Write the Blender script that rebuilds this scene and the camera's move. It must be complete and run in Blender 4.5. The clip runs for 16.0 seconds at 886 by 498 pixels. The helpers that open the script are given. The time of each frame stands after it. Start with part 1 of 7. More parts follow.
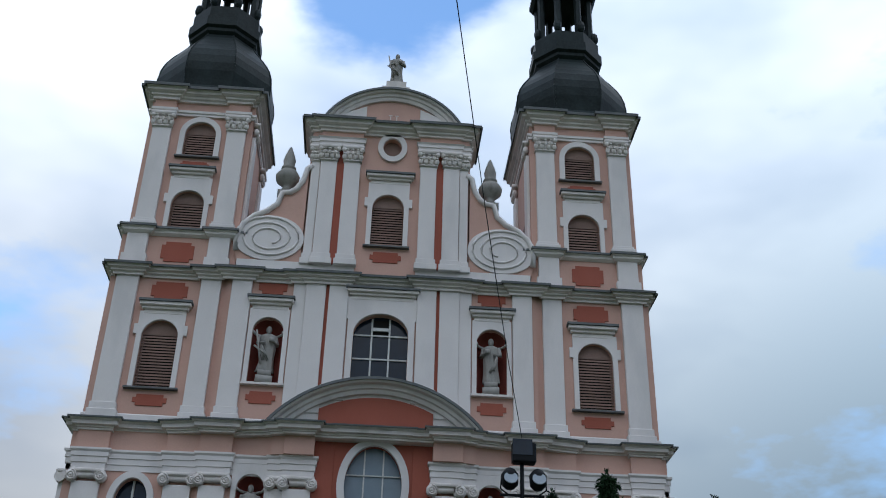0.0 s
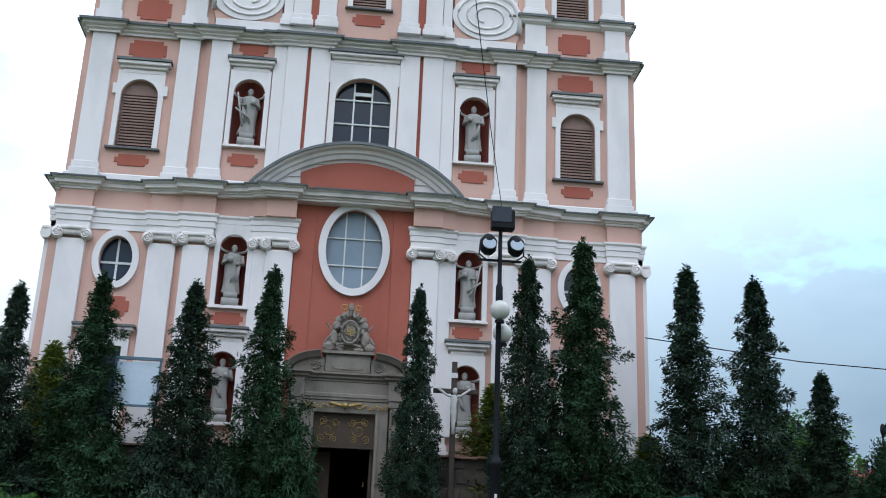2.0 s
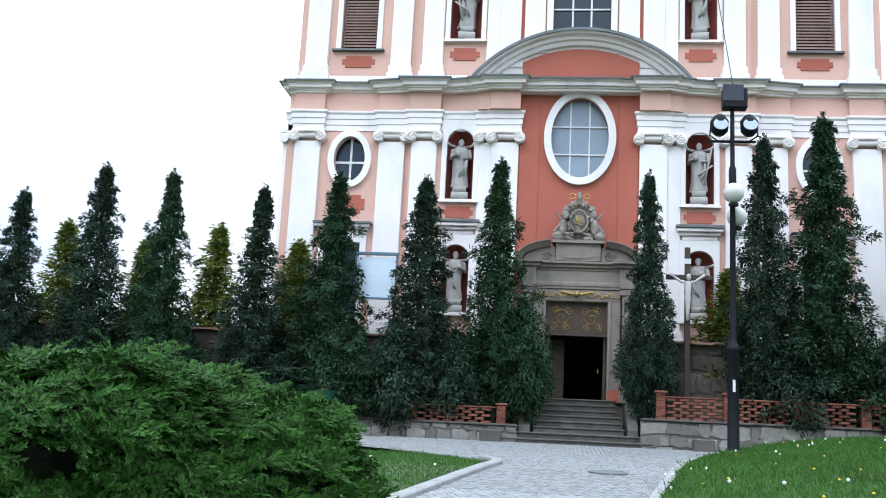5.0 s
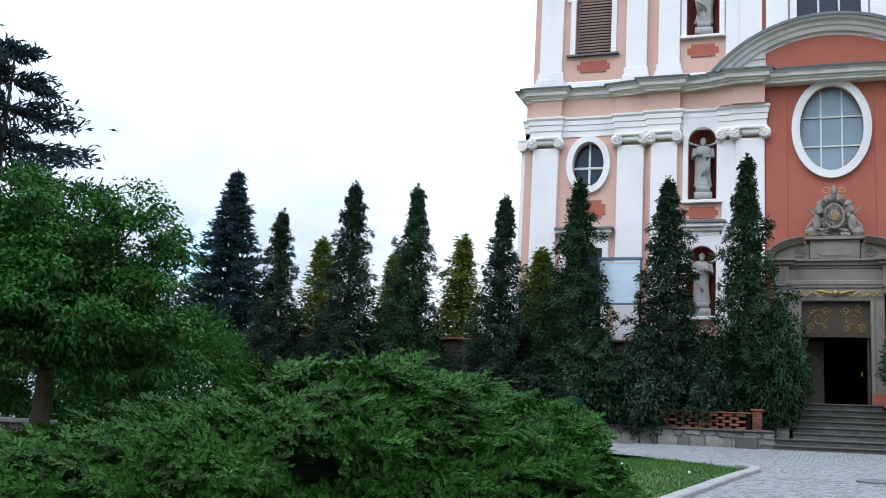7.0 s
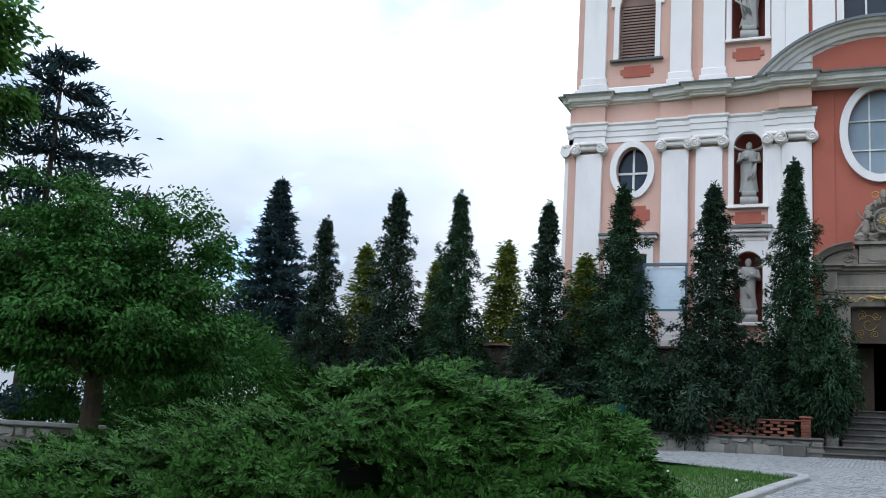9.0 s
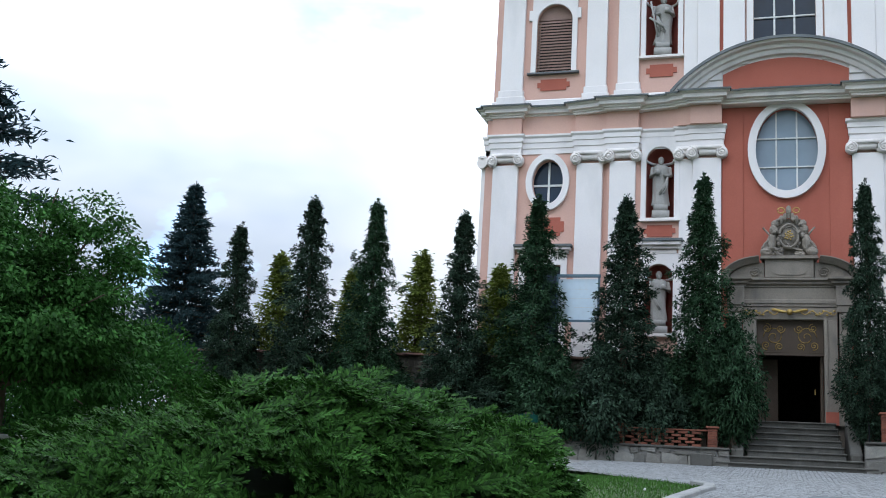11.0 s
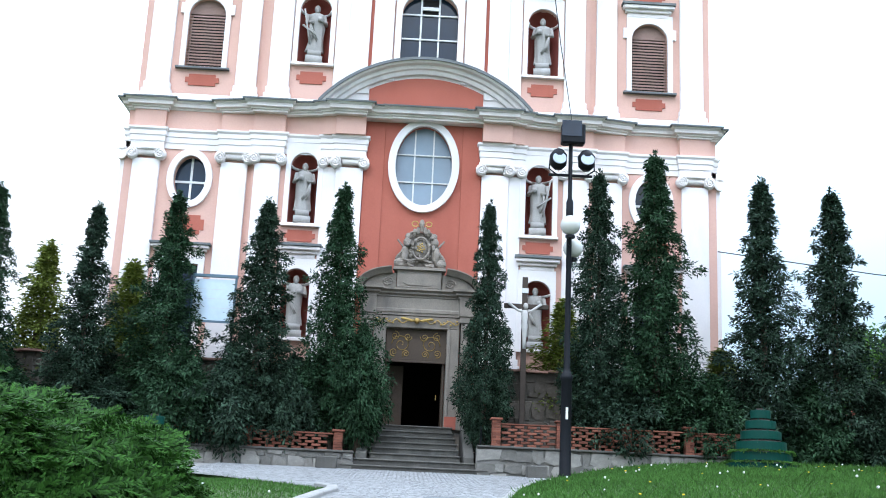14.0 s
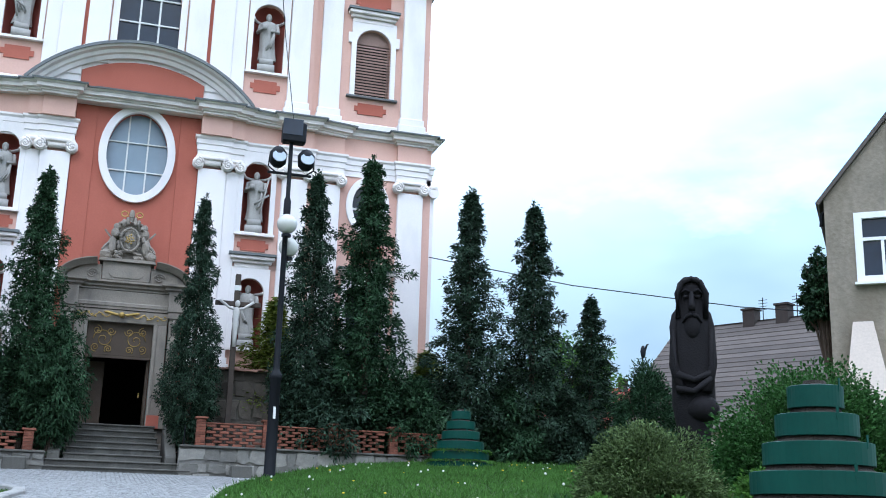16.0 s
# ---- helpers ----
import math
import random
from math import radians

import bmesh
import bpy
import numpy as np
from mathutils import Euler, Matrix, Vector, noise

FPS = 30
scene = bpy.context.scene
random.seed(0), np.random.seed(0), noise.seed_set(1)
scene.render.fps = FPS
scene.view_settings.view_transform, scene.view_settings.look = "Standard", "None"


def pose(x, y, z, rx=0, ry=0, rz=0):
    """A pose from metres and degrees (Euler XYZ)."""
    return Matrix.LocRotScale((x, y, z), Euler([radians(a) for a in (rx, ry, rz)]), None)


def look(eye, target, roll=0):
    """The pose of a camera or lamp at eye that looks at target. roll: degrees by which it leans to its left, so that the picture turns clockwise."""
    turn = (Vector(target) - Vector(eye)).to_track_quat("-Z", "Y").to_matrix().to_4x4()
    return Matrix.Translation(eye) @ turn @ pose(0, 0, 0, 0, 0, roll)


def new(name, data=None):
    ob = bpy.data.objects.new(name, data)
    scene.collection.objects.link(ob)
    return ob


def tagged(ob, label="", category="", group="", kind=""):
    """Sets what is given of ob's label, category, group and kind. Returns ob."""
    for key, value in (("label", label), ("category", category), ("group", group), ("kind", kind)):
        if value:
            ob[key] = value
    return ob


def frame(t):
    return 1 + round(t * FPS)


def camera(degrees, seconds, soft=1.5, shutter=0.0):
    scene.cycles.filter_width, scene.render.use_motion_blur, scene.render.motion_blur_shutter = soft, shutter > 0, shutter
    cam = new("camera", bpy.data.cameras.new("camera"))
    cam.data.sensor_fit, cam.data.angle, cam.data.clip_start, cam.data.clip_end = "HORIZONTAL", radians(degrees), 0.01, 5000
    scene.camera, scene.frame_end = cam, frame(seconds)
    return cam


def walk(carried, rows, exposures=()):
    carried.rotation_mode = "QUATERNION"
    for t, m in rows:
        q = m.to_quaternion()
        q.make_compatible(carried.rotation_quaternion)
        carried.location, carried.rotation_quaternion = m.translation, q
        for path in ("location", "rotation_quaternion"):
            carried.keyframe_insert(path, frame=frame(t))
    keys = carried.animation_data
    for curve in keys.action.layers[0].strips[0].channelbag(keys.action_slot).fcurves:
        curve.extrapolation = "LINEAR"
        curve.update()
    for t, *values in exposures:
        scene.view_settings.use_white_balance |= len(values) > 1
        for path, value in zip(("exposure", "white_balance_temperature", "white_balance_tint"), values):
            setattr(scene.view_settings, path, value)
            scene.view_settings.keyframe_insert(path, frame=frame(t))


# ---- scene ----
cam = camera(44.7, 16.0, 1.0)
PATH = [
    (0, pose(0, 0, 1.6, 120.50, -1.35, -4.49)),
    (0.5, pose(0, 0, 1.6, 117.01, -1.59, -4.85)),
    (1, pose(0, 0, 1.6, 114.30, -1.79, -5.25)),
    (1.5, pose(0, 0, 1.6, 111.44, -1.96, -5.51)),
    (2, pose(0, 0, 1.6, 108.20, -2.14, -5.87)),
    (2.5, pose(0, 0, 1.6, 104.89, -2.37, -5.87)),
    (3, pose(0, 0, 1.6, 102.87, -2.50, -5.87)),
    (3.5, pose(0, 0, 1.6, 102.35, -2.47, -5.14)),
    (4, pose(0, 0, 1.6, 102.18, -2.63, -2.15)),
    (4.5, pose(0, 0, 1.6, 102.00, -2.82, 1.94)),
    (5, pose(0, 0, 1.6, 101.80, -2.96, 6.40)),
    (7.5, pose(0, 0, 1.6, 101.43, -3.41, 21.16)),
    (8, pose(0, 0, 1.6, 101.42, -3.54, 21.96)),
    (10.5, pose(0, 0, 1.6, 102.29, -3.45, 19.11)),
    (11, pose(0, 0, 1.6, 102.43, -3.40, 17.20)),
    (11.5, pose(0, 0, 1.6, 102.61, -3.32, 14.92)),
    (12, pose(0, 0, 1.6, 102.79, -3.21, 11.99)),
    (12.5, pose(0, 0, 1.6, 102.99, -3.09, 8.84)),
    (13, pose(0, 0, 1.6, 103.18, -2.92, 5.57)),
    (13.5, pose(0, 0, 1.6, 103.38, -2.79, 1.94)),
    (14, pose(0, 0, 1.6, 103.58, -2.58, -2.13)),
    (14.5, pose(0, 0, 1.6, 103.77, -2.35, -5.94)),
    (15, pose(0, 0, 1.6, 103.91, -2.14, -10.20)),
    (15.5, pose(0, 0, 1.6, 103.94, -1.92, -14.20)),
    (16, pose(0, 0, 1.6, 104.12, -1.65, -17.40)),
]
import mathutils

EXPOSURES = [(t, e, k, 13) for t, e, k in ((0.0, -1.52, 6150), (0.5, -1.1, 6200), (1.0, -0.64, 6250), (1.5, -0.42, 6200), (3.0, -0.42, 6100), (3.5, -0.26, 6150), (4.5, 0.2, 6150), (5.0, 0.36, 6150), (7.5, -0.1, 6200), (10.5, -0.28, 6200), (11.5, -0.16, 6150), (12.5, 0.2, 6100), (13.5, 0.58, 6050), (15.0, 0.64, 5950), (16.0, 0.26, 5850))]
walk(cam, PATH, EXPOSURES)

# ---- light ----
SUN_EL, SUN_AZ = radians(50), radians(205)
world = bpy.data.worlds.new("sky")
scene.world = world
world.use_nodes = True
wn, wl = world.node_tree.nodes, world.node_tree.links
wn.clear()
sky = wn.new("ShaderNodeTexSky")
sky.sky_type = "NISHITA"
sky.sun_disc = False
sky.sun_elevation, sky.sun_rotation = SUN_EL, SUN_AZ
coord = wn.new("ShaderNodeTexCoord")
stretch = wn.new("ShaderNodeMapping")
stretch.inputs["Scale"].default_value = (1.0, 1.0, 2.2)
cloud = wn.new("ShaderNodeTexNoise")
cloud.inputs["Scale"].default_value = 2.1
cloud.inputs["Detail"].default_value = 7
cloud.inputs["Roughness"].default_value = 0.55
cover = wn.new("ShaderNodeValToRGB")
cover.color_ramp.elements[0].position, cover.color_ramp.elements[1].position = 0.295, 0.43
shade = wn.new("ShaderNodeTexNoise")
shade.inputs["Scale"].default_value = 1.4
shade.inputs["Detail"].default_value = 5
tone = wn.new("ShaderNodeValToRGB")
tone.color_ramp.elements[0].position, tone.color_ramp.elements[1].position = 0.36, 0.60
tone.color_ramp.elements[0].color = (0.36, 0.52, 0.74, 1)
tone.color_ramp.elements[1].color = (1.16, 1.24, 1.28, 1)
mixc = wn.new("ShaderNodeMix")
mixc.data_type = "RGBA"
skygain = wn.new("ShaderNodeMix")
skygain.data_type, skygain.blend_type = "RGBA", "MULTIPLY"
skygain.inputs[0].default_value = 1.0
skygain.inputs[7].default_value = (0.42, 0.56, 0.62, 1)
back = wn.new("ShaderNodeBackground")
back.inputs["Strength"].default_value = 1.55
wout = wn.new("ShaderNodeOutputWorld")
wl.new(coord.outputs["Generated"], stretch.inputs["Vector"])
wl.new(stretch.outputs["Vector"], cloud.inputs["Vector"])
wl.new(stretch.outputs["Vector"], shade.inputs["Vector"])
wl.new(cloud.outputs["Fac"], cover.inputs["Fac"])
wl.new(shade.outputs["Fac"], tone.inputs["Fac"])
wl.new(sky.outputs["Color"], skygain.inputs[6])
# one clear gap in the cloud high over the church
gap = wn.new("ShaderNodeVectorMath")
gap.operation = "DOT_PRODUCT"
gap.inputs[1].default_value = (0.035, 0.640, 0.768)
ragged = wn.new("ShaderNodeMath")
ragged.operation = "MULTIPLY_ADD"
ragged.inputs[1].default_value = 0.05
clear = wn.new("ShaderNodeMapRange")
clear.interpolation_type = "SMOOTHSTEP"
clear.inputs["From Min"].default_value, clear.inputs["From Max"].default_value = 1.012, 1.019
clear.inputs["To Min"].default_value, clear.inputs["To Max"].default_value = 1.0, 0.05
thin = wn.new("ShaderNodeMath")
thin.operation = "MULTIPLY"
wl.new(coord.outputs["Generated"], gap.inputs[0])
wl.new(cloud.outputs["Fac"], ragged.inputs[0])
wl.new(gap.outputs["Value"], ragged.inputs[2])
wl.new(ragged.outputs["Value"], clear.inputs["Value"])
wl.new(cover.outputs["Color"], thin.inputs[0])
wl.new(clear.outputs["Result"], thin.inputs[1])
wl.new(thin.outputs["Value"], mixc.inputs[0])
wl.new(skygain.outputs[2], mixc.inputs[6])
# sky set dimmer towards the sun, out of view, to lower the facade's light
aim = wn.new("ShaderNodeVectorMath")
aim.operation = "DOT_PRODUCT"
aim.inputs[1].default_value = (math.sin(SUN_AZ) * math.cos(SUN_EL), math.cos(SUN_AZ) * math.cos(SUN_EL), math.sin(SUN_EL))
sunward_dim = wn.new("ShaderNodeMapRange")
sunward_dim.inputs["From Min"].default_value, sunward_dim.inputs["From Max"].default_value = -0.8, 1.0
sunward_dim.inputs["To Min"].default_value, sunward_dim.inputs["To Max"].default_value = 0.95, 0.82
lit = wn.new("ShaderNodeVectorMath")
lit.operation = "SCALE"
wl.new(coord.outputs["Generated"], aim.inputs[0])
wl.new(aim.outputs["Value"], sunward_dim.inputs["Value"])
wl.new(tone.outputs["Color"], lit.inputs[0])
wl.new(sunward_dim.outputs["Result"], lit.inputs["Scale"])
# a blue-grey bank of cloud low in the north-east
side = wn.new("ShaderNodeVectorMath")
side.operation = "DOT_PRODUCT"
side.inputs[1].default_value = (0.60, 0.80, 0.0)
near_bank = wn.new("ShaderNodeMapRange")
near_bank.interpolation_type = "SMOOTHSTEP"
near_bank.inputs["From Min"].default_value, near_bank.inputs["From Max"].default_value = 0.70, 0.99
near_bank.inputs["To Max"].default_value = 1.0
bank = wn.new("ShaderNodeMix")
bank.data_type, bank.blend_type = "RGBA", "MULTIPLY"
bank.inputs[7].default_value = (0.46, 0.60, 0.70, 1)
wl.new(coord.outputs["Generated"], side.inputs[0])
wl.new(side.outputs["Value"], near_bank.inputs["Value"])
wl.new(near_bank.outputs["Result"], bank.inputs[0])
wl.new(lit.outputs["Vector"], bank.inputs[6])
# an overcast sky is dimmer towards the horizon
height = wn.new("ShaderNodeSeparateXYZ")
dim = wn.new("ShaderNodeMapRange")
dim.interpolation_type = "SMOOTHSTEP"
dim.inputs["From Min"].default_value, dim.inputs["From Max"].default_value = 0.05, 0.85
dim.inputs["To Min"].default_value, dim.inputs["To Max"].default_value = 0.52, 2.55
low = wn.new("ShaderNodeVectorMath")
low.operation = "SCALE"
wl.new(coord.outputs["Generated"], height.inputs["Vector"])
wl.new(height.outputs["Z"], dim.inputs["Value"])
wl.new(bank.outputs[2], low.inputs[0])
wl.new(dim.outputs["Result"], low.inputs["Scale"])
wl.new(low.outputs["Vector"], mixc.inputs[7])
wl.new(mixc.outputs[2], back.inputs["Color"])
wl.new(back.outputs["Background"], wout.inputs["Surface"])

sun_lamp = bpy.data.lights.new("sun", "SUN")
sun_lamp.energy, sun_lamp.angle, sun_lamp.color = 0.5, radians(25), (1.0, 0.96, 0.9)
sun = new("sun", sun_lamp)
sun.matrix_world = look((0, 0, 0), (-math.sin(SUN_AZ) * math.cos(SUN_EL), -math.cos(SUN_AZ) * math.cos(SUN_EL), -math.sin(SUN_EL)))


# ---- materials ----
def material(name, colour, rough=0.8, vary=0.15, size=3.0, fine=40.0, bump=0.15, metal=0.0, spec=0.3, each=0.0, stain=None, stain_amount=0.5, stain_at=(0.52, 0.68)):
    """A surface with large blotches, fine grain, a bump, and optionally stains of a second colour and a shift from piece to piece."""
    m = bpy.data.materials.new(name)
    m.use_nodes = True
    n, l = m.node_tree.nodes, m.node_tree.links
    b = n["Principled BSDF"]
    b.inputs["Roughness"].default_value, b.inputs["Metallic"].default_value = rough, metal
    b.inputs["Specular IOR Level"].default_value = spec
    co = n.new("ShaderNodeTexCoord")
    big, small = n.new("ShaderNodeTexNoise"), n.new("ShaderNodeTexNoise")
    big.inputs["Scale"].default_value, big.inputs["Detail"].default_value = size, 5
    small.inputs["Scale"].default_value, small.inputs["Detail"].default_value = fine, 4
    for t in (big, small):
        l.new(co.outputs["Object"], t.inputs["Vector"])
    add = n.new("ShaderNodeMath")
    add.operation = "ADD"
    l.new(big.outputs["Fac"], add.inputs[0])
    l.new(small.outputs["Fac"], add.inputs[1])
    ramp = n.new("ShaderNodeMapRange")
    ramp.inputs["From Min"].default_value, ramp.inputs["From Max"].default_value = 0.6, 1.4
    ramp.inputs["To Min"].default_value, ramp.inputs["To Max"].default_value = 1 - vary, 1 + vary
    l.new(add.outputs[0], ramp.inputs["Value"])
    value = ramp.outputs["Result"]
    if each:
        info = n.new("ShaderNodeObjectInfo")
        isle = n.new("ShaderNodeNewGeometry")
        both = n.new("ShaderNodeMath")
        both.operation = "ADD"
        l.new(info.outputs["Random"], both.inputs[0])
        l.new(isle.outputs["Random Per Island"], both.inputs[1])
        part_of = n.new("ShaderNodeMath")
        part_of.operation = "FRACT"
        l.new(both.outputs[0], part_of.inputs[0])
        shift = n.new("ShaderNodeMapRange")
        shift.inputs["To Min"].default_value, shift.inputs["To Max"].default_value = 1 - each, 1 + each
        l.new(part_of.outputs[0], shift.inputs["Value"])
        times = n.new("ShaderNodeMath")
        times.operation = "MULTIPLY"
        l.new(value, times.inputs[0])
        l.new(shift.outputs["Result"], times.inputs[1])
        value = times.outputs[0]
    tint = n.new("ShaderNodeVectorMath")
    tint.operation = "SCALE"
    tint.inputs[0].default_value = colour
    l.new(value, tint.inputs["Scale"])
    out = tint.outputs["Vector"]
    if stain:
        sn = n.new("ShaderNodeTexNoise")
        sn.inputs["Scale"].default_value, sn.inputs["Detail"].default_value = size * 0.7, 8
        mp = n.new("ShaderNodeMapping")
        mp.inputs["Location"].default_value = (3.1, 7.7, 1.3)
        mp.inputs["Scale"].default_value = (1.6, 1.6, 0.55)
        l.new(co.outputs["Object"], mp.inputs["Vector"])
        l.new(mp.outputs["Vector"], sn.inputs["Vector"])
        sr = n.new("ShaderNodeMapRange")
        sr.inputs["From Min"].default_value, sr.inputs["From Max"].default_value = stain_at
        sr.inputs["To Max"].default_value = stain_amount
        l.new(sn.outputs["Fac"], sr.inputs["Value"])
        mx = n.new("ShaderNodeMix")
        mx.data_type = "RGBA"
        l.new(sr.outputs["Result"], mx.inputs[0])
        l.new(out, mx.inputs[6])
        mx.inputs[7].default_value = (*stain, 1)
        out = mx.outputs[2]
    l.new(out, b.inputs["Base Color"])
    bp = n.new("ShaderNodeBump")
    bp.inputs["Strength"].default_value, bp.inputs["Distance"].default_value = bump, 0.02
    l.new(small.outputs["Fac"], bp.inputs["Height"])
    l.new(bp.outputs["Normal"], b.inputs["Normal"])
    return m


def leafy(name, colour, each=0.35, rough=0.6, through_light=0.25, size=0.6):
    m = material(name, colour, rough, 0.3, size, 3.0, 0.0, each=each, spec=0.06)
    n, l = m.node_tree.nodes, m.node_tree.links
    b = n["Principled BSDF"]
    link = b.inputs["Base Color"].links[0].from_socket
    tr, mx = n.new("ShaderNodeBsdfTranslucent"), n.new("ShaderNodeMixShader")
    mx.inputs[0].default_value = through_light
    l.new(link, tr.inputs["Color"])
    l.new(b.outputs["BSDF"], mx.inputs[1])
    l.new(tr.outputs["BSDF"], mx.inputs[2])
    l.new(mx.outputs["Shader"], n["Material Output"].inputs["Surface"])
    return m


WHITE = material("white_lime_paint", (0.78, 0.73, 0.705), 0.85, 0.05, 0.8, 25, 0.10, stain=(0.52, 0.50, 0.49), stain_amount=0.35)
PINK = material("salmon_lime_paint", (0.62, 0.385, 0.31), 0.9, 0.07, 0.7, 25, 0.12, stain=(0.50, 0.31, 0.26), stain_amount=0.4)
RED = material("brick_red_paint", (0.385, 0.115, 0.078), 0.9, 0.09, 0.8, 25, 0.12, stain=(0.33, 0.09, 0.06), stain_amount=0.5)
NICHE = material("dark_red_niche_paint", (0.24, 0.06, 0.045), 0.9, 0.12, 1.5, 25, 0.1)
MOULD = material("grey_cream_moulding_paint", (0.76, 0.705, 0.665), 0.85, 0.10, 1.2, 30, 0.12, stain=(0.48, 0.45, 0.42), stain_amount=0.5)
FLASH = material("weathered_zinc_flashing", (0.13, 0.14, 0.14), 0.6, 0.25, 1.5, 20, 0.1, metal=0.3)
COPPER = material("dark_patinated_copper", (0.014, 0.021, 0.021), 0.5, 0.45, 1.2, 9, 0.25, metal=0.2, spec=0.15, stain=(0.022, 0.036, 0.036), stain_amount=0.5)
STATUE = material("grey_sandstone", (0.33, 0.315, 0.29), 0.9, 0.18, 3, 30, 0.3, stain=(0.18, 0.17, 0.16), stain_amount=0.6)
PORTAL = material("weathered_grey_brown_stone", (0.235, 0.203, 0.168), 0.9, 0.2, 2.0, 30, 0.35, stain=(0.10, 0.09, 0.08), stain_amount=0.6)
STEP = material("worn_grey_step_stone", (0.080, 0.075, 0.065), 0.85, 0.25, 2.5, 30, 0.3, each=0.2, stain=(0.13, 0.125, 0.11), stain_amount=0.6)
RUBBLE = material("rubble_stone", (0.20, 0.188, 0.165), 0.9, 0.25, 3, 25, 0.5, each=0.35)
OLDSTONE = material("dark_brown_fieldstone", (0.095, 0.080, 0.064), 0.95, 0.3, 3, 25, 0.5, each=0.4)
OLDJOINT = material("dark_earthy_mortar", (0.075, 0.066, 0.054), 0.95, 0.3, 2.5, 30, 0.5)
MORTAR = material("grey_mortar", (0.16, 0.15, 0.135), 0.95, 0.25, 2.5, 30, 0.5, stain=(0.08, 0.075, 0.06), stain_amount=0.7)
BRICK = material("red_brick", (0.16, 0.058, 0.036), 0.9, 0.2, 6, 40, 0.4, each=0.3)
TILE = material("old_clay_coping_tile", (0.27, 0.15, 0.11), 0.9, 0.25, 3, 25, 0.4, each=0.25)
LOUVRE = material("brown_weathered_louvre_wood", (0.26, 0.17, 0.14), 0.8, 0.2, 2, 30, 0.2, each=0.15)
# shade put into the colour: near-black for unlit space behind openings
DARK = material("unlit_interior_black", (0.012, 0.011, 0.010), 0.9, 0.2, 2, 20, 0.0)
GLASS = material("old_window_glass", (0.010, 0.020, 0.036), 0.08, 0.2, 1.0, 2.0, 0.04, spec=0.4)
GREYGLASS = material("dusty_leaded_glass", (0.19, 0.25, 0.30), 0.25, 0.12, 1.0, 3.0, 0.03, spec=0.6)
BAR = material("white_painted_glazing_bar", (0.62, 0.62, 0.60), 0.6, 0.08, 3, 30, 0.05)
GOLD = material("dull_gilding", (0.42, 0.285, 0.09), 0.5, 0.2, 8, 40, 0.1, metal=0.7)
DOORWOOD = material("brown_door_wood", (0.075, 0.052, 0.035), 0.6, 0.25, 2, 30, 0.2)
IRON = material("black_painted_iron", (0.009, 0.010, 0.012), 0.5, 0.15, 4, 40, 0.05, spec=0.12)
GLOBE = material("milky_lamp_globe", (0.52, 0.51, 0.46), 0.25, 0.05, 3, 20, 0.0, spec=0.5)
LENS = material("floodlight_glass", (0.30, 0.34, 0.38), 0.2, 0.1, 3, 20, 0.0, spec=0.7)
GREEN = material("dark_green_enamel", (0.002, 0.042, 0.030), 0.5, 0.12, 2, 20, 0.06, spec=0.15, stain=(0.006, 0.062, 0.044), stain_amount=0.4)
SOIL = material("dark_planting_soil", (0.024, 0.019, 0.014), 0.95, 0.4, 6, 50, 0.8)
OAK = material("charred_black_oak", (0.009, 0.0078, 0.0085), 0.8, 0.35, 4, 35, 0.5, spec=0.15)
BARK = material("conifer_bark", (0.085, 0.06, 0.045), 0.95, 0.3, 4, 30, 0.8)
CYPRESS = leafy("cypress_scale_foliage", (0.027, 0.048, 0.030), 0.85, through_light=0.12)
CYPRESS_GREEN = leafy("green_cypress_foliage", (0.026, 0.056, 0.027), 0.8, through_light=0.12)
SPRUCE = leafy("blue_spruce_needles", (0.030, 0.054, 0.058), 0.4)
THUJA = leafy("yellow_green_thuja_foliage", (0.13, 0.165, 0.03), 0.5)
JUNIPER = leafy("spreading_juniper_foliage", (0.024, 0.066, 0.011), 0.75, through_light=0.12)
MAPLE = leafy("broad_green_leaves", (0.034, 0.098, 0.020), 0.5, through_light=0.2)
LIME = leafy("light_green_leaves", (0.07, 0.16, 0.03), 0.4, through_light=0.4)
SHRUB = leafy("grey_green_shrub_leaves", (0.078, 0.114, 0.042), 0.6)
BROADSHRUB = leafy("fresh_green_shrub_leaves", (0.032, 0.085, 0.022), 0.5)
GRASS = leafy("lawn_grass_blade", (0.062, 0.142, 0.030), 0.4, through_light=0.3)
LAWN = material("lawn_ground", (0.060, 0.082, 0.038), 0.95, 0.35, 0.9, 14, 0.6, stain=(0.09, 0.10, 0.04), stain_amount=0.5)
YELLOW = material("dandelion_yellow", (0.70, 0.50, 0.02), 0.7, 0.1)
FLUFF = material("dandelion_clock_white", (0.62, 0.62, 0.58), 0.9, 0.1)
COBBLE = material("grey_granite_sett", (0.235, 0.235, 0.23), 0.75, 0.15, 5, 60, 0.4, each=0.22)
BED = material("sandy_joint_bed", (0.22, 0.215, 0.20), 0.95, 0.2, 3, 40, 0.5)
KERB = material("pale_concrete_kerb", (0.24, 0.235, 0.22), 0.85, 0.2, 3, 40, 0.3)
RENDER_GREY = material("coarse_grey_brown_roughcast", (0.235, 0.20, 0.155), 0.95, 0.25, 1.2, 9, 1.0, stain=(0.15, 0.125, 0.09), stain_amount=0.6)
ROOF = material("grey_brown_roof_tile", (0.088, 0.074, 0.066), 0.9, 0.2, 1.0, 20, 0.4, each=0.2)
CHIMNEY = material("sooty_chimney_brick", (0.045, 0.036, 0.032), 0.9, 0.3, 4, 30, 0.4)
REDROOF = material("red_roof_tile", (0.36, 0.075, 0.055), 0.85, 0.15, 1.5, 20, 0.3)
PALE = material("pale_house_plaster", (0.55, 0.46, 0.39), 0.9, 0.1, 1, 20, 0.2)
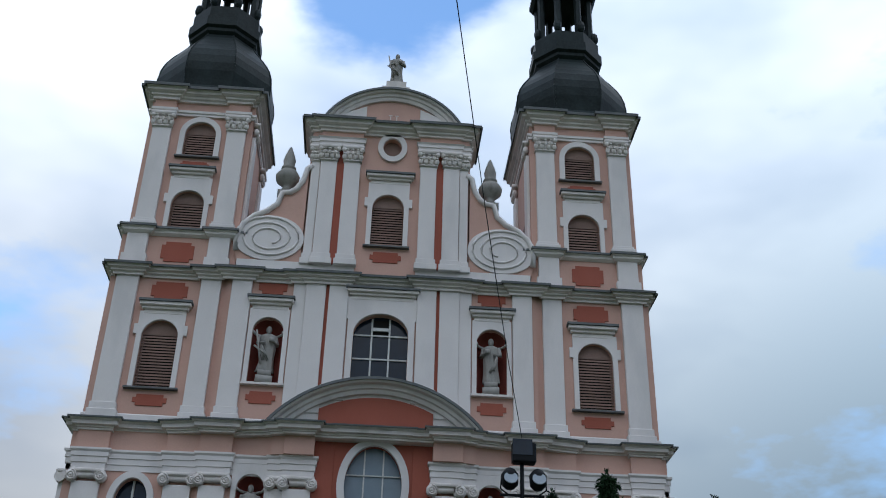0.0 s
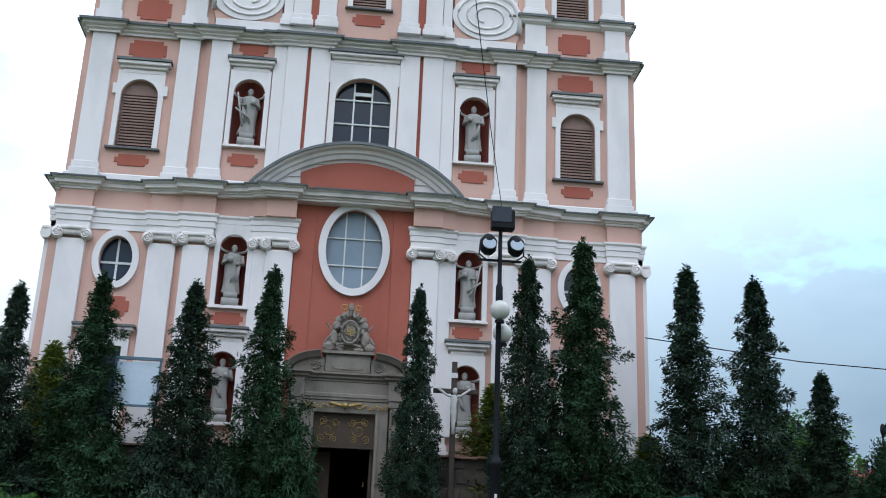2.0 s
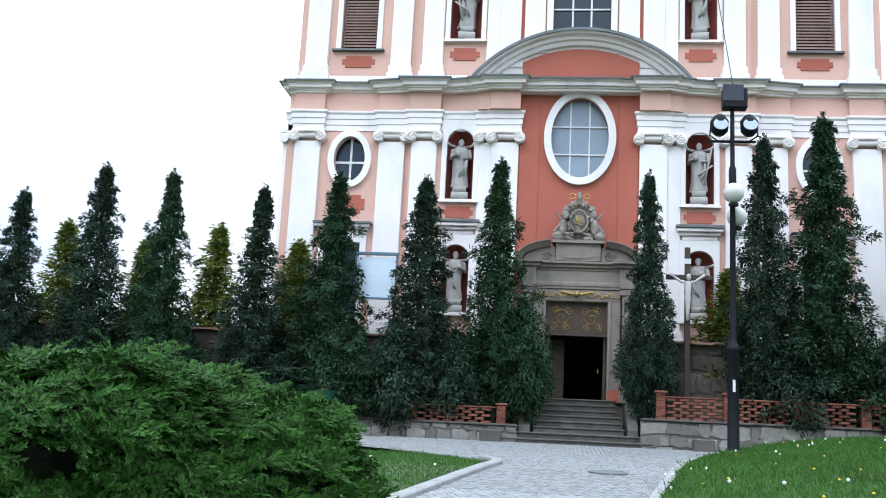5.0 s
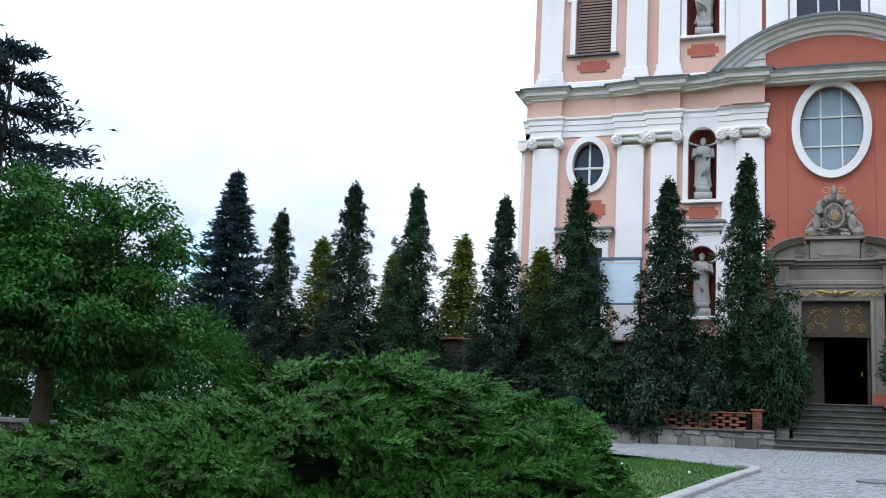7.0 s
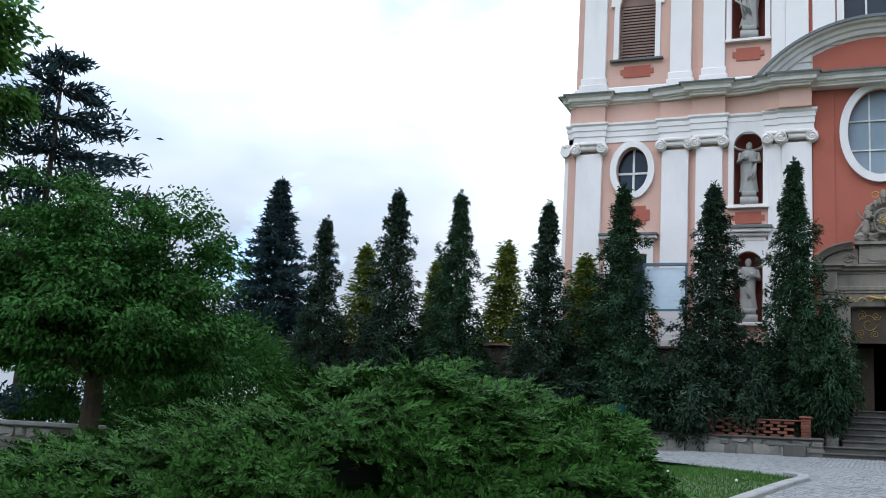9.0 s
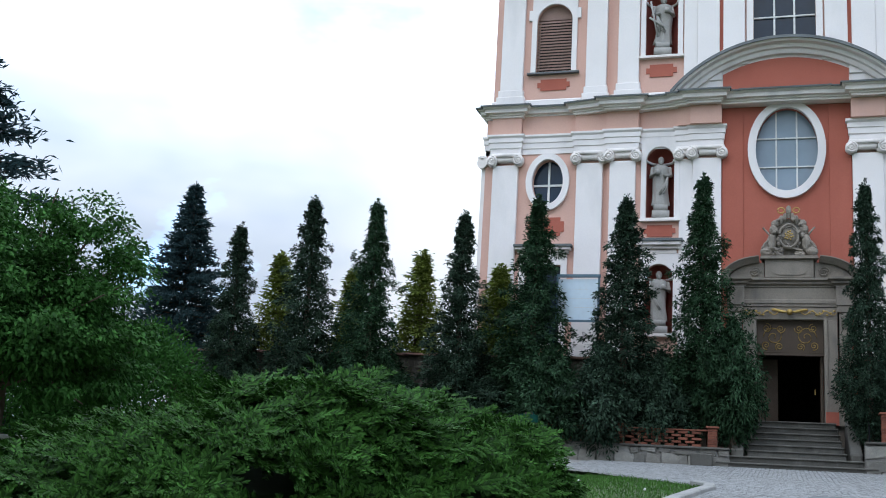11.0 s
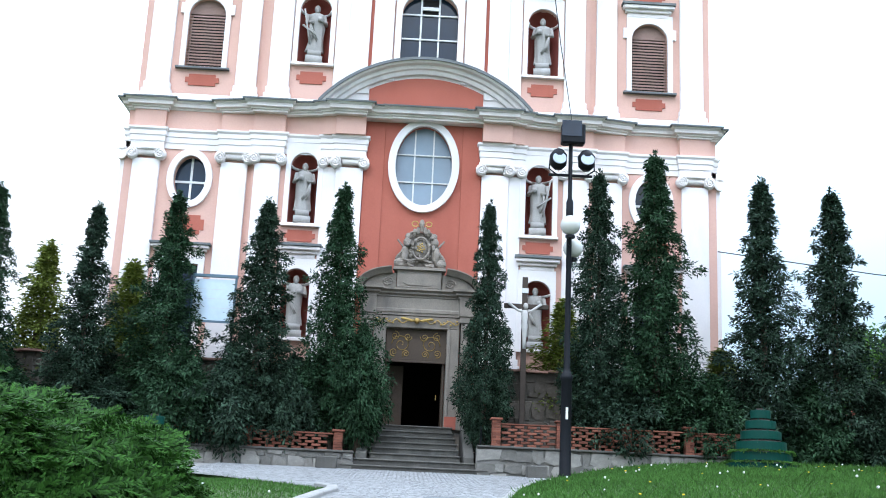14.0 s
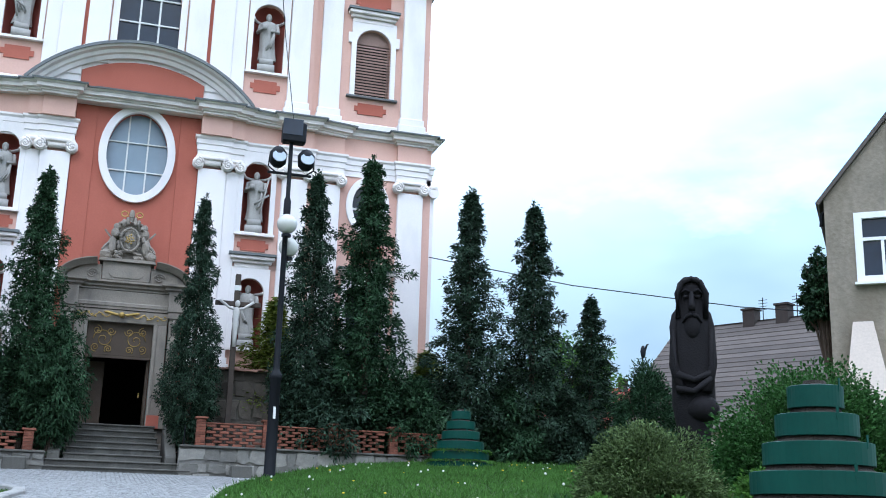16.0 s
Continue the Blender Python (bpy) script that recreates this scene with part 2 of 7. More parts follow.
BOARD = material("pale_blue_notice_panel", (0.60, 0.70, 0.78), 0.35, 0.05, 2.0, 8, 0.02, stain=(0.62, 0.68, 0.72), stain_amount=0.6)
BOARD_FRAME = material("blue_grey_steel_frame", (0.10, 0.17, 0.22), 0.45, 0.1, 3, 30, 0.05)
CROSSWOOD = material("dark_brown_cross_wood", (0.06, 0.045, 0.035), 0.8, 0.25, 4, 40, 0.3)
CORPUS = material("pale_painted_figure", (0.50, 0.48, 0.45), 0.7, 0.08, 5, 40, 0.1)
PLASTIC = material("white_window_frame", (0.75, 0.75, 0.74), 0.4, 0.04, 3, 30, 0.03)


# ---- mesh helpers ----
def finish(name, bm, mat, smooth=False):
    me = bpy.data.meshes.new(name)
    if smooth:
        for f in bm.faces:
            f.smooth = True
    bm.to_mesh(me)
    bm.free()
    me.materials.append(mat)
    return me


def part(name, bm, mat, parent, label="", smooth=False):
    ob = new(name, finish(name, bm, mat, smooth))
    ob.parent = parent
    return tagged(ob, label)


def thing(name, label, category, kind="", group=""):
    return tagged(new(name), label, category, group, kind)


def solid(name, bm, mat, label, category, kind="", group="", smooth=False):
    return tagged(new(name, finish(name, bm, mat, smooth)), label, category, group, kind)


def box(bm, x0, x1, y0, y1, z0, z1):
    v = [bm.verts.new(p) for p in ((x0, y0, z0), (x1, y0, z0), (x1, y1, z0), (x0, y1, z0), (x0, y0, z1), (x1, y0, z1), (x1, y1, z1), (x0, y1, z1))]
    for f in ((0, 3, 2, 1), (4, 5, 6, 7), (0, 1, 5, 4), (1, 2, 6, 5), (2, 3, 7, 6), (3, 0, 4, 7)):
        bm.faces.new([v[i] for i in f])
    return bm


def boxed(*a, bevel=0.0):
    bm = box(bmesh.new(), *a)
    if bevel:
        bmesh.ops.bevel(bm, geom=bm.edges[:], offset=bevel, segments=1, affect="EDGES")
    return bm


def slab(bm, outline, holes, y0, y1):
    """A wall in the x-z plane from y0 (front) to y1, with holes right through."""
    tessellate_polygon = mathutils.geometry.tessellate_polygon
    loops = [outline, *holes]
    flat = [p for lp in loops for p in lp]
    tris = tessellate_polygon([[Vector((x, z, 0)) for x, z in lp] for lp in loops])
    front, rear = [bm.verts.new((x, y0, z)) for x, z in flat], [bm.verts.new((x, y1, z)) for x, z in flat]
    for t in tris:
        bm.faces.new([front[i] for i in t])
        bm.faces.new([rear[i] for i in reversed(t)])
    i = 0
    for lp in loops:
        for k in range(len(lp)):
            a, b = i + k, i + (k + 1) % len(lp)
            bm.faces.new((front[a], rear[a], rear[b], front[b]))
        i += len(lp)
    bmesh.ops.recalc_face_normals(bm, faces=bm.faces[:])
    return bm


def arch(x0, x1, z0, z1, rise=None, n=14):
    """The outline of an opening with an arched head; z1 is the crown, rise the arch's height."""
    c, w = (x0 + x1) / 2, (x1 - x0) / 2
    rise = w if rise is None else rise
    zs = z1 - rise
    return [(x0, z0), (x1, z0)] + [(c + w * math.cos(math.pi * i / n), zs + rise * math.sin(math.pi * i / n)) for i in range(n + 1)]


def oval(cx, cz, rx, rz, n=40):
    return [(cx + rx * math.cos(2 * math.pi * i / n), cz + rz * math.sin(2 * math.pi * i / n)) for i in range(n)]


def notched(x0, x1, z0, z1, c=0.13):
    """A sunk panel's outline with square notched corners."""
    return [(x0 + c, z0), (x1 - c, z0), (x1 - c, z0 + c), (x1, z0 + c), (x1, z1 - c), (x1 - c, z1 - c), (x1 - c, z1), (x0 + c, z1), (x0 + c, z1 - c), (x0, z1 - c), (x0, z0 + c), (x0 + c, z0 + c)]


def sweep(bm, path, profile, cap=True):
    """A moulding: profile (out, z) carried along a plan path (x, y); out is to the right of the way."""
    offs = []
    for i, p in enumerate(path):
        dirs = []
        if i > 0:
            dirs.append((Vector(p) - Vector(path[i - 1])).normalized())
        if i < len(path) - 1:
            dirs.append((Vector(path[i + 1]) - Vector(p)).normalized())
        ns = [Vector((d.y, -d.x)) for d in dirs]
        offs.append(ns[0] if len(ns) == 1 else (ns[0] + ns[1]) / max(0.3, 1 + ns[0].dot(ns[1])))
    rings = [[bm.verts.new((p[0] + o * off.x, p[1] + o * off.y, z)) for o, z in profile] for p, off in zip(path, offs)]
    for a, b in zip(rings, rings[1:]):
        for k in range(len(profile) - 1):
            bm.faces.new((a[k], b[k], b[k + 1], a[k + 1]))
    if cap:
        for r in (rings[0], rings[-1]):
            bm.faces.new(r)
    return bm


def arc_mould(bm, cx, cz, rx, rz, a0, a1, profile, n=32):
    """A moulding bent along an arc in the x-z plane; profile is (radial, y)."""
    rings = []
    for i in range(n + 1):
        a = a0 + (a1 - a0) * i / n
        rings.append([bm.verts.new((cx + (rx + r) * math.cos(a), y, cz + (rz + r) * math.sin(a))) for r, y in profile])
    for a, b in zip(rings, rings[1:]):
        for k in range(len(profile)):
            q = (k + 1) % len(profile)
            bm.faces.new((a[k], b[k], b[q], a[q]))
    if abs(a1 - a0) < 6.28:
        bm.faces.new(rings[0])
        bm.faces.new(rings[-1][::-1])
    bmesh.ops.recalc_face_normals(bm, faces=bm.faces[:])
    return bm


def lathe(bm, profile, cx=0, cy=0, cz=0, n=16, sx=1, sy=1, turn=0.0):
    rings = []
    for r, z in profile:
        rings.append([bm.verts.new((cx + sx * r * math.cos(2 * math.pi * i / n + turn), cy + sy * r * math.sin(2 * math.pi * i / n + turn), cz + z)) for i in range(n)])
    for a, b in zip(rings, rings[1:]):
        for i in range(n):
            j = (i + 1) % n
            bm.faces.new((a[i], a[j], b[j], b[i]))
    bm.faces.new(rings[0][::-1])
    bm.faces.new(rings[-1])
    return bm


def tube(bm, pts, r, n=6, taper=None):
    rings = []
    pts = [Vector(p) for p in pts]
    for i, p in enumerate(pts):
        d = (pts[min(i + 1, len(pts) - 1)] - pts[max(i - 1, 0)]).normalized()
        side = d.cross(Vector((0, 0, 1)))
        if side.length < 0.05:
            side = d.cross(Vector((0, 1, 0)))
        side.normalize()
        up = side.cross(d)
        rr = r if taper is None else r + (taper - r) * i / (len(pts) - 1)
        rings.append([bm.verts.new(p + rr * (math.cos(2 * math.pi * k / n) * side + math.sin(2 * math.pi * k / n) * up)) for k in range(n)])
    for a, b in zip(rings, rings[1:]):
        for k in range(n):
            j = (k + 1) % n
            bm.faces.new((a[k], a[j], b[j], b[k]))
    bm.faces.new(rings[0][::-1])
    bm.faces.new(rings[-1])
    return bm


def ball(bm, c, r, sx=1, sy=1, sz=1, seg=12):
    m = Matrix.Translation(c) @ Matrix.Diagonal((r * sx, r * sy, r * sz, 1))
    bmesh.ops.create_uvsphere(bm, u_segments=seg, v_segments=max(6, seg // 2 + 2), radius=1, matrix=m)
    return bm


# ---- ground ----
def rise(y):
    """Height of the paved way, which climbs towards the church."""
    if y < 18.5:
        return 0.094 * max(y, -40)
    return 1.739 + 0.069 * (min(y, 31) - 18.5)


RIGHT_EDGE = [(-60, -1.0), (0, -0.6), (10, 0.4), (15.5, 1.22), (22, 2.2), (26, 3.1), (28.5, 3.9), (29.6, 6.0), (30.2, 14.0), (80, 14.0)]


def right_edge(y):
    for (y0, x0), (y1, x1) in zip(RIGHT_EDGE, RIGHT_EDGE[1:]):
        if y <= y1:
            return x0 + (x1 - x0) * (y - y0) / (y1 - y0)
    return 14.0


def ground_z(x, y):
    z = rise(y)
    e = right_edge(y) if y < 28.5 else 3.9
    if x < -3:
        z -= 0.3 * min(1, (-3 - x) / 4) * min(1, max(0, (y - 12) / 10))
    if x > e:
        z += 0.7 * (1 - math.exp(-(x - e) / 2.5))
    return z


bm = bmesh.new()
gx = [-3000, -600, -150, -60, -40, -30, -24, -20] + [-18 + 0.5 * i for i in range(73)] + [20, 24, 30, 40, 60, 150, 600, 3000]
gy = [-3000, -600, -100, -40, -20, -10] + [-4 + 0.5 * i for i in range(72)] + [36, 40, 50, 80, 150, 600, 3000]
grid = [[bm.verts.new((x, y, ground_z(x, y) - (0.03 if -6 < x < right_edge(y) and 9 < y < 31 else 0))) for x in gx] for y in gy]
for a, b in zip(grid, grid[1:]):
    for i in range(len(gx) - 1):
        bm.faces.new((a[i], a[i + 1], b[i + 1], b[i]))
solid("ground", bm, LAWN, "mown green lawn sloping up to the church", "ground", "structure", smooth=True)

LEFT_EDGE = [(4, -2.6), (10, -2.3), (14, -1.83), (17, -1.45), (19.2, -1.15), (20.0, -1.2), (20.6, -1.5), (23.5, -4.0), (27.5, -9.0), (30.3, -12.0)]


def left_edge(y):
    for (y0, x0), (y1, x1) in zip(LEFT_EDGE, LEFT_EDGE[1:]):
        if y <= y1:
            return x0 + (x1 - x0) * (y - y0) / (y1 - y0)
    return LEFT_EDGE[-1][1]


bm = bmesh.new()
ys = [4 + 0.5 * i for i in range(54)]
rows = [[bm.verts.new((left_edge(y) + (right_edge(y) - left_edge(y)) * i / 10, y, rise(y) + 0.005)) for i in range(11)] for y in ys]
for a, b in zip(rows, rows[1:]):
    for i in range(10):
        bm.faces.new((a[i], a[i + 1], b[i + 1], b[i]))
path_ob = solid("pavement", bm, BED, "pale grey cobbled path leading to the church steps", "path", "structure")
# ---- church ----
CX, YT, YC = 0.1, 34.1, 33.98
church = thing("church", "twin-towered baroque church with salmon, red and white plaster facade", "church")
church.location = (CX, 34, 2.3)


def lift(z):
    """The main order is tall: all above its shafts stands higher."""
    return 0.22 * min(1.0, max(0.0, (z - 9.0) / 4.5))


def cpart(name, bm, mat, label="", smooth=False, under=None):
    for v in bm.verts:
        v.co.z += lift(v.co.z)
    ob = part(name, bm, mat, under or church, label, smooth)
    if under is None:
        ob.location = (0, -34, -2.3)
    return ob


def both(x0, x1):
    """A stretch of the plan and its mirror image."""
    return ((x0, x1), (-x1, -x0))


def rect(x0, x1, z0, z1):
    return [(x0, z0), (x1, z0), (x1, z1), (x0, z1)]


def mirrored(half):
    return half + [(-x, y) for x, y in reversed(half)]


# walls
NICHE1, NICHE0, NICHE2 = (3.42, 4.32, 10.37, 12.62), (3.42, 4.32, 6.70, 8.90), (3.36, 4.42, 15.80, 18.22)
for s in (-1, 1):
    def mx(a, b):
        return (a, b) if s > 0 else (-b, -a)
    cpart("wall", slab(bmesh.new(), rect(*mx(5.6, 9.8), 2.3, 14.3), [oval(s * 7.6, 11.62, 0.53, 0.74), rect(*mx(7.05, 8.25), 6.3, 8.9)], YT, 34.75), PINK, "salmon plastered wall")
    cpart("wall", slab(bmesh.new(), rect(*mx(5.5, 9.62), 14.3, 20.0), [arch(*mx(6.94, 8.18), 15.48, 17.95)], YT, 34.75), PINK, "salmon plastered wall")
    cpart("wall", slab(bmesh.new(), rect(*mx(5.35, 9.5), 20.0, 21.55), [], YT, 34.75), PINK, "salmon plastered wall")
    cpart("tower_wall", slab(bmesh.new(), rect(*mx(5.4, 9.35), 21.55, 28.0), [arch(*mx(6.78, 7.98), 21.65, 23.33), arch(*mx(6.75, 7.92), 24.9, 26.49)], YT, 34.6), PINK, "salmon plastered wall")
    # tower sides and back
    bm = bmesh.new()
    for x in (5.4, 8.9):
        a, b = mx(x, x + 0.45)
        box(bm, a, b, 34.6, 38.2, 19.8, 28.0)
    a, b = mx(5.4, 9.35)
    box(bm, a, b, 38.2, 38.6, 19.8, 28.0)
    cpart("tower_wall", bm, PINK, "salmon plastered wall")
    cpart("wall", slab(bmesh.new(), rect(*mx(1.95, 5.6), 2.3, 14.3), [arch(*mx(*NICHE1[:2]), *NICHE1[2:]), arch(*mx(*NICHE0[:2]), *NICHE0[2:])], YC, 34.75), PINK, "salmon plastered wall")
    cpart("wall", slab(bmesh.new(), rect(*mx(1.15, 5.5), 14.3, 20.2), [arch(*mx(*NICHE2[:2]), *NICHE2[2:])], YC, 34.75), PINK, "salmon plastered wall")
    a, b = mx(9.3, 9.8)
    cpart("side_wall", boxed(a, b, 34.75, 62, 2.3, 14.2), PINK)
    a, b = mx(9.1, 9.6)
    cpart("side_wall", boxed(a, b, 34.75, 62, 14.2, 20.0), PINK)
cpart("wall", slab(bmesh.new(), rect(-1.95, 1.95, 2.3, 14.6), [oval(0.03, 12.40, 0.94, 1.32), rect(-0.97, 0.97, 3.9, 7.08)], 33.94, 34.75), RED, "brick-red plastered wall")
cpart("wall", slab(bmesh.new(), rect(-1.15, 1.15, 14.6, 20.2), [arch(-0.96, 0.96, 15.4, 18.6, 0.8)], YC, 34.75), PINK, "salmon plastered wall")
cpart("gable_wall", slab(bmesh.new(), rect(-3.05, 3.05, 20.2, 27.0), [arch(-0.59, 0.59, 21.39, 23.6), oval(0.04, 25.78, 0.36, 0.42)], YC, 34.6), PINK, "salmon plastered wall")
for a, b in both(1.28, 1.93):
    cpart("wall_strip", boxed(a, b, 33.905, 33.95, 5.0, 13.75, bevel=0.01), RED, "brick-red flat strip")
# near-black surfaces in place of the unlit inside, then the roof
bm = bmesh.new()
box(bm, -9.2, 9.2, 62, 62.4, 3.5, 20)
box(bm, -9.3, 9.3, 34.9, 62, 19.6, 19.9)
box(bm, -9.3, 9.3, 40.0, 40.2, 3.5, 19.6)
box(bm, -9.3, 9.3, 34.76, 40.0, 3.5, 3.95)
cpart("interior_shade", bm, DARK)
bm = bmesh.new()
v = [bm.verts.new(p) for p in ((-9.3, 39, 20), (9.3, 39, 20), (0, 39, 26.2), (-9.3, 62, 20), (9.3, 62, 20), (0, 62, 26.2))]
for f in ((0, 1, 2), (3, 5, 4), (0, 2, 5, 3), (1, 4, 5, 2)):
    bm.faces.new([v[i] for i in f])
cpart("roof", bm, ROOF)


def pilaster(x0, x1, z0, z1, y, foot=0.45):
    bm = bmesh.new()
    box(bm, x0, x1, y, y + 0.2, z0 + foot, z1)
    box(bm, x0 - 0.05, x1 + 0.05, y - 0.05, y + 0.2, z0 + foot * 0.55, z0 + foot * 0.999)
    box(bm, x0 - 0.10, x1 + 0.10, y - 0.09, y + 0.2, z0, z0 + foot * 0.549)
    bmesh.ops.bevel(bm, geom=bm.edges[:], offset=0.015, segments=1, affect="EDGES")
    return cpart("pilaster", bm, WHITE, "white painted pilaster")


def ionic(x0, x1, z, y, under):
    """Scroll capital: two snail volutes with an egg band and an abacus."""
    bm = bmesh.new()
    c = (x0 + x1) / 2
    box(bm, x0 - 0.02, x1 + 0.02, y - 0.05, y + 0.15, z + 0.12, z + 0.30)
    box(bm, x0 - 0.10, x1 + 0.10, y - 0.10, y + 0.149, z + 0.29, z + 0.40)
    for sx in (x0 - 0.02, x1 + 0.02):
        bmesh.ops.create_cone(bm, cap_ends=True, segments=20, radius1=0.185, radius2=0.185, depth=0.22, matrix=Matrix.Translation((sx, y - 0.02, z + 0.16)) @ Matrix.Rotation(math.pi / 2, 4, "X"))
        sgn = 1 if sx > c else -1
        pts = []
        for i in range(34):
            a = i * 0.42
            r = 0.168 * (1 - i / 36)
            pts.append((sx - sgn * r * math.sin(a), y - 0.135, z + 0.16 + r * math.cos(a)))
        tube(bm, pts, 0.028, 5)
        ball(bm, (sx, y - 0.14, z + 0.16), 0.04, seg=8)
    return cpart("capital", bm, MOULD, "grey-white scrolled capital", True, under)


def leafcap(x0, x1, z, h, y, under):
    """Leafy capital with corner curls."""
    bm = bmesh.new()
    box(bm, x0 - 0.02, x1 + 0.02, y - 0.03, y + 0.15, z, z + h * 0.78)
    box(bm, x0 - 0.12, x1 + 0.12, y - 0.14, y + 0.149, z + h * 0.77, z + h)
    box(bm, x0 - 0.04, x1 + 0.04, y - 0.06, y + 0.151, z - 0.06, z + 0.01)
    w = (x1 - x0) / 3
    for row, zz, r in ((0, 0.22, 0.13), (1, 0.5, 0.12)):
        for i in range(4 - row):
            px = x0 + w * (i + row / 2)
            ball(bm, (px, y - 0.05, z + h * zz), r, 0.75, 0.7, 1.15, 8)
            ball(bm, (px, y - 0.13, z + h * zz + 0.10), 0.06, 1.1, 0.9, 0.7, 8)
    for px in (x0 - 0.03, x1 + 0.03):
        ball(bm, (px, y - 0.10, z + h * 0.68), 0.10, 1, 0.8, 1, 8)
    return cpart("capital", bm, MOULD, "grey-white leafy capital", True, under)


for x0, x1, y in ((8.62, 9.50, 33.95), (5.75, 6.62, 33.95), (4.66, 5.50, 33.83), (2.84, 3.26, 33.88), (1.95, 2.84, 33.80)):
    for a, b in both(x0, x1):
        p = pilaster(a, b, 5.85, 12.18, y)
        ionic(a, b, 12.16, y, p)
for s in (-1, 1):
    a, b = (9.8, 9.95) if s > 0 else (-9.95, -9.8)
    p = cpart("pilaster", boxed(a, b, 34.15, 35.0, 5.85, 12.18, bevel=0.015), WHITE, "white painted pilaster")
    for yy in (34.15, 35.0):
        bm = bmesh.new()
        bmesh.ops.create_cone(bm, cap_ends=True, segments=18, radius1=0.18, radius2=0.18, depth=0.3, matrix=Matrix.Translation((s * 9.9, yy, 12.32)) @ Matrix.Rotation(math.pi / 2, 4, "X"))
        lathe(bm, [(0.17, 12.44), (0.19, 12.47), (0.19, 12.53), (0.15, 12.555)], s * 9.9, yy, 0, 12)
        cpart("capital", bm, MOULD, "grey-white scrolled capital", False, p)
for x0, x1, y in ((8.60, 9.38, 33.95), (5.72, 6.42, 33.95), (4.62, 5.32, 33.83), (2.72, 3.16, 33.88), (2.02, 2.72, 33.81), (1.22, 1.90, 33.81)):
    foot = {1.22: 15.2, 2.02: 14.7}.get(x0, 14.25)
    for a, b in both(x0, x1):
        pilaster(a, b, foot, 19.62, y, 0.55)
for x0, x1 in ((8.55, 9.30), (5.62, 6.38)):
    for a, b in both(x0, x1):
        bm = boxed(a, b, 33.93, YT + 0.05, 20.05, 21.35, bevel=0.015)
        box(bm, a - 0.07, b + 0.07, 33.87, YT + 0.05, 20.02, 20.45)
        cpart("pedestal", bm, WHITE, "white painted pedestal")
for x0, x1 in ((8.46, 9.16), (5.62, 6.34)):
    for a, b in both(x0, x1):
        p = pilaster(a, b, 21.72, 26.12, 33.95, 0.25)
        leafcap(a, b, 26.16, 0.62, 33.95, p)
for s in (-1, 1):
    a, b = (5.28, 5.4) if s > 0 else (-5.4, -5.28)
    for y0 in (34.3, 37.4):
        p = cpart("pilaster", boxed(a, b, y0, y0 + 0.65, 21.72, 26.12, bevel=0.015), WHITE, "white painted pilaster")
        bm = bmesh.new()
        for k in range(3):
            ball(bm, (s * 5.28, y0 + 0.08 + 0.25 * k, 26.4), 0.15, 0.8, 0.9, 1.2, 8)
        box(bm, min(s * 5.15, s * 5.4), max(s * 5.15, s * 5.4), y0 - 0.08, y0 + 0.73, 26.62, 26.76)
        cpart("capital", bm, MOULD, "grey-white leafy capital", True, p)
    a, b = (5.36, 5.405) if s > 0 else (-5.405, -5.36)
    cpart("window", boxed(a, b, 35.5, 36.9, 21.9, 23.6), LOUVRE, "dark louvred side opening")
for x0, x1, y in ((2.66, 2.98, 33.92), (2.03, 2.64, 33.83), (1.14, 1.76, 33.83)):
    for a, b in both(x0, x1):
        p = pilaster(a, b, 20.42, 24.95, y, 0.45)
        leafcap(a, b, 25.0, 0.62, y, p)
# red joints between paired pilasters
for x0, x1, z0, z1 in ((1.90, 2.02, 14.3, 19.62), (1.76, 2.03, 20.45, 26.7)):
    for a, b in both(x0, x1):
        cpart("joint_strip", boxed(a, b, 33.93, 34.0, z0, z1), RED, "dark red painted strip")

# entablatures
T1 = [(-9.8, 40), (-9.8, 34.12), (-9.58, 34.12), (-9.58, 33.93), (-8.55, 33.93), (-8.55, 34.08), (-6.70, 34.08), (-6.70, 33.93), (-5.62, 33.93), (-5.62, 33.80), (-4.58, 33.80), (-4.58, 33.96), (-3.32, 33.96), (-3.32, 33.85), (-2.90, 33.85), (-2.90, 33.77)]
T1 = T1 + [(-1.90, 33.77), (-1.90, 33.88), (-0.95, 33.88), (-0.95, 33.84)]
# the upper mouldings step out further than the pilasters below them
T1C = [(x, y - (0.42 if x > -3.0 else 0.34 if x > -3.4 else 0.22 if x > -5.7 else 0.0)) for x, y in T1[:16]]
T1C = [(x, y + (0.09 if abs(y - 34.08) < 0.01 or abs(y - 33.74) < 0.01 else 0.0)) for x, y in T1C]
T1C += [(-1.98, 33.35), (-1.98, 33.60), (-1.02, 33.60), (-1.02, 33.55)]
cpart("architrave", sweep(bmesh.new(), mirrored(T1[:17] + [(-1.90, 33.93)])[:18], [(0, 12.56), (0.02, 12.56), (0.02, 12.74), (0.05, 12.75), (0.05, 12.93), (0.08, 12.94), (0.08, 13.08), (0.13, 13.14), (0.13, 13.2), (0, 13.22)]), WHITE, "white stepped band")
cpart("architrave", sweep(bmesh.new(), mirrored(T1[:17] + [(-1.90, 33.93)])[18:], [(0, 12.56), (0.02, 12.56), (0.02, 12.74), (0.05, 12.75), (0.05, 12.93), (0.08, 12.94), (0.08, 13.08), (0.13, 13.14), (0.13, 13.2), (0, 13.22)]), WHITE, "white stepped band")
FRIEZE = [(-0.45, 13.2), (0.0, 13.2), (0.0, 13.84), (-0.45, 13.84)]
frieze_path = [(x, y + (0.0 if x < -5.7 else 0.16)) for x, y in T1C[:16]] + [(-1.93, 33.51)]
cpart("frieze", sweep(bmesh.new(), frieze_path, FRIEZE), PINK, "salmon plastered frieze")
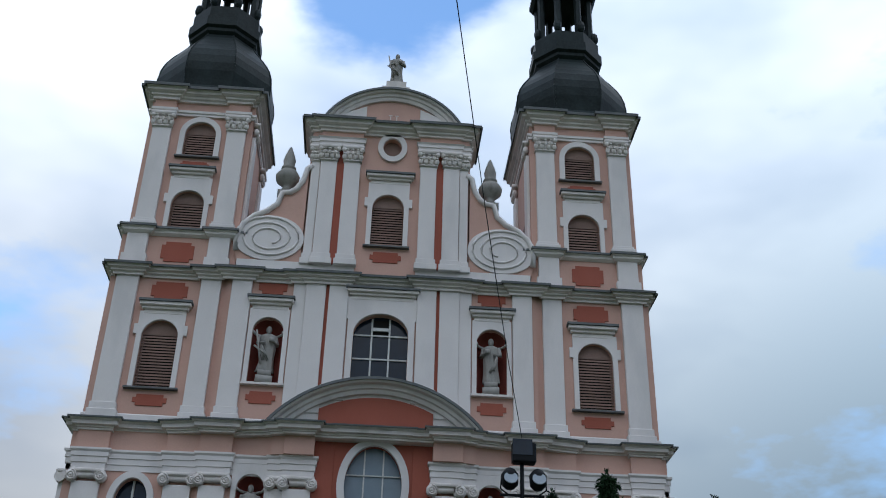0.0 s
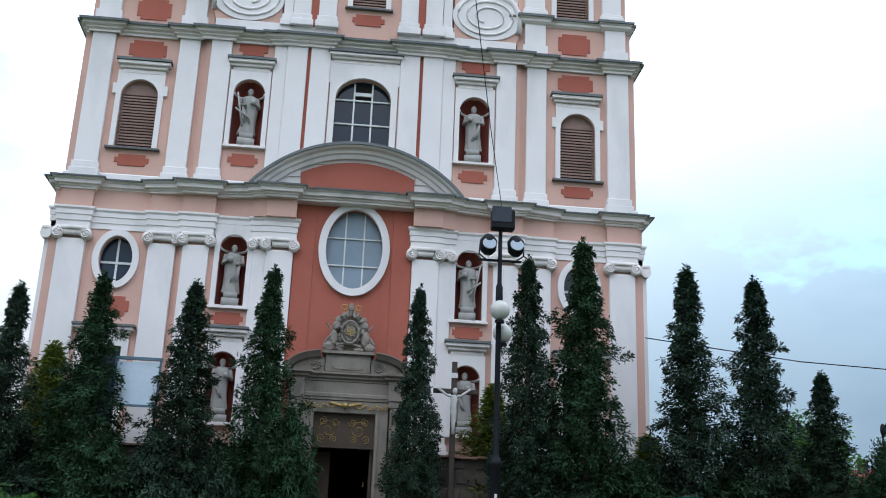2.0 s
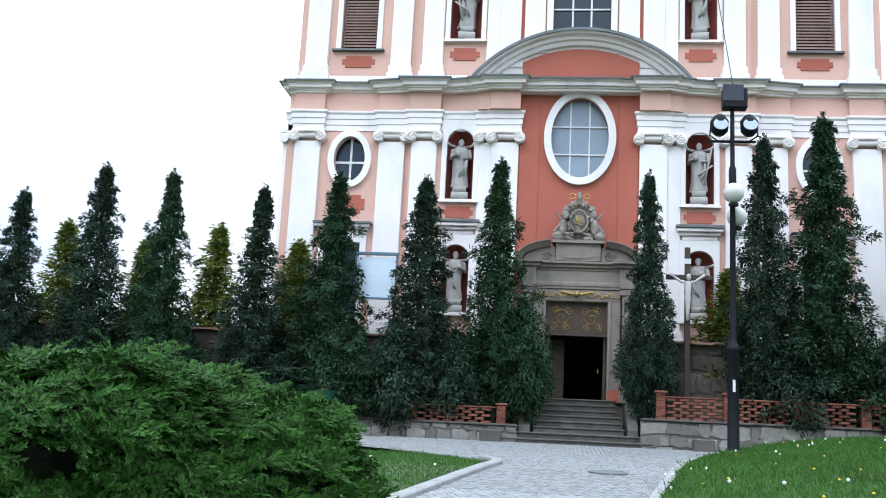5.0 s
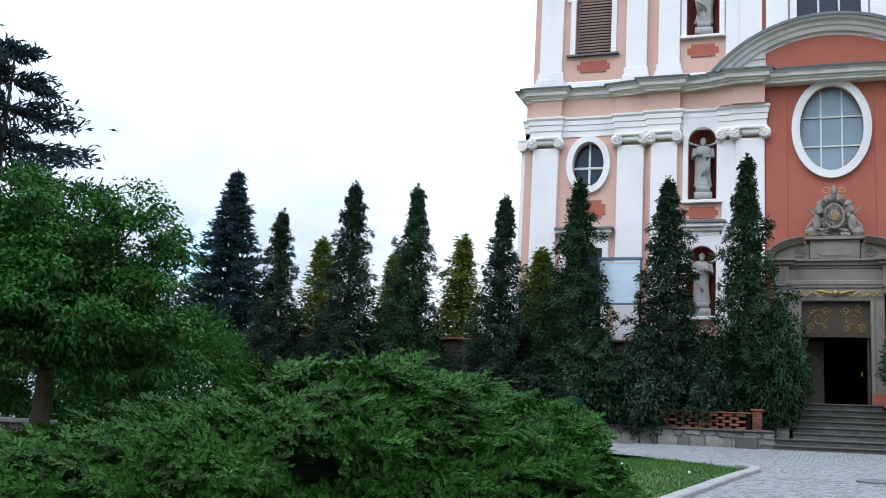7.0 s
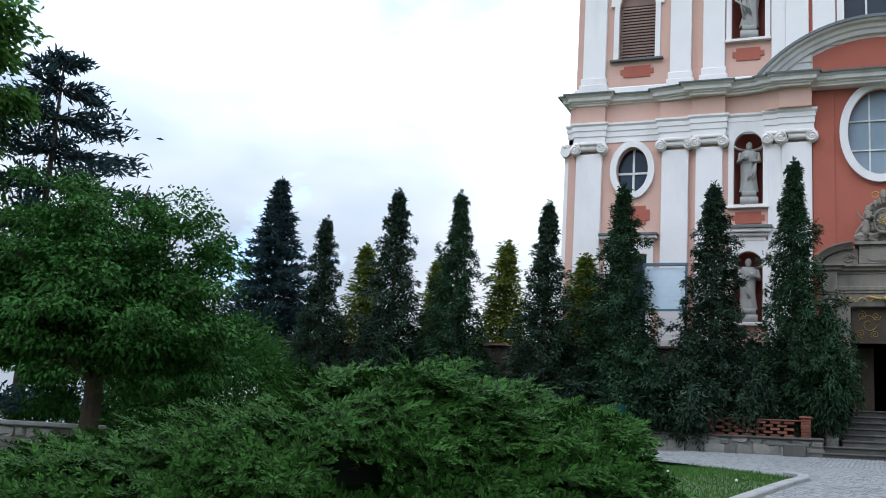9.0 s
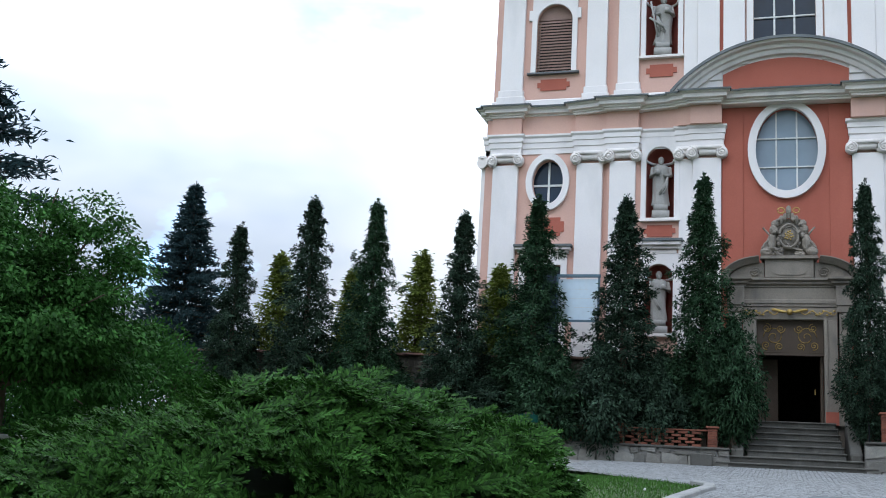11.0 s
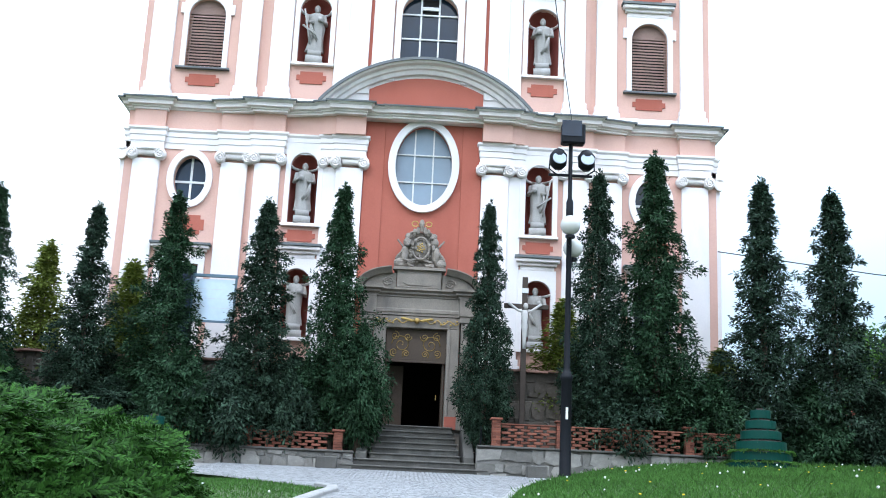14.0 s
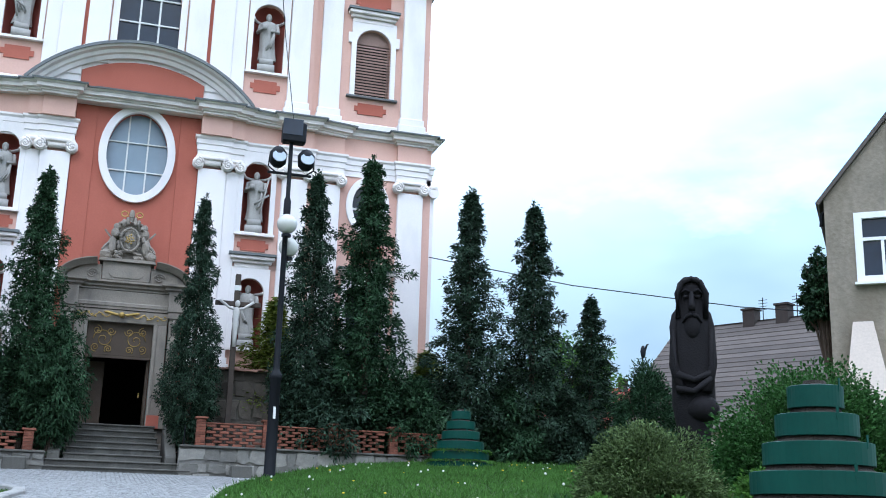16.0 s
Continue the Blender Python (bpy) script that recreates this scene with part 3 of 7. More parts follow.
cpart("frieze", sweep(bmesh.new(), [(-x, y) for x, y in reversed(frieze_path)], FRIEZE), PINK, "salmon plastered frieze")
CORN1 = [(-0.5, 13.80), (0.05, 13.80), (0.05, 13.86), (0.10, 13.88), (0.10, 13.93), (0.22, 13.945), (0.22, 14.06), (0.27, 14.08), (0.32, 14.15), (-0.5, 14.16)]
cpart("cornice", sweep(bmesh.new(), mirrored(T1C), CORN1), MOULD, "grey-cream projecting cornice")
cpart("flashing", sweep(bmesh.new(), mirrored(T1C), [(-0.5, 14.152), (0.325, 14.152), (0.325, 14.125), (0.36, 14.12), (0.37, 14.175), (0.0, 14.26), (-0.5, 14.26)]), FLASH, "dark sheet-metal flashing")
# white plinth of the second storey
T2 = [(-9.62, 40), (-9.62, 34.06), (-5.55, 34.06), (-5.55, 33.94), (-3.0, 33.94)]
for sgn in (1, -1):
    pth = T2 if sgn > 0 else [(-x, y) for x, y in reversed(T2)]
    cpart("plinth", sweep(bmesh.new(), pth, [(0, 14.1), (0.05, 14.1), (0.05, 14.42), (0.0, 14.47)]), WHITE, "white plinth band")
# second cornice
T3 = [(-9.55, 40), (-9.55, 34.1), (-9.45, 34.1), (-9.45, 33.93), (-8.52, 33.93), (-8.52, 34.08), (-6.48, 34.08), (-6.48, 33.93), (-5.60, 33.93), (-5.60, 33.82), (-4.56, 33.82), (-4.56, 33.95), (-3.22, 33.95), (-3.22, 33.86), (-2.76, 33.86), (-2.76, 33.80), (-1.16, 33.80), (-1.16, 33.94)]
CORN2 = [(0, 19.58), (0.06, 19.58), (0.06, 19.66), (0.14, 19.70), (0.14, 19.76), (0.26, 19.80), (0.26, 19.88), (0.31, 19.94), (0, 19.95)]
cpart("cornice", sweep(bmesh.new(), mirrored(T3), CORN2), MOULD, "grey-cream projecting cornice")
cpart("flashing", sweep(bmesh.new(), mirrored(T3), [(-0.1, 19.945), (0.315, 19.945), (0.315, 19.89), (0.36, 19.885), (0.37, 19.97), (0.0, 20.06), (-0.1, 20.06)]), FLASH, "dark sheet-metal flashing")
# white base of the gable storey
cpart("plinth", sweep(bmesh.new(), [(-5.3, 33.96), (-1.1, 33.96)], [(0, 20.0), (0.03, 20.0), (0.03, 20.5), (0, 20.5)]), WHITE, "white plinth band")
cpart("plinth", sweep(bmesh.new(), [(1.1, 33.96), (5.3, 33.96)], [(0, 20.0), (0.03, 20.0), (0.03, 20.5), (0, 20.5)]), WHITE, "white plinth band")
for s in (-1, 1):
    def tower_path(points):
        pts = [(-9.5, 38.5)] + points + [(-5.25, 38.5)]
        return pts if s < 0 else [(-x, y) for x, y in reversed(pts)]
    tp = [(-9.5, 34.1), (-9.38, 34.1), (-9.38, 33.91), (-8.48, 33.91), (-8.48, 34.07), (-6.44, 34.07), (-6.44, 33.91), (-5.55, 33.91), (-5.55, 34.1), (-5.25, 34.1)]
    cpart("string_course", sweep(bmesh.new(), tower_path(tp), [(-0.1, 21.32), (0, 21.32), (0.10, 21.4), (0.10, 21.48), (0.16, 21.52), (0.16, 21.58), (-0.1, 21.66)]), MOULD, "grey-cream string course")
    cpart("flashing", sweep(bmesh.new(), tower_path(tp), [(-0.1, 21.585), (0.165, 21.585), (0.165, 21.54), (0.21, 21.54), (0.21, 21.62), (-0.1, 21.69)]), FLASH, "dark sheet-metal flashing")
    tp = [(-9.35, 34.1), (-9.22, 34.1), (-9.22, 33.93), (-8.42, 33.93), (-8.42, 34.08), (-6.38, 34.08), (-6.38, 33.93), (-5.58, 33.93), (-5.58, 34.1), (-5.4, 34.1)]
    def tower_path(points):
        pts = [(-9.35, 38.6)] + points + [(-5.4, 38.6)]
        return pts if s < 0 else [(-x, y) for x, y in reversed(pts)]
    cpart("architrave", sweep(bmesh.new(), tower_path(tp), [(-0.05, 26.74), (0.06, 26.74), (0.06, 26.85), (0.1, 26.86), (0.1, 26.97), (-0.05, 26.99)]), WHITE, "white stepped band")
    cpart("frieze", sweep(bmesh.new(), tower_path(tp), [(-0.05, 26.95), (0.01, 26.95), (0.01, 27.5), (-0.05, 27.5)]), PINK, "salmon plastered frieze")
    cpart("cornice", sweep(bmesh.new(), tower_path(tp), [(-0.05, 27.36), (0.10, 27.36), (0.10, 27.45), (0.18, 27.5), (0.18, 27.58), (0.32, 27.64), (0.32, 27.74), (0.40, 27.84), (-0.05, 27.86)]), MOULD, "grey-cream projecting cornice")
    cpart("flashing", sweep(bmesh.new(), tower_path(tp), [(-0.4, 27.845), (0.405, 27.845), (0.405, 27.78), (0.46, 27.775), (0.47, 27.89), (-0.4, 28.1)]), FLASH, "dark sheet-metal flashing")
GT = [(-3.05, 36), (-3.05, 34.0), (-3.0, 34.0), (-3.0, 33.90), (-2.68, 33.90), (-2.68, 33.82), (-1.1, 33.82), (-1.1, 33.96)]
cpart("architrave", sweep(bmesh.new(), GT[:7] + [(-1.1, 33.96)], [(-0.05, 25.62), (0.05, 25.62), (0.05, 25.78), (0.09, 25.79), (0.09, 25.92), (0.14, 25.98), (-0.05, 26.0)]), WHITE, "white stepped band")
cpart("architrave", sweep(bmesh.new(), [(-x, y) for x, y in reversed(GT[:7] + [(-1.1, 33.96)])], [(-0.05, 25.62), (0.05, 25.62), (0.05, 25.78), (0.09, 25.79), (0.09, 25.92), (0.14, 25.98), (-0.05, 26.0)]), WHITE, "white stepped band")
for pth in (GT[:7] + [(-1.1, 33.96)], [(-x, y) for x, y in reversed(GT[:7] + [(-1.1, 33.96)])]):
    cpart("frieze", sweep(bmesh.new(), pth, [(-0.05, 25.99), (0.0, 25.99), (0.0, 26.35), (-0.05, 26.35)]), PINK, "salmon plastered frieze")
cpart("cornice", sweep(bmesh.new(), mirrored(GT), [(-0.05, 26.28), (0.08, 26.28), (0.08, 26.36), (0.16, 26.4), (0.16, 26.48), (0.30, 26.54), (0.30, 26.64), (0.38, 26.74), (-0.05, 26.76)]), MOULD, "grey-cream projecting cornice")
cpart("flashing", sweep(bmesh.new(), mirrored(GT), [(-0.2, 26.745), (0.385, 26.745), (0.385, 26.68), (0.44, 26.675), (0.45, 26.78), (-0.2, 26.86)]), FLASH, "dark sheet-metal flashing")


def segment(half, z0, apex, y, thick, proud, red, name_label):
    """A curved pediment: arc moulding, its flashing and a plain field."""
    hgt = apex - z0
    rad = (half * half + hgt * hgt) / (2 * hgt)
    cz = apex - rad
    a = math.asin(half / rad)
    prof = [(-thick, y), (-thick, y - proud * 0.3), (-thick * 0.7, y - proud * 0.4), (-thick * 0.62, y - proud * 0.55), (-thick * 0.35, y - proud * 0.6), (-thick * 0.28, y - proud * 0.9), (-0.03, y - proud), (0, y - proud), (0, y)]
    cpart("pediment", arc_mould(bmesh.new(), 0, cz, rad, rad, math.pi / 2 + a, math.pi / 2 - a, prof), MOULD, name_label)
    cpart("flashing", arc_mould(bmesh.new(), 0, cz, rad, rad, math.pi / 2 + a, math.pi / 2 - a, [(0.002, y + 0.2), (0.002, y - proud - 0.005), (-0.05, y - proud - 0.005), (-0.05, y - proud - 0.05), (0.045, y - proud - 0.05), (0.05, y + 0.2)]), FLASH, "dark sheet-metal flashing")
    pts = [(-half * 0.98, z0), (half * 0.98, z0)] + [((rad - 0.02) * math.sin(t), cz + (rad - 0.02) * math.cos(t)) for t in [a * 0.98 * (1 - i / 12) for i in range(25)]]
    cpart("tympanum", slab(bmesh.new(), pts, [], y - 0.02, y + 0.5), red)
    return rad, cz


rad1, cz1 = segment(3.5, 14.2, 15.86, 33.8, 0.40, 0.55, WHITE, "grey-cream curved pediment")
r2 = 1.9
cpart("tympanum_panel", slab(bmesh.new(), [(-r2, 14.1), (r2, 14.1)] + [(r2 * (1 - k / 10), cz1 + math.sqrt((rad1 - 0.52) ** 2 - (r2 * (1 - k / 10)) ** 2)) for k in range(21)], [], 33.72, 33.79), RED, "brick-red sunk field")
segment(2.66, 26.78, 28.42, 33.95, 0.42, 0.36, PINK, "grey-cream curved pediment")
for a, b in both(1.05, 1.9):
    cpart("pediment_block", slab(bmesh.new(), [(a, 26.8), (b, 26.8), (b, 27.25 if b > 0 else 27.65), (a, 27.65 if b > 0 else 27.25)], [], 33.85, 33.95), WHITE)
for k in range(2):
    bm = bmesh.new()
    box(bm, -0.18 + 0.24 * k, -0.03 + 0.24 * k, 33.915, 33.935, 27.0, 27.03)
    box(bm, -0.12 + 0.24 * k, -0.09 + 0.24 * k, 33.913, 33.936, 27.01, 27.32)
    box(bm, -0.18 + 0.24 * k, -0.03 + 0.24 * k, 33.915, 33.935, 27.301, 27.33)
    cpart("date_mark", bm, WHITE, "small white painted mark")


# openings
def surround(name, outline, hole, y, mat=WHITE, proud=0.09):
    return cpart(name, slab(bmesh.new(), outline, [hole], y - proud, y + 0.02), mat)


def hood(x0, x1, z0, z1, y, under):
    h = z1 - z0
    bm = bmesh.new()
    box(bm, x0 + 0.16, x1 - 0.16, y - 0.10, y + 0.05, z0, z0 + h * 0.35)
    box(bm, x0 + 0.08, x1 - 0.08, y - 0.18, y + 0.05, z0 + h * 0.351, z0 + h * 0.6)
    box(bm, x0, x1, y - 0.28, y + 0.05, z0 + h * 0.601, z0 + h * 0.88)
    bmesh.ops.bevel(bm, geom=bm.edges[:], offset=0.02, segments=1, affect="EDGES")
    cpart("hood", bm, MOULD, "grey-cream moulded hood", False, under)
    cpart("hood_flashing", boxed(x0 - 0.04, x1 + 0.04, y - 0.33, y + 0.05, z0 + h * 0.885, z1 + 0.03), FLASH, "", False, under)


def slats(x0, x1, z0, z1, y, under):
    """Louvre boards filling an arched opening, over a solid arched head."""
    bm = bmesh.new()
    c, w = (x0 + x1) / 2, (x1 - x0) / 2
    zs = z1 - w
    n = max(6, int((zs + 0.1 - z0) / 0.105))
    d = (zs + 0.1 - z0) / n
    for i in range(n):
        z = z0 + d * i
        v = [bm.verts.new(p) for p in ((x0 + 0.01, y + 0.10, z), (x1 - 0.01, y + 0.10, z), (x1 - 0.01, y + 0.13, z + d * 0.66), (x0 + 0.01, y + 0.13, z + d * 0.66))]
        e = [bm.verts.new(q.co + Vector((0, 0.02, 0.004))) for q in v]
        bm.faces.new(v)
        bm.faces.new(e[::-1])
        for k in range(4):
            bm.faces.new((v[k], e[k], e[(k + 1) % 4], v[(k + 1) % 4]))
    cpart("louvre", bm, LOUVRE, "brown louvre boards", False, under)
    bm = bmesh.new()
    slab(bm, [(x0 + 0.005, zs + 0.1), (x1 - 0.005, zs + 0.1)] + [(c + 0.995 * w * math.cos(t), zs + 0.995 * w * math.sin(t)) for t in [0.12 + (math.pi - 0.24) * i / 12 for i in range(13)]], [], y + 0.12, y + 0.2)
    cpart("louvre_head", bm, LOUVRE, "brown boarded arch", False, under)
    # near-black sheet gives the shade behind the boards
    cpart("shade_backing", boxed(x0 - 0.2, x1 + 0.2, y + 0.52, y + 0.55, z0 - 0.1, z1 + 0.1), DARK, "", False, under)


def eared(x0, x1, z0, z1, top, e=0.17, ear=0.12):
    w = (x1 - x0) / 2
    zs = z1 - w
    return [(x0 - e, z0), (x1 + e, z0), (x1 + e, zs + 0.05), (x1 + e + ear, zs + 0.05), (x1 + e + ear, zs + 0.42), (x1 + e, zs + 0.42), (x1 + e, top), (x0 - e, top), (x0 - e, zs + 0.42), (x0 - e - ear, zs + 0.42), (x0 - e - ear, zs + 0.05), (x0 - e, zs + 0.05)]


def panel(x0, x1, z0, z1, y):
    cpart("panel", slab(bmesh.new(), notched(x0, x1, z0, z1, min(0.13, (z1 - z0) * 0.28)), [], y - 0.03, y + 0.02), RED, "brick-red notched panel")


for s in (-1, 1):
    def mx(a, b):
        return (a, b) if s > 0 else (-b, -a)
    # second storey of the towers
    a, b = mx(6.94, 8.18)
    wdw = surround("window", eared(a, b, 15.45, 17.95, 18.25), arch(a, b, 15.45, 17.95), YT)
    slats(a, b, 15.48, 17.95, YT, wdw)
    hood(*mx(6.62, 8.38), 18.15, 18.62, YT, wdw)
    cpart("sill", boxed(a - 0.28, b + 0.28, YT - 0.16, YT + 0.2, 15.36, 15.42), FLASH, "", False, wdw)
    panel(*mx(6.86, 8.12), 18.76, 19.45, YT)
    panel(*mx(6.98, 8.1), 14.79, 15.19, YT)
    panel(*mx(6.87, 8.03), 20.29, 21.10, YT)
    # third storey
    a, b = mx(6.78, 7.98)
    wdw = surround("window", eared(a, b, 21.68, 23.33, 23.9), arch(a, b, 21.68, 23.33), YT)
    slats(a, b, 21.7, 23.33, YT, wdw)
    hood(*mx(6.55, 8.22), 23.84, 24.28, YT, wdw)
    panel(*mx(6.84, 7.92), 24.34, 24.65, YT)
    a, b = mx(6.75, 7.92)
    wdw = surround("window", arch(a - 0.2, b + 0.2, 24.88, 26.72, 0.80), arch(a, b, 24.88, 26.49), YT)
    slats(a, b, 24.9, 26.49, YT, wdw)
    cpart("sill", boxed(a - 0.26, b + 0.26, YT - 0.14, YT + 0.2, 24.82, 24.88), FLASH, "", False, wdw)
    # oval windows low in the towers
    ring = surround("window", oval(s * 7.6, 11.62, 0.74, 0.95), oval(s * 7.6, 11.62, 0.53, 0.74), YT, WHITE, 0.12)
    cpart("pane", slab(bmesh.new(), oval(s * 7.6, 11.62, 0.6, 0.8), [], YT + 0.22, YT + 0.25), GLASS, "", False, ring)
    bm = boxed(s * 7.6 - 0.035, s * 7.6 + 0.035, YT + 0.17, YT + 0.22, 10.9, 12.34)
    box(bm, s * 7.6 - 0.52, s * 7.6 + 0.52, YT + 0.172, YT + 0.218, 11.52, 11.59)
    cpart("glazing_bar", bm, BAR, "", False, ring)
    panel(*mx(7.0, 8.2), 9.85, 10.45, YT)
    a, b = mx(7.05, 8.25)
    wdw = surround("window", rect(a - 0.2, b + 0.2, 6.2, 9.2), rect(a, b, 6.3, 8.9), YT)
    cpart("pane", boxed(a, b, YT + 0.22, YT + 0.25, 6.3, 8.9), GLASS, "", False, wdw)
    hood(*mx(6.72, 8.58), 9.15, 9.5, YT, wdw)
    # niches
    for (n0, n1, z0, z1), hoodspec, pans in ((NICHE1, None, [(9.76, 10.12)]), (NICHE0, (9.2, 9.62), []), (NICHE2, (18.5, 18.95), [(15.02, 15.45), (19.16, 19.86)])):
        a, b = mx(n0, n1)
        c, w = (a + b) / 2, (b - a) / 2
        zs = z1 - w
        top = z1 + 0.32
        frame_ob = surround("niche", rect(a - 0.16, b + 0.16, z0 - 0.06, top), arch(a, b, z0 - 0.05 + 0.02, z1), YC)
        bm = bmesh.new()
        rows_ = []
        for i in range(13):
            t = math.pi * i / 12
            px, py = c + w * math.cos(t) * 1.02, YC + 0.05 + 0.55 * math.sin(t)
            col = [(px, py, z0 - 0.05), (px, py, zs)]
            for k in range(1, 6):
                q = math.pi / 2 * k / 6
                col.append((c + w * 1.02 * math.cos(t) * math.cos(q), YC + 0.05 + 0.55 * math.sin(t) * math.cos(q), zs + w * 1.02 * math.sin(q)))
            rows_.append([bm.verts.new(p) for p in col])
        for p, q in zip(rows_, rows_[1:]):
            for k in range(len(p) - 1):
                bm.faces.new((p[k], q[k], q[k + 1], p[k + 1]))
        box(bm, a, b, YC + 0.0, YC + 0.62, z0 - 0.12, z0 - 0.05)
        cpart("niche_hollow", bm, NICHE, "dark red rounded recess", True, frame_ob)
        bm = bmesh.new()
        tube(bm, [(c + w * 0.97 * math.cos(math.pi * i / 12), YC + 0.02 + 0.5 * math.sin(math.pi * i / 12), zs + 0.02) for i in range(13)], 0.045, 6)
        cpart("niche_band", bm, WHITE, "", True, frame_ob)
        cpart("sill", boxed(a - 0.2, b + 0.2, YC - 0.16, YC + 0.1, z0 - 0.14, z0 - 0.07), MOULD, "", False, frame_ob)
        if hoodspec:
            hood(a - 0.26, b + 0.26, *hoodspec, YC, frame_ob)
        for q0, q1 in pans:
            panel(c - 0.5, c + 0.5, q0, q1, YC)
# centre
ring = surround("window", oval(0.03, 12.40, 1.17, 1.54, 56), oval(0.03, 12.40, 0.93, 1.31, 56), 33.94, WHITE, 0.14)
cpart("pane", slab(bmesh.new(), oval(0.03, 12.42, 1.0, 1.45, 56), [], 34.16, 34.19), GREYGLASS, "", False, ring)
bm = bmesh.new()
for k in (-0.31, 0.31):
    box(bm, 0.03 + k - 0.025, 0.03 + k + 0.025, 34.10, 34.16, 11.08, 13.76)
for k in (-0.52, 0.38):
    box(bm, -0.9, 0.96, 34.105, 34.155, 12.42 + k - 0.02, 12.42 + k + 0.02)
cpart("glazing_bar", bm, BAR, "", False, ring)
wdw = surround("window", [(-1.17, 15.3), (1.17, 15.3), (1.17, 18.35), (1.26, 18.35), (1.26, 19.2), (-1.26, 19.2), (-1.26, 18.35), (-1.17, 18.35)], arch(-0.96, 0.96, 15.4, 18.6, 0.8), YC)
cpart("pane", slab(bmesh.new(), arch(-1.0, 1.0, 15.4, 18.64, 0.82), [], YC + 0.25, YC + 0.28), GLASS, "", False, wdw)
bm = bmesh.new()
for k in (-0.31, 0.31):
    box(bm, k - 0.03, k + 0.03, YC + 0.18, YC + 0.25, 15.4, 18.5)
for z in (16.95, 17.85):
    box(bm, -0.95, 0.95, YC + 0.185, YC + 0.245, z - 0.025, z + 0.025)
cpart("glazing_bar", bm, BAR, "", False, wdw)
cpart("open_vent", boxed(-0.28, 0.28, YC + 0.14, YC + 0.2, 18.02, 18.14), BAR, "tilted open vent", False, wdw)
# thin near-black sheet before the glass, painted as the vent's shaded opening
cpart("vent_shade", boxed(-0.28, 0.28, YC + 0.235, YC + 0.24, 17.9, 18.45), DARK, "", False, wdw)
hood(-1.27, 1.27, 19.1, 19.52, YC, wdw)
panel(-0.8, 0.8, 19.57, 19.95, YC)
wdw = surround("window", eared(-0.59, 0.59, 21.36, 23.6, 24.1, 0.18, 0.12), arch(-0.59, 0.59, 21.38, 23.6), YC)
slats(-0.59, 0.59, 21.39, 23.6, YC, wdw)
hood(-0.87, 0.92, 24.05, 24.48, YC, wdw)
cpart("sill", boxed(-0.85, 0.85, YC - 0.15, YC + 0.2, 21.3, 21.36), FLASH, "", False, wdw)
panel(-0.57, 0.57, 20.69, 21.12, YC)
ring = surround("window", oval(0.04, 25.78, 0.56, 0.66), oval(0.04, 25.78, 0.36, 0.43), YC, WHITE, 0.1)
cpart("pane", slab(bmesh.new(), oval(0.04, 25.78, 0.42, 0.5), [], YC + 0.2, YC + 0.23), LOUVRE, "brown boarded round opening", False, ring)

# volutes and urns beside the gable
for s in (-1, 1):
    pts = [(3.0, 20.45), (5.3, 20.45), (5.45, 20.9), (5.48, 21.5), (5.3, 22.0), (4.95, 22.38), (4.5, 22.62), (4.15, 22.95), (4.02, 23.45), (3.72, 23.5), (3.5, 23.68), (3.3, 24.05), (3.18, 24.6), (3.0, 24.75)]
    field = [(s * x, z) for x, z in pts]
    vol = cpart("volute", slab(bmesh.new(), field, [], YC, 34.5), PINK, "salmon scrolled gable wing")
    bm = bmesh.new()
    edge = [(x, z) for x, z in pts[2:]]
    cx, cz = 4.25, 21.45
    spiral = []
    for i in range(60):
        a = i * 0.36
        k = 1 - i / 66
        spiral.append((s * (cx + 1.24 * k * math.cos(a)), YC - 0.07, cz + 0.92 * k * math.sin(a)))
    tube(bm, spiral[:48], 0.05, 6, 0.04)
    tube(bm, [(s * (x - 0.06), YC - 0.04, z - 0.04) for x, z in edge], 0.11, 6)
    cpart("scroll", bm, WHITE, "white raised scroll", True, vol)
    disc = slab(bmesh.new(), oval(s * cx, cz, 1.26, 0.94, 40), [], YC - 0.06, YC + 0.01)
    cpart("scroll_disc", disc, WHITE, "white oval scroll face", False, vol)
    bm = bmesh.new()
    box(bm, s * 3.86 - 0.3, s * 3.86 + 0.3, 34.0, 34.5, 23.3, 23.62)
    lathe(bm, [(0.16, 0), (0.24, 0.08), (0.12, 0.2), (0.2, 0.3), (0.42, 0.5), (0.46, 0.72), (0.34, 0.92), (0.2, 0.98), (0.28, 1.04), (0.28, 1.12), (0.2, 1.18), (0.24, 1.45), (0.18, 1.7), (0.06, 2.05), (0.0001, 2.15)], s * 3.86, 34.25, 23.62, 16)
    cpart("urn", bm, STATUE, "grey stone flame urn", True)

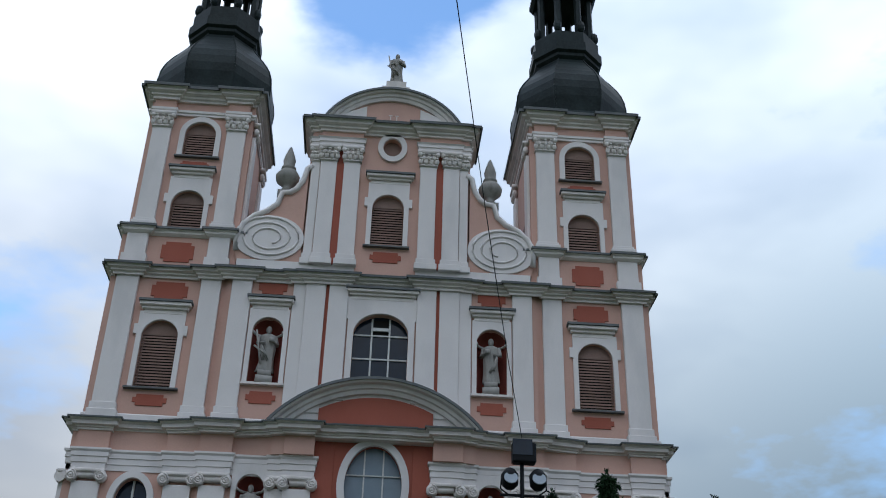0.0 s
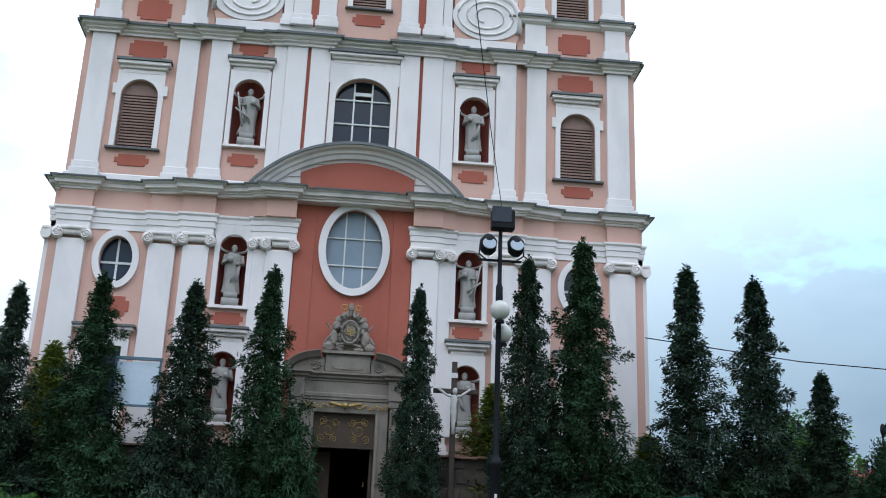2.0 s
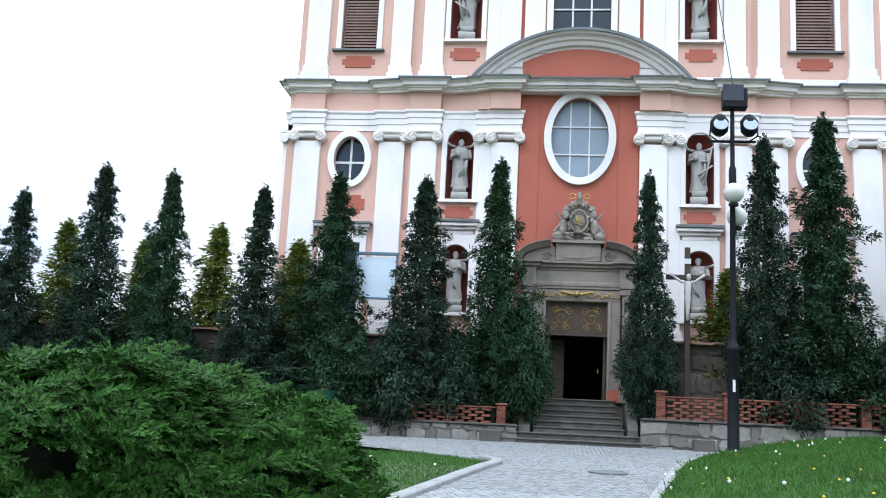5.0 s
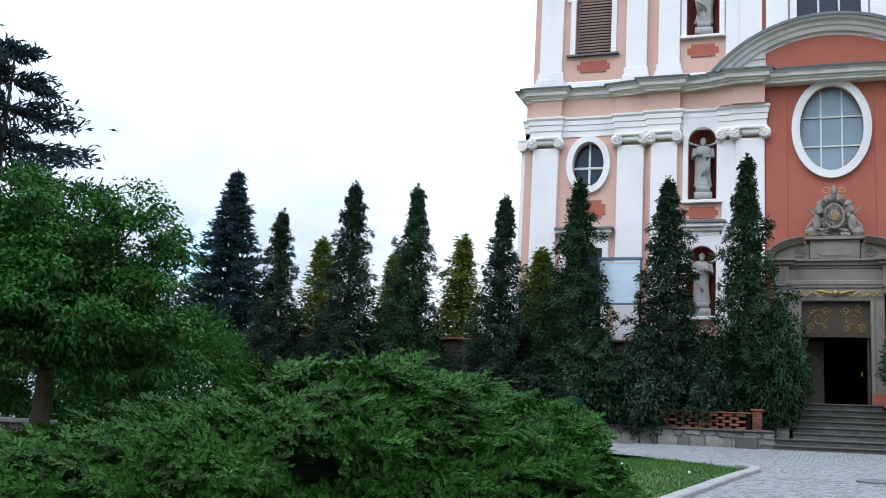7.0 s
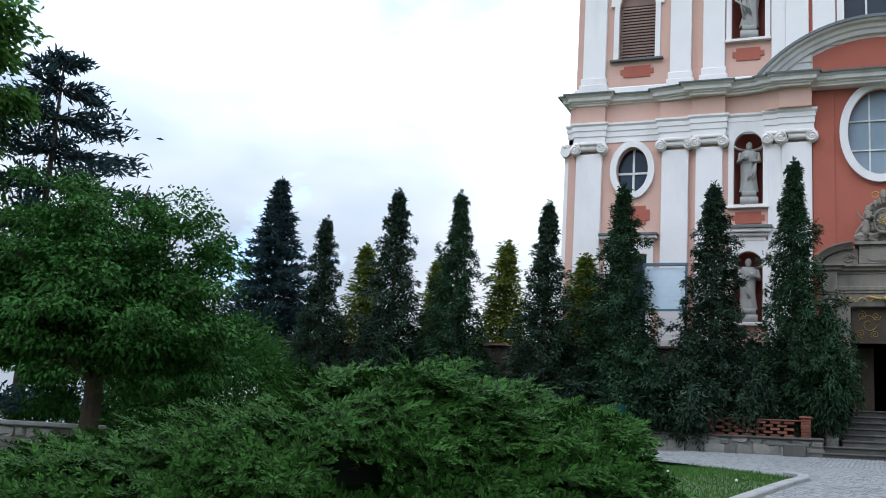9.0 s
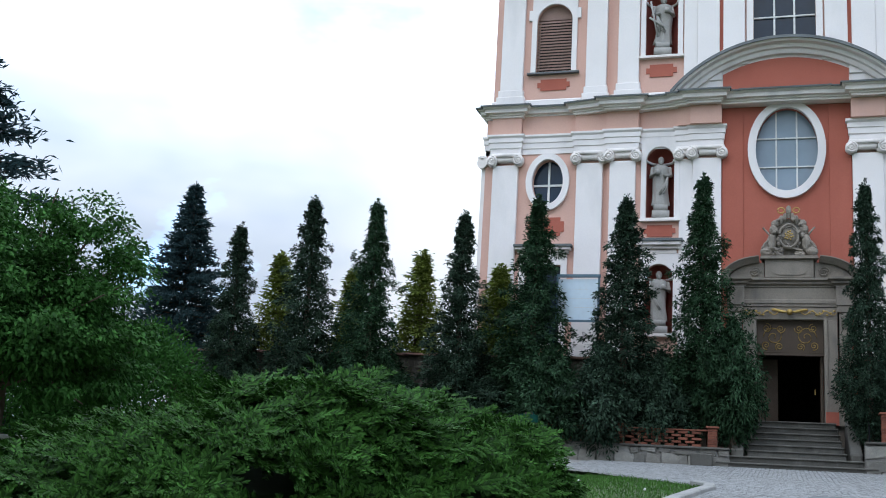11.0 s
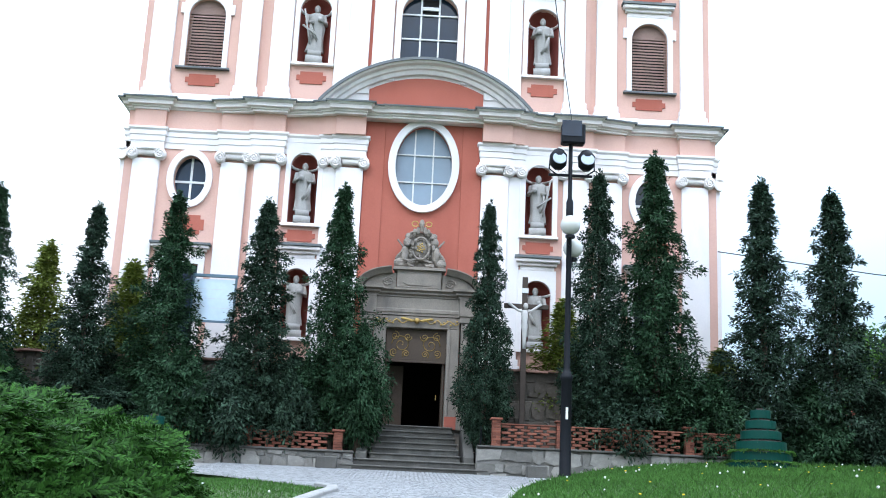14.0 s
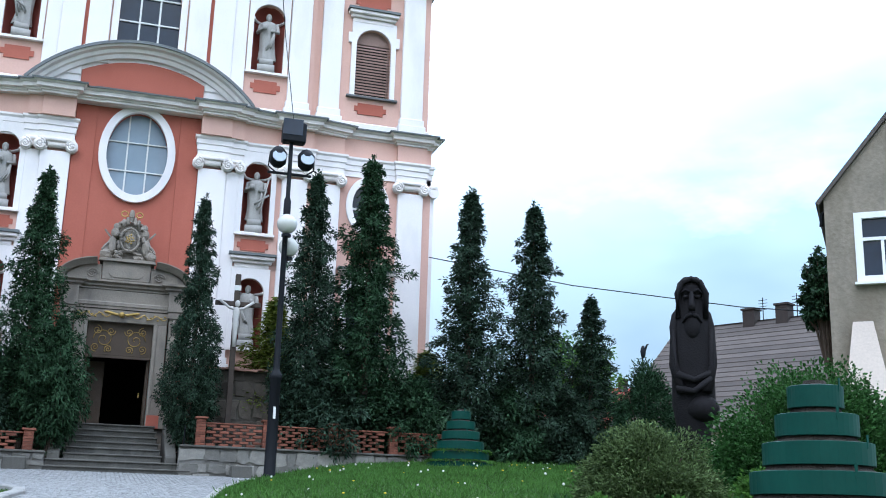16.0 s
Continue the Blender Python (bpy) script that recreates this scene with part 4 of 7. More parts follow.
# tower tops
for s in (-1, 1):
    tx, ty = s * 7.38, 36.2
    t8 = math.pi / 8
    curve = [(2.42, 28.12), (2.36, 28.3), (2.40, 28.6), (2.47, 29.0), (2.49, 29.4), (2.44, 29.8), (2.32, 30.2), (2.14, 30.55), (1.92, 30.88), (1.70, 31.18), (1.50, 31.48), (1.36, 31.75)]
    smooth_curve = [(2.42, 27.95)]
    for (r0, z0), (r1, z1) in zip(curve, curve[1:]):
        smooth_curve += [(r0 + (r1 - r0) * q / 2, z0 + (z1 - z0) * q / 2) for q in range(2)]
    bm = lathe(bmesh.new(), smooth_curve + [curve[-1]], tx, ty, 0, 8, turn=t8)
    dome = cpart("tower_dome", bm, COPPER, "dark patinated copper onion dome")
    bm = bmesh.new()
    for k in range(8):
        a = t8 + k * math.pi / 4
        tube(bm, [(tx + r * math.cos(a), ty + r * math.sin(a), z) for r, z in curve[1:]], 0.035, 5)
    cpart("dome_rib", bm, COPPER, "", False, dome)
    bm = lathe(bmesh.new(), [(1.36, 31.7), (1.5, 31.85), (1.5, 32.0), (1.62, 32.1), (1.62, 32.55), (1.5, 32.62), (1.5, 33.2), (1.3, 33.3)], tx, ty, 0, 8, turn=t8)
    cpart("lantern_base", bm, COPPER)
    for k in range(8):
        bm = bmesh.new()
        a = t8 + k * math.pi / 4
        px, py = tx + 1.15 * math.cos(a), ty + 1.15 * math.sin(a)
        tube(bm, [(px, py, 33.25), (px, py, 35.9)], 0.16, 6)
        ball(bm, (px + 0.2 * math.cos(a), py + 0.2 * math.sin(a), 33.6), 0.18, 1, 1, 1.8, 8)
        cpart("lantern_post", bm, COPPER)
    bm = lathe(bmesh.new(), [(1.4, 35.85), (1.55, 36.0), (1.55, 36.2), (1.3, 36.3), (1.5, 36.9), (1.45, 37.5), (0.9, 38.3), (0.35, 38.9), (0.15, 40.5), (0.02, 41.5)], tx, ty, 0, 8, turn=t8)
    cpart("lantern_cap", bm, COPPER)

# portal
PY = 33.15
portal = cpart("portal", boxed(-1.78, 1.78, PY + 0.2, 33.93, 2.4, 3.95), PORTAL, "weathered stone church portal")
portal.location.x += 0.07
bm = bmesh.new()
for s in (-1, 1):
    a, b = (0.95, 1.34) if s > 0 else (-1.34, -0.95)
    box(bm, a, b, PY + 0.12, 34.2, 3.96, 7.05)
    a, b = (0.95, 1.06) if s > 0 else (-1.06, -0.95)
    box(bm, a, b, PY + 0.06, PY + 0.119, 3.96, 7.05)
box(bm, -1.34, 1.34, PY + 0.12, 34.2, 7.051, 7.42)
bmesh.ops.bevel(bm, geom=bm.edges[:], offset=0.012, segments=1, affect="EDGES")
cpart("door_frame", bm, PORTAL, "", False, portal)
for s in (-1, 1):
    a, b = (1.36, 1.74) if s > 0 else (-1.74, -1.36)
    bm = bmesh.new()
    box(bm, a - 0.03, b + 0.03, PY - 0.02, 33.96, 3.95, 4.75)
    box(bm, a + 0.02, b - 0.02, PY + 0.02, 33.96, 4.751, 7.25)
    box(bm, a - 0.03, b + 0.03, PY - 0.05, 33.96, 7.251, 7.44)
    ball(bm, ((a + b) / 2, PY, 7.05), 0.15, 1, 0.7, 1.3, 8)
    bmesh.ops.bevel(bm, geom=[e for e in bm.edges if e.calc_length() > 0.2], offset=0.015, segments=1, affect="EDGES")
    cpart("column", bm, PORTAL, "", False, portal)
    cpart("column_block", boxed(a - 0.06, b + 0.06, PY - 0.08, 33.96, 7.45, 8.02, bevel=0.015), PORTAL, "", False, portal)
cpart("jamb_foot", boxed(0.97, 1.33, PY + 0.04, 33.6, 3.97, 4.35), RED, "red painted jamb foot", False, portal)
EP = [(-1.80, 33.92), (-1.80, PY - 0.05), (-1.28, PY - 0.05), (-1.28, PY + 0.12), (1.28, PY + 0.12), (1.28, PY - 0.05), (1.80, PY - 0.05), (1.80, 33.92)]
cpart("architrave", sweep(bmesh.new(), [(-1.3, 33.96), (-1.3, PY + 0.12), (1.3, PY + 0.12), (1.3, 33.96)], [(-0.3, 7.44), (0.03, 7.44), (0.03, 7.52), (0.06, 7.53), (0.06, 7.62), (0.02, 7.66), (0.02, 8.0), (-0.3, 8.0)]), PORTAL, "", False, portal)
cpart("entablature", sweep(bmesh.new(), EP, [(-0.3, 8.02), (0.02, 8.02), (0.02, 8.07), (0.1, 8.11), (0.1, 8.17), (0.2, 8.22), (0.2, 8.28), (-0.3, 8.30)]), PORTAL, "", False, portal)
for s in (-1, 1):
    bm = bmesh.new()
    arc_mould(bm, s * 0.72, 8.26, 1.22, 0.66, (0.12 if s > 0 else math.pi - 0.12), (1.45 if s > 0 else math.pi - 1.45), [(-0.16, PY + 0.2), (-0.16, PY - 0.02), (-0.08, PY - 0.1), (0, PY - 0.2), (0.03, PY - 0.2), (0.03, 33.9), (-0.16, 33.9)], 12)
    cpart("broken_pediment", bm, PORTAL, "curved broken pediment half", False, portal)
    bm = slab(bmesh.new(), [(s * 0.72, 8.29), (s * 1.78, 8.29), (s * 1.62, 8.5), (s * 1.3, 8.68), (s * 0.9, 8.76), (s * 0.72, 8.78)], [], PY + 0.1, 33.94)
    cx_, cz_ = s * 0.98, 8.48
    tube(bm, [(cx_ + 0.17 * (1 - i / 30) * math.cos(i * 0.5), PY + 0.08, cz_ + 0.15 * (1 - i / 30) * math.sin(i * 0.5)) for i in range(28)], 0.03, 5)
    cpart("scroll", bm, PORTAL, "", False, portal)
bm = boxed(-0.7, 0.7, PY, 33.94, 8.30, 8.86, bevel=0.015)
box(bm, -0.8, 0.8, PY - 0.12, 33.94, 8.861, 8.95)
cpart("inscription_block", bm, PORTAL, "", False, portal)
cpart("inscription_plate", slab(bmesh.new(), [(-0.32 + 0.2 * math.cos(t), 8.58 + 0.2 * math.sin(t)) for t in [math.pi / 2 + math.pi * i / 8 for i in range(9)]] + [(0.32 + 0.2 * math.cos(t), 8.58 + 0.2 * math.sin(t)) for t in [-math.pi / 2 + math.pi * i / 8 for i in range(9)]], [], PY - 0.025, PY + 0.01), PORTAL, "plain oval stone plate", False, portal)
# carved arms
bm = bmesh.new()
slab(bm, [(-0.85, 8.96), (0.85, 8.96), (0.72, 9.35), (0.5, 9.75), (0.35, 10.15), (-0.35, 10.15), (-0.5, 9.75), (-0.72, 9.35)], [], PY + 0.35, PY + 0.6)
ball(bm, (0, PY + 0.28, 9.58), 0.30, 0.85, 0.5, 1.1, 16)
tube(bm, [(0.27 * math.cos(t), PY + 0.14, 9.58 + 0.34 * math.sin(t)) for t in [2 * math.pi * i / 24 for i in range(25)]], 0.04, 6)
for q in range(5):
    ball(bm, (-0.22 + 0.11 * q, PY + 0.25, 10.10 + 0.07 * (2 - abs(q - 2))), 0.085, 0.8, 0.7, 1.5, 8)
ball(bm, (0, PY + 0.25, 10.36), 0.11, 0.8, 0.7, 1.5, 8)
rnd = random.Random(29)
for s in (-1, 1):
    # body, mane, head, raised paw, haunch and curling tail
    for px, pz, r, hx, hz in ((0.50, 9.40, 0.17, 0.8, 1.7), (0.44, 9.78, 0.15, 0.9, 1.1), (0.40, 9.98, 0.11, 1.1, 1), (0.66, 9.14, 0.17, 1.1, 0.9), (0.30, 9.10, 0.11, 1.5, 0.7), (0.30, 9.72, 0.07, 1.8, 0.8)):
        ball(bm, (s * px, PY + 0.26, pz), r, hx, 0.8, hz, 10)
    tube(bm, [(s * (0.66 + 0.11 * math.sin(i * 0.9)), PY + 0.20, 9.05 + 0.10 * i) for i in range(9)], 0.05, 5, 0.03)
    tube(bm, [(s * (0.18 + 0.22 * math.sin(i * 0.5)), PY + 0.18, 9.03 + 0.03 * i) for i in range(12)], 0.045, 5)
    for q in range(26):
        u = rnd.random()
        ball(bm, (s * rnd.uniform(0.12, 0.80 - 0.46 * u), PY + rnd.uniform(0.16, 0.26), 9.02 + 1.1 * u), rnd.uniform(0.035, 0.07), rnd.uniform(0.7, 1.4), 0.8, rnd.uniform(0.7, 1.4), 7)
for v in bm.verts:
    v.co += Vector((0, -1, 0)) * (0.05 * noise.noise(v.co * 7))
cpart("heraldic_carving", bm, PORTAL, "grey stone carved shield with scrollwork", False, portal)
for s in (-1, 1):
    cpart("gilt_curl", tube(bmesh.new(), [(s * (0.22 + 0.1 * math.cos(i * 0.6)), PY + 0.2, 10.36 + 0.08 * math.sin(i * 0.6)) for i in range(11)], 0.022, 5), GOLD, "gilded curl", False, portal)
bm = bmesh.new()
for q in range(14):
    a = q * 2.4
    ball(bm, (0.034 * math.sqrt(q) * math.cos(a), PY + 0.14, 9.60 + 0.042 * math.sqrt(q) * math.sin(a)), 0.03, seg=6)
ball(bm, (0, PY + 0.16, 9.60), 0.10, 1, 0.3, 1.15, 10)
cpart("gilt_boss", bm, GOLD, "gilded boss", False, portal)
# gilt garland over the door
bm = bmesh.new()
for s in (-1, 1):
    tube(bm, [(s * (0.15 + 0.055 * i), PY + 0.05, 7.24 + 0.06 * math.sin(i * 0.9)) for i in range(22)], 0.016, 5)
    for q in range(8):
        ball(bm, (s * (0.55 + 0.1 * q), PY + 0.06, 7.24 + 0.07 * math.sin(q * 2.1)), 0.04, 1.1, 0.6, 0.7, 6)
    for q in range(4):
        ball(bm, (s * (0.16 + 0.09 * q), PY + 0.05, 7.27 + 0.02 * q), 0.07, 1.3, 0.5, 0.6, 8)
ball(bm, (0, PY + 0.02, 7.26), 0.09, seg=10)
cpart("gilt_garland", bm, GOLD, "gilded carved garland", True, portal)
# door: fixed panel with gilt scrolls, one leaf folded in
bm = boxed(-0.95, 0.95, PY + 0.35, PY + 0.45, 6.08, 7.06, bevel=0.01)
door = cpart("door", bm, DOORWOOD, "brown wooden church door standing open", False)
door.location.x += 0.07
cpart("door_rail", boxed(-0.95, 0.95, PY + 0.3, PY + 0.46, 6.0, 6.075), DOORWOOD, "", False, door)
for s in (-1, 1):
    bm = bmesh.new()
    c = s * 0.46
    for k, (r0, turn, ox, oz) in enumerate(((0.30, 0.0, 0.0, 0.0), (0.14, 1.5, 0.2, 0.26), (0.13, 3.0, -0.2, 0.24), (0.13, 4.4, 0.22, -0.26), (0.12, 5.4, -0.16, -0.30))):
        tube(bm, [(c + s * (ox + r0 * (1 - i / 26) * math.cos(turn + i * 0.45)), PY + 0.33, 6.56 + oz + r0 * (1 - i / 26) * math.sin(turn + i * 0.45)) for i in range(24)], 0.013, 5)
    cpart("gilt_scroll", bm, GOLD, "gilded scroll ornament", True, door)
    a, b = (0.85, 0.93) if s > 0 else (-0.93, -0.85)
    leaf = cpart("door_leaf", boxed(a, b, PY + 0.5, PY + 1.35, 3.97, 6.0, bevel=0.01), DOORWOOD, "open door leaf", False, door)
bm = boxed(-0.95, -0.35, PY + 1.3, PY + 1.36, 3.97, 6.0, bevel=0.01)
cpart("inner_door", bm, DOORWOOD, "", False, door)
cpart("door_handle", boxed(0.70, 0.73, PY + 1.2, PY + 1.24, 4.95, 5.1), GOLD, "brass handle", False, door)
# ---- statues ----
def robed(name, x, y, z, h, seed, mat=STATUE, label="", plinth=0.22, face=0.0, staff=False):
    """A robed stone figure on its block, one plain mesh."""
    rnd = random.Random(seed)
    bm = bmesh.new()
    ph = h * plinth
    box(bm, -0.26 * h * 0.5, 0.26 * h * 0.5, -0.12 * h, 0.12 * h, 0, ph * 0.55)
    box(bm, -0.21 * h * 0.5, 0.21 * h * 0.5, -0.10 * h, 0.10 * h, ph * 0.551, ph)
    b = h - ph
    lean = rnd.uniform(-0.03, 0.03) * b
    prof = [(0.0, 0.17), (0.05, 0.165), (0.2, 0.145), (0.35, 0.14), (0.5, 0.15), (0.62, 0.155), (0.72, 0.165), (0.79, 0.15), (0.83, 0.08), (0.845, 0.05)]
    n = 26
    p0 = rnd.uniform(0, 6)
    rings = []
    for t, r in prof:
        ring = []
        for i in range(n):
            a = 2 * math.pi * i / n
            fold = 1 + (0.10 * math.sin(7 * a + p0 + 4 * t) + 0.05 * math.sin(11 * a + 2 * p0 - 6 * t)) * (1 - t) * 1.3
            ring.append(bm.verts.new((b * r * fold * math.cos(a) + lean * math.sin(t * 3), b * r * 0.72 * fold * math.sin(a), ph + b * t)))
        rings.append(ring)
    for p, q in zip(rings, rings[1:]):
        for i in range(n):
            bm.faces.new((p[i], p[(i + 1) % n], q[(i + 1) % n], q[i]))
    ball(bm, (lean * 0.4, -0.02 * b, ph + b * 0.915), b * 0.072, 0.85, 0.95, 1.18, 12)
    ball(bm, (lean * 0.4, -0.065 * b, ph + b * 0.865), b * 0.045, 0.8, 0.7, 1.3, 8)
    s = rnd.choice((-1, 1))
    tube(bm, [(s * 0.15 * b, 0, ph + b * 0.77), (s * 0.19 * b, -0.05 * b, ph + b * 0.6), (s * 0.06 * b, -0.14 * b, ph + b * 0.58)], 0.05 * b, 8, 0.032 * b)
    tube(bm, [(-s * 0.15 * b, 0, ph + b * 0.77), (-s * 0.2 * b, -0.04 * b, ph + b * 0.58), (-s * 0.08 * b, -0.14 * b, ph + b * 0.66)], 0.05 * b, 8, 0.032 * b)
    box(bm, -s * 0.07 * b - 0.045 * b, -s * 0.07 * b + 0.045 * b, -0.18 * b, -0.14 * b, ph + b * 0.6, ph + b * 0.7)
    for q in range(4):
        a = rnd.uniform(-0.5, 0.5)
        tube(bm, [(b * (0.12 * math.cos(a + k * 0.5) * s), -b * (0.11 + 0.02 * math.sin(k)), ph + b * (0.55 - 0.10 * k - 0.02 * q)) for k in range(4)], 0.022 * b, 5, 0.012 * b)
    if staff:
        tube(bm, [(s * 0.1 * b, -0.15 * b, ph + b * 0.1), (s * 0.24 * b, -0.12 * b, ph + b * 0.85)], 0.02 * b, 6)
        tube(bm, [(-s * 0.02 * b, -0.14 * b, ph + b * 0.3), (s * 0.26 * b, -0.14 * b, ph + b * 0.5)], 0.02 * b, 6)
    ob = solid(name, bm, mat, label, "statue", group="facade statues", smooth=True)
    ob.matrix_world = pose(x, y, z, 0, 0, face)
    return ob


NX = 3.87
for i, (x, z, h) in enumerate(((-NX, 10.33, 2.12), (NX, 10.33, 2.12), (-NX, 6.66, 2.05), (NX, 6.66, 2.05), (-3.89, 15.76, 2.2), (3.89, 15.76, 2.2))):
    robed("saint_statue", CX + x, YC + 0.18, z + lift(z), h, 11 + i, label="grey stone robed saint standing in a red niche", face=(8, -8)[i % 2], staff=i in (1, 4))
bm = bmesh.new()
box(bm, -0.55, 0.55, -0.35, 0.35, 0, 0.3)
box(bm, -0.4, 0.4, -0.3, 0.3, 0.301, 0.6)
bmesh.ops.bevel(bm, geom=bm.edges[:], offset=0.02, segments=1, affect="EDGES")
ped = solid("statue_pedestal", bm, MOULD, "grey-white stepped pedestal on the gable", "pedestal")
ped.location = (CX + 0.04, 34.1, 28.6)
robed("bishop_statue", CX + 0.04, 34.1, 29.195, 1.6, 41, label="grey stone bishop statue standing on the gable", plinth=0.05, staff=True)

# ---- steps, terrace walls ----
stair = thing("stone_steps", "worn grey stone steps up to the church door", "steps", "structure")
stair.location = (0.32, 30.0, 2.5)
for k in range(8):
    w0, w1 = (-2.05 + 0.06 * k, 1.95 - 0.06 * k) if k < 2 else (-1.36 + 0.035 * k, 1.30 - 0.035 * k)
    bm = boxed(w0, w1, 0.36 * k, 3.6, 0.185 * k - (0.3 if k == 0 else 0), 0.185 * (k + 1) - 0.001, bevel=0.02)
    stp = part("step", bm, STEP, stair, smooth=False)
    part("tread", boxed(w0 - 0.02, w1 + 0.02, 0.36 * k - 0.045, 0.36 * k + 0.4, 0.185 * (k + 1) - 0.045, 0.185 * (k + 1) + 0.003, bevel=0.012), STEP, stp, "worn paler tread edge")
for s in (-1, 1):
    bm = bmesh.new()
    x0, x1 = (1.32, 1.62) if s > 0 else (-1.70, -1.38)
    v = [bm.verts.new(p) for x in (x0, x1) for p in ((x, 0.55, -0.3), (x, 0.55, 0.55), (x, 3.1, 1.75), (x, 3.3, 1.75), (x, 3.3, -0.3))]
    bm.faces.new(v[:5])
    bm.faces.new(v[5:][::-1])
    for k in range(5):
        bm.faces.new((v[k], v[5 + k], v[5 + (k + 1) % 5], v[(k + 1) % 5]))
    bmesh.ops.recalc_face_normals(bm, faces=bm.faces[:])
    bmesh.ops.bevel(bm, geom=bm.edges[:], offset=0.025, segments=1, affect="EDGES")
    part("cheek_wall", bm, STEP, stair, "sloping stone cheek wall")
rail = thing("handrail", "thin black iron handrail beside the steps", "handrail")
rail.location = (2.12, 30.7, 3.0)
for k in range(3):
    part("post", tube(bmesh.new(), [(0, 0.7 * k, -0.2 + 0.25 * k), (0, 0.7 * k, 0.85 + 0.3 * k)], 0.02), IRON, rail)
part("rail", tube(bmesh.new(), [(0, -0.1, 0.8), (0, 1.5, 1.5)], 0.022), IRON, rail)

# terrace fill behind the low wall
for x0, x1, zt in ((-19.5, -1.45, 2.97), (2.0, 10.4, 3.22)):
    solid("terrace_bed", boxed(x0, x1, 30.36, 32.3, 1.8, zt), SOIL, "dark soil bed under the conifers", "planting bed", "structure")


def stone_wall(x0, x1, z0, z1, y, depth, name, label, seed, course=0.27, mat=None, joint=None):
    """A rubble wall: mortar core and single stones set proud of it."""
    rnd = random.Random(seed)
    core = solid(name, boxed(x0, x1, y + 0.03, y + depth, z0, z1), joint or MORTAR, label, "wall", "structure")
    shapes = []
    for k in range(7):
        bm = boxed(-0.5, 0.5, -0.5, 0.5, -0.5, 0.5)
        bmesh.ops.subdivide_edges(bm, edges=bm.edges[:], cuts=1)
        for v in bm.verts:
            v.co += Vector((rnd.uniform(-0.12, 0.12), rnd.uniform(-0.12, 0.05), rnd.uniform(-0.13, 0.13)))
            v.co *= 1 - 0.10 * max(0, v.co.length - 0.6)
        shapes.append(finish("stone", bm, mat or RUBBLE))
    z = z0
    while z < z1 - 0.1:
        h = min(course * rnd.uniform(0.7, 1.4), z1 - z)
        if z1 - z - h < 0.12:
            h = z1 - z
        x = x0
        while x < x1 - 0.05:
            w = min(rnd.uniform(0.22, 0.75), x1 - x)
            ob = new("stone", shapes[rnd.randrange(7)])
            ob.parent = core
            ob.matrix_basis = pose(x + w / 2, y + 0.06, z + h / 2 + rnd.uniform(-0.03, 0.03), 0, rnd.uniform(-7, 7), 0) @ Matrix.Diagonal((w * rnd.uniform(0.78, 0.98), 0.14, h * rnd.uniform(0.72, 0.98), 1))
            x += w
        z += h
    return core


stone_wall(1.97, 10.5, 2.3, 3.295, 30.0, 0.4, "retaining_wall", "low grey rubble retaining wall beneath the brick lattice", 5, 0.36)
stone_wall(-11.0, -1.42, 2.1, 2.975, 30.0, 0.4, "retaining_wall", "low grey rubble retaining wall beneath the brick lattice", 6, 0.36)
for x0, x1, zc in ((1.97, 10.55, 3.30), (-11.0, -1.40, 2.98)):
    solid("retaining_wall_cap", boxed(x0, x1, 29.93, 30.42, zc, zc + 0.062, bevel=0.015), STEP, "flat stone capping of the retaining wall", "wall cap", "structure")
# churchyard wall with a tiled coping
yard = stone_wall(2.0, 10.6, 3.3, 5.72, 32.3, 0.5, "churchyard_wall", "dark rubble churchyard wall with tiled coping", 8, 0.45, OLDSTONE, OLDJOINT)
yard2 = stone_wall(-19.6, -1.55, 3.2, 5.60, 32.3, 0.5, "churchyard_wall", "dark rubble churchyard wall with tiled coping", 9, 0.5, OLDSTONE, OLDJOINT)
bm_tile = boxed(-0.16, 0.16, -0.42, 0.42, -0.03, 0.03)
for v in bm_tile.verts:
    v.co.z += 0.10 * (0.3 - abs(v.co.x)) - 0.12 * abs(v.co.y)
tile_mesh = finish("coping_tile", bm_tile, TILE)
rnd = random.Random(3)
for wall_ob, x0, x1, zt in ((yard, 2.0, 10.6, 5.78), (yard2, -19.6, -1.55, 5.66)):
    x = x0 + 0.15
    while x < x1:
        ob = new("coping_tile", tile_mesh)
        ob.parent = wall_ob
        ob.matrix_basis = pose(x, 32.52 + rnd.uniform(-0.03, 0.03), zt + rnd.uniform(-0.015, 0.02), 0, rnd.uniform(-4, 4), rnd.uniform(-3, 3))
        x += 0.31

# brick lattice between short pillars
brick_mesh = finish("brick", boxed(-0.125, 0.125, -0.06, 0.06, -0.033, 0.033, bevel=0.006), BRICK)


TOP_R, TOP_L = 3.30, 2.98


def parapet_foot(x):
    return (TOP_R if x > 0 else TOP_L) + 0.065


def lattice(x0, x1):
    ob0 = thing("brick_lattice", "openwork parapet panel of red bricks", "parapet", "structure", "brick parapet panels")
    ob0.location = (x0, 30.2, parapet_foot(x0))
    n = 7 if x0 > 0 else 5
    for r in range(n):
        x = 0.13 + (0.18 if r % 2 else 0.0)
        while x < x1 - x0 - 0.1:
            ob = new("brick", brick_mesh)
            ob.parent = ob0
            ob.matrix_basis = pose(x, rnd.uniform(-0.008, 0.008), 0.034 + 0.085 * r, 0, rnd.uniform(-1, 1), rnd.uniform(-2, 2))
            x += 0.36
    part("capping", boxed(-0.02, x1 - x0 + 0.02, -0.08, 0.08, 0.085 * n - 0.005, 0.085 * n + 0.035, bevel=0.008), BRICK, ob0)


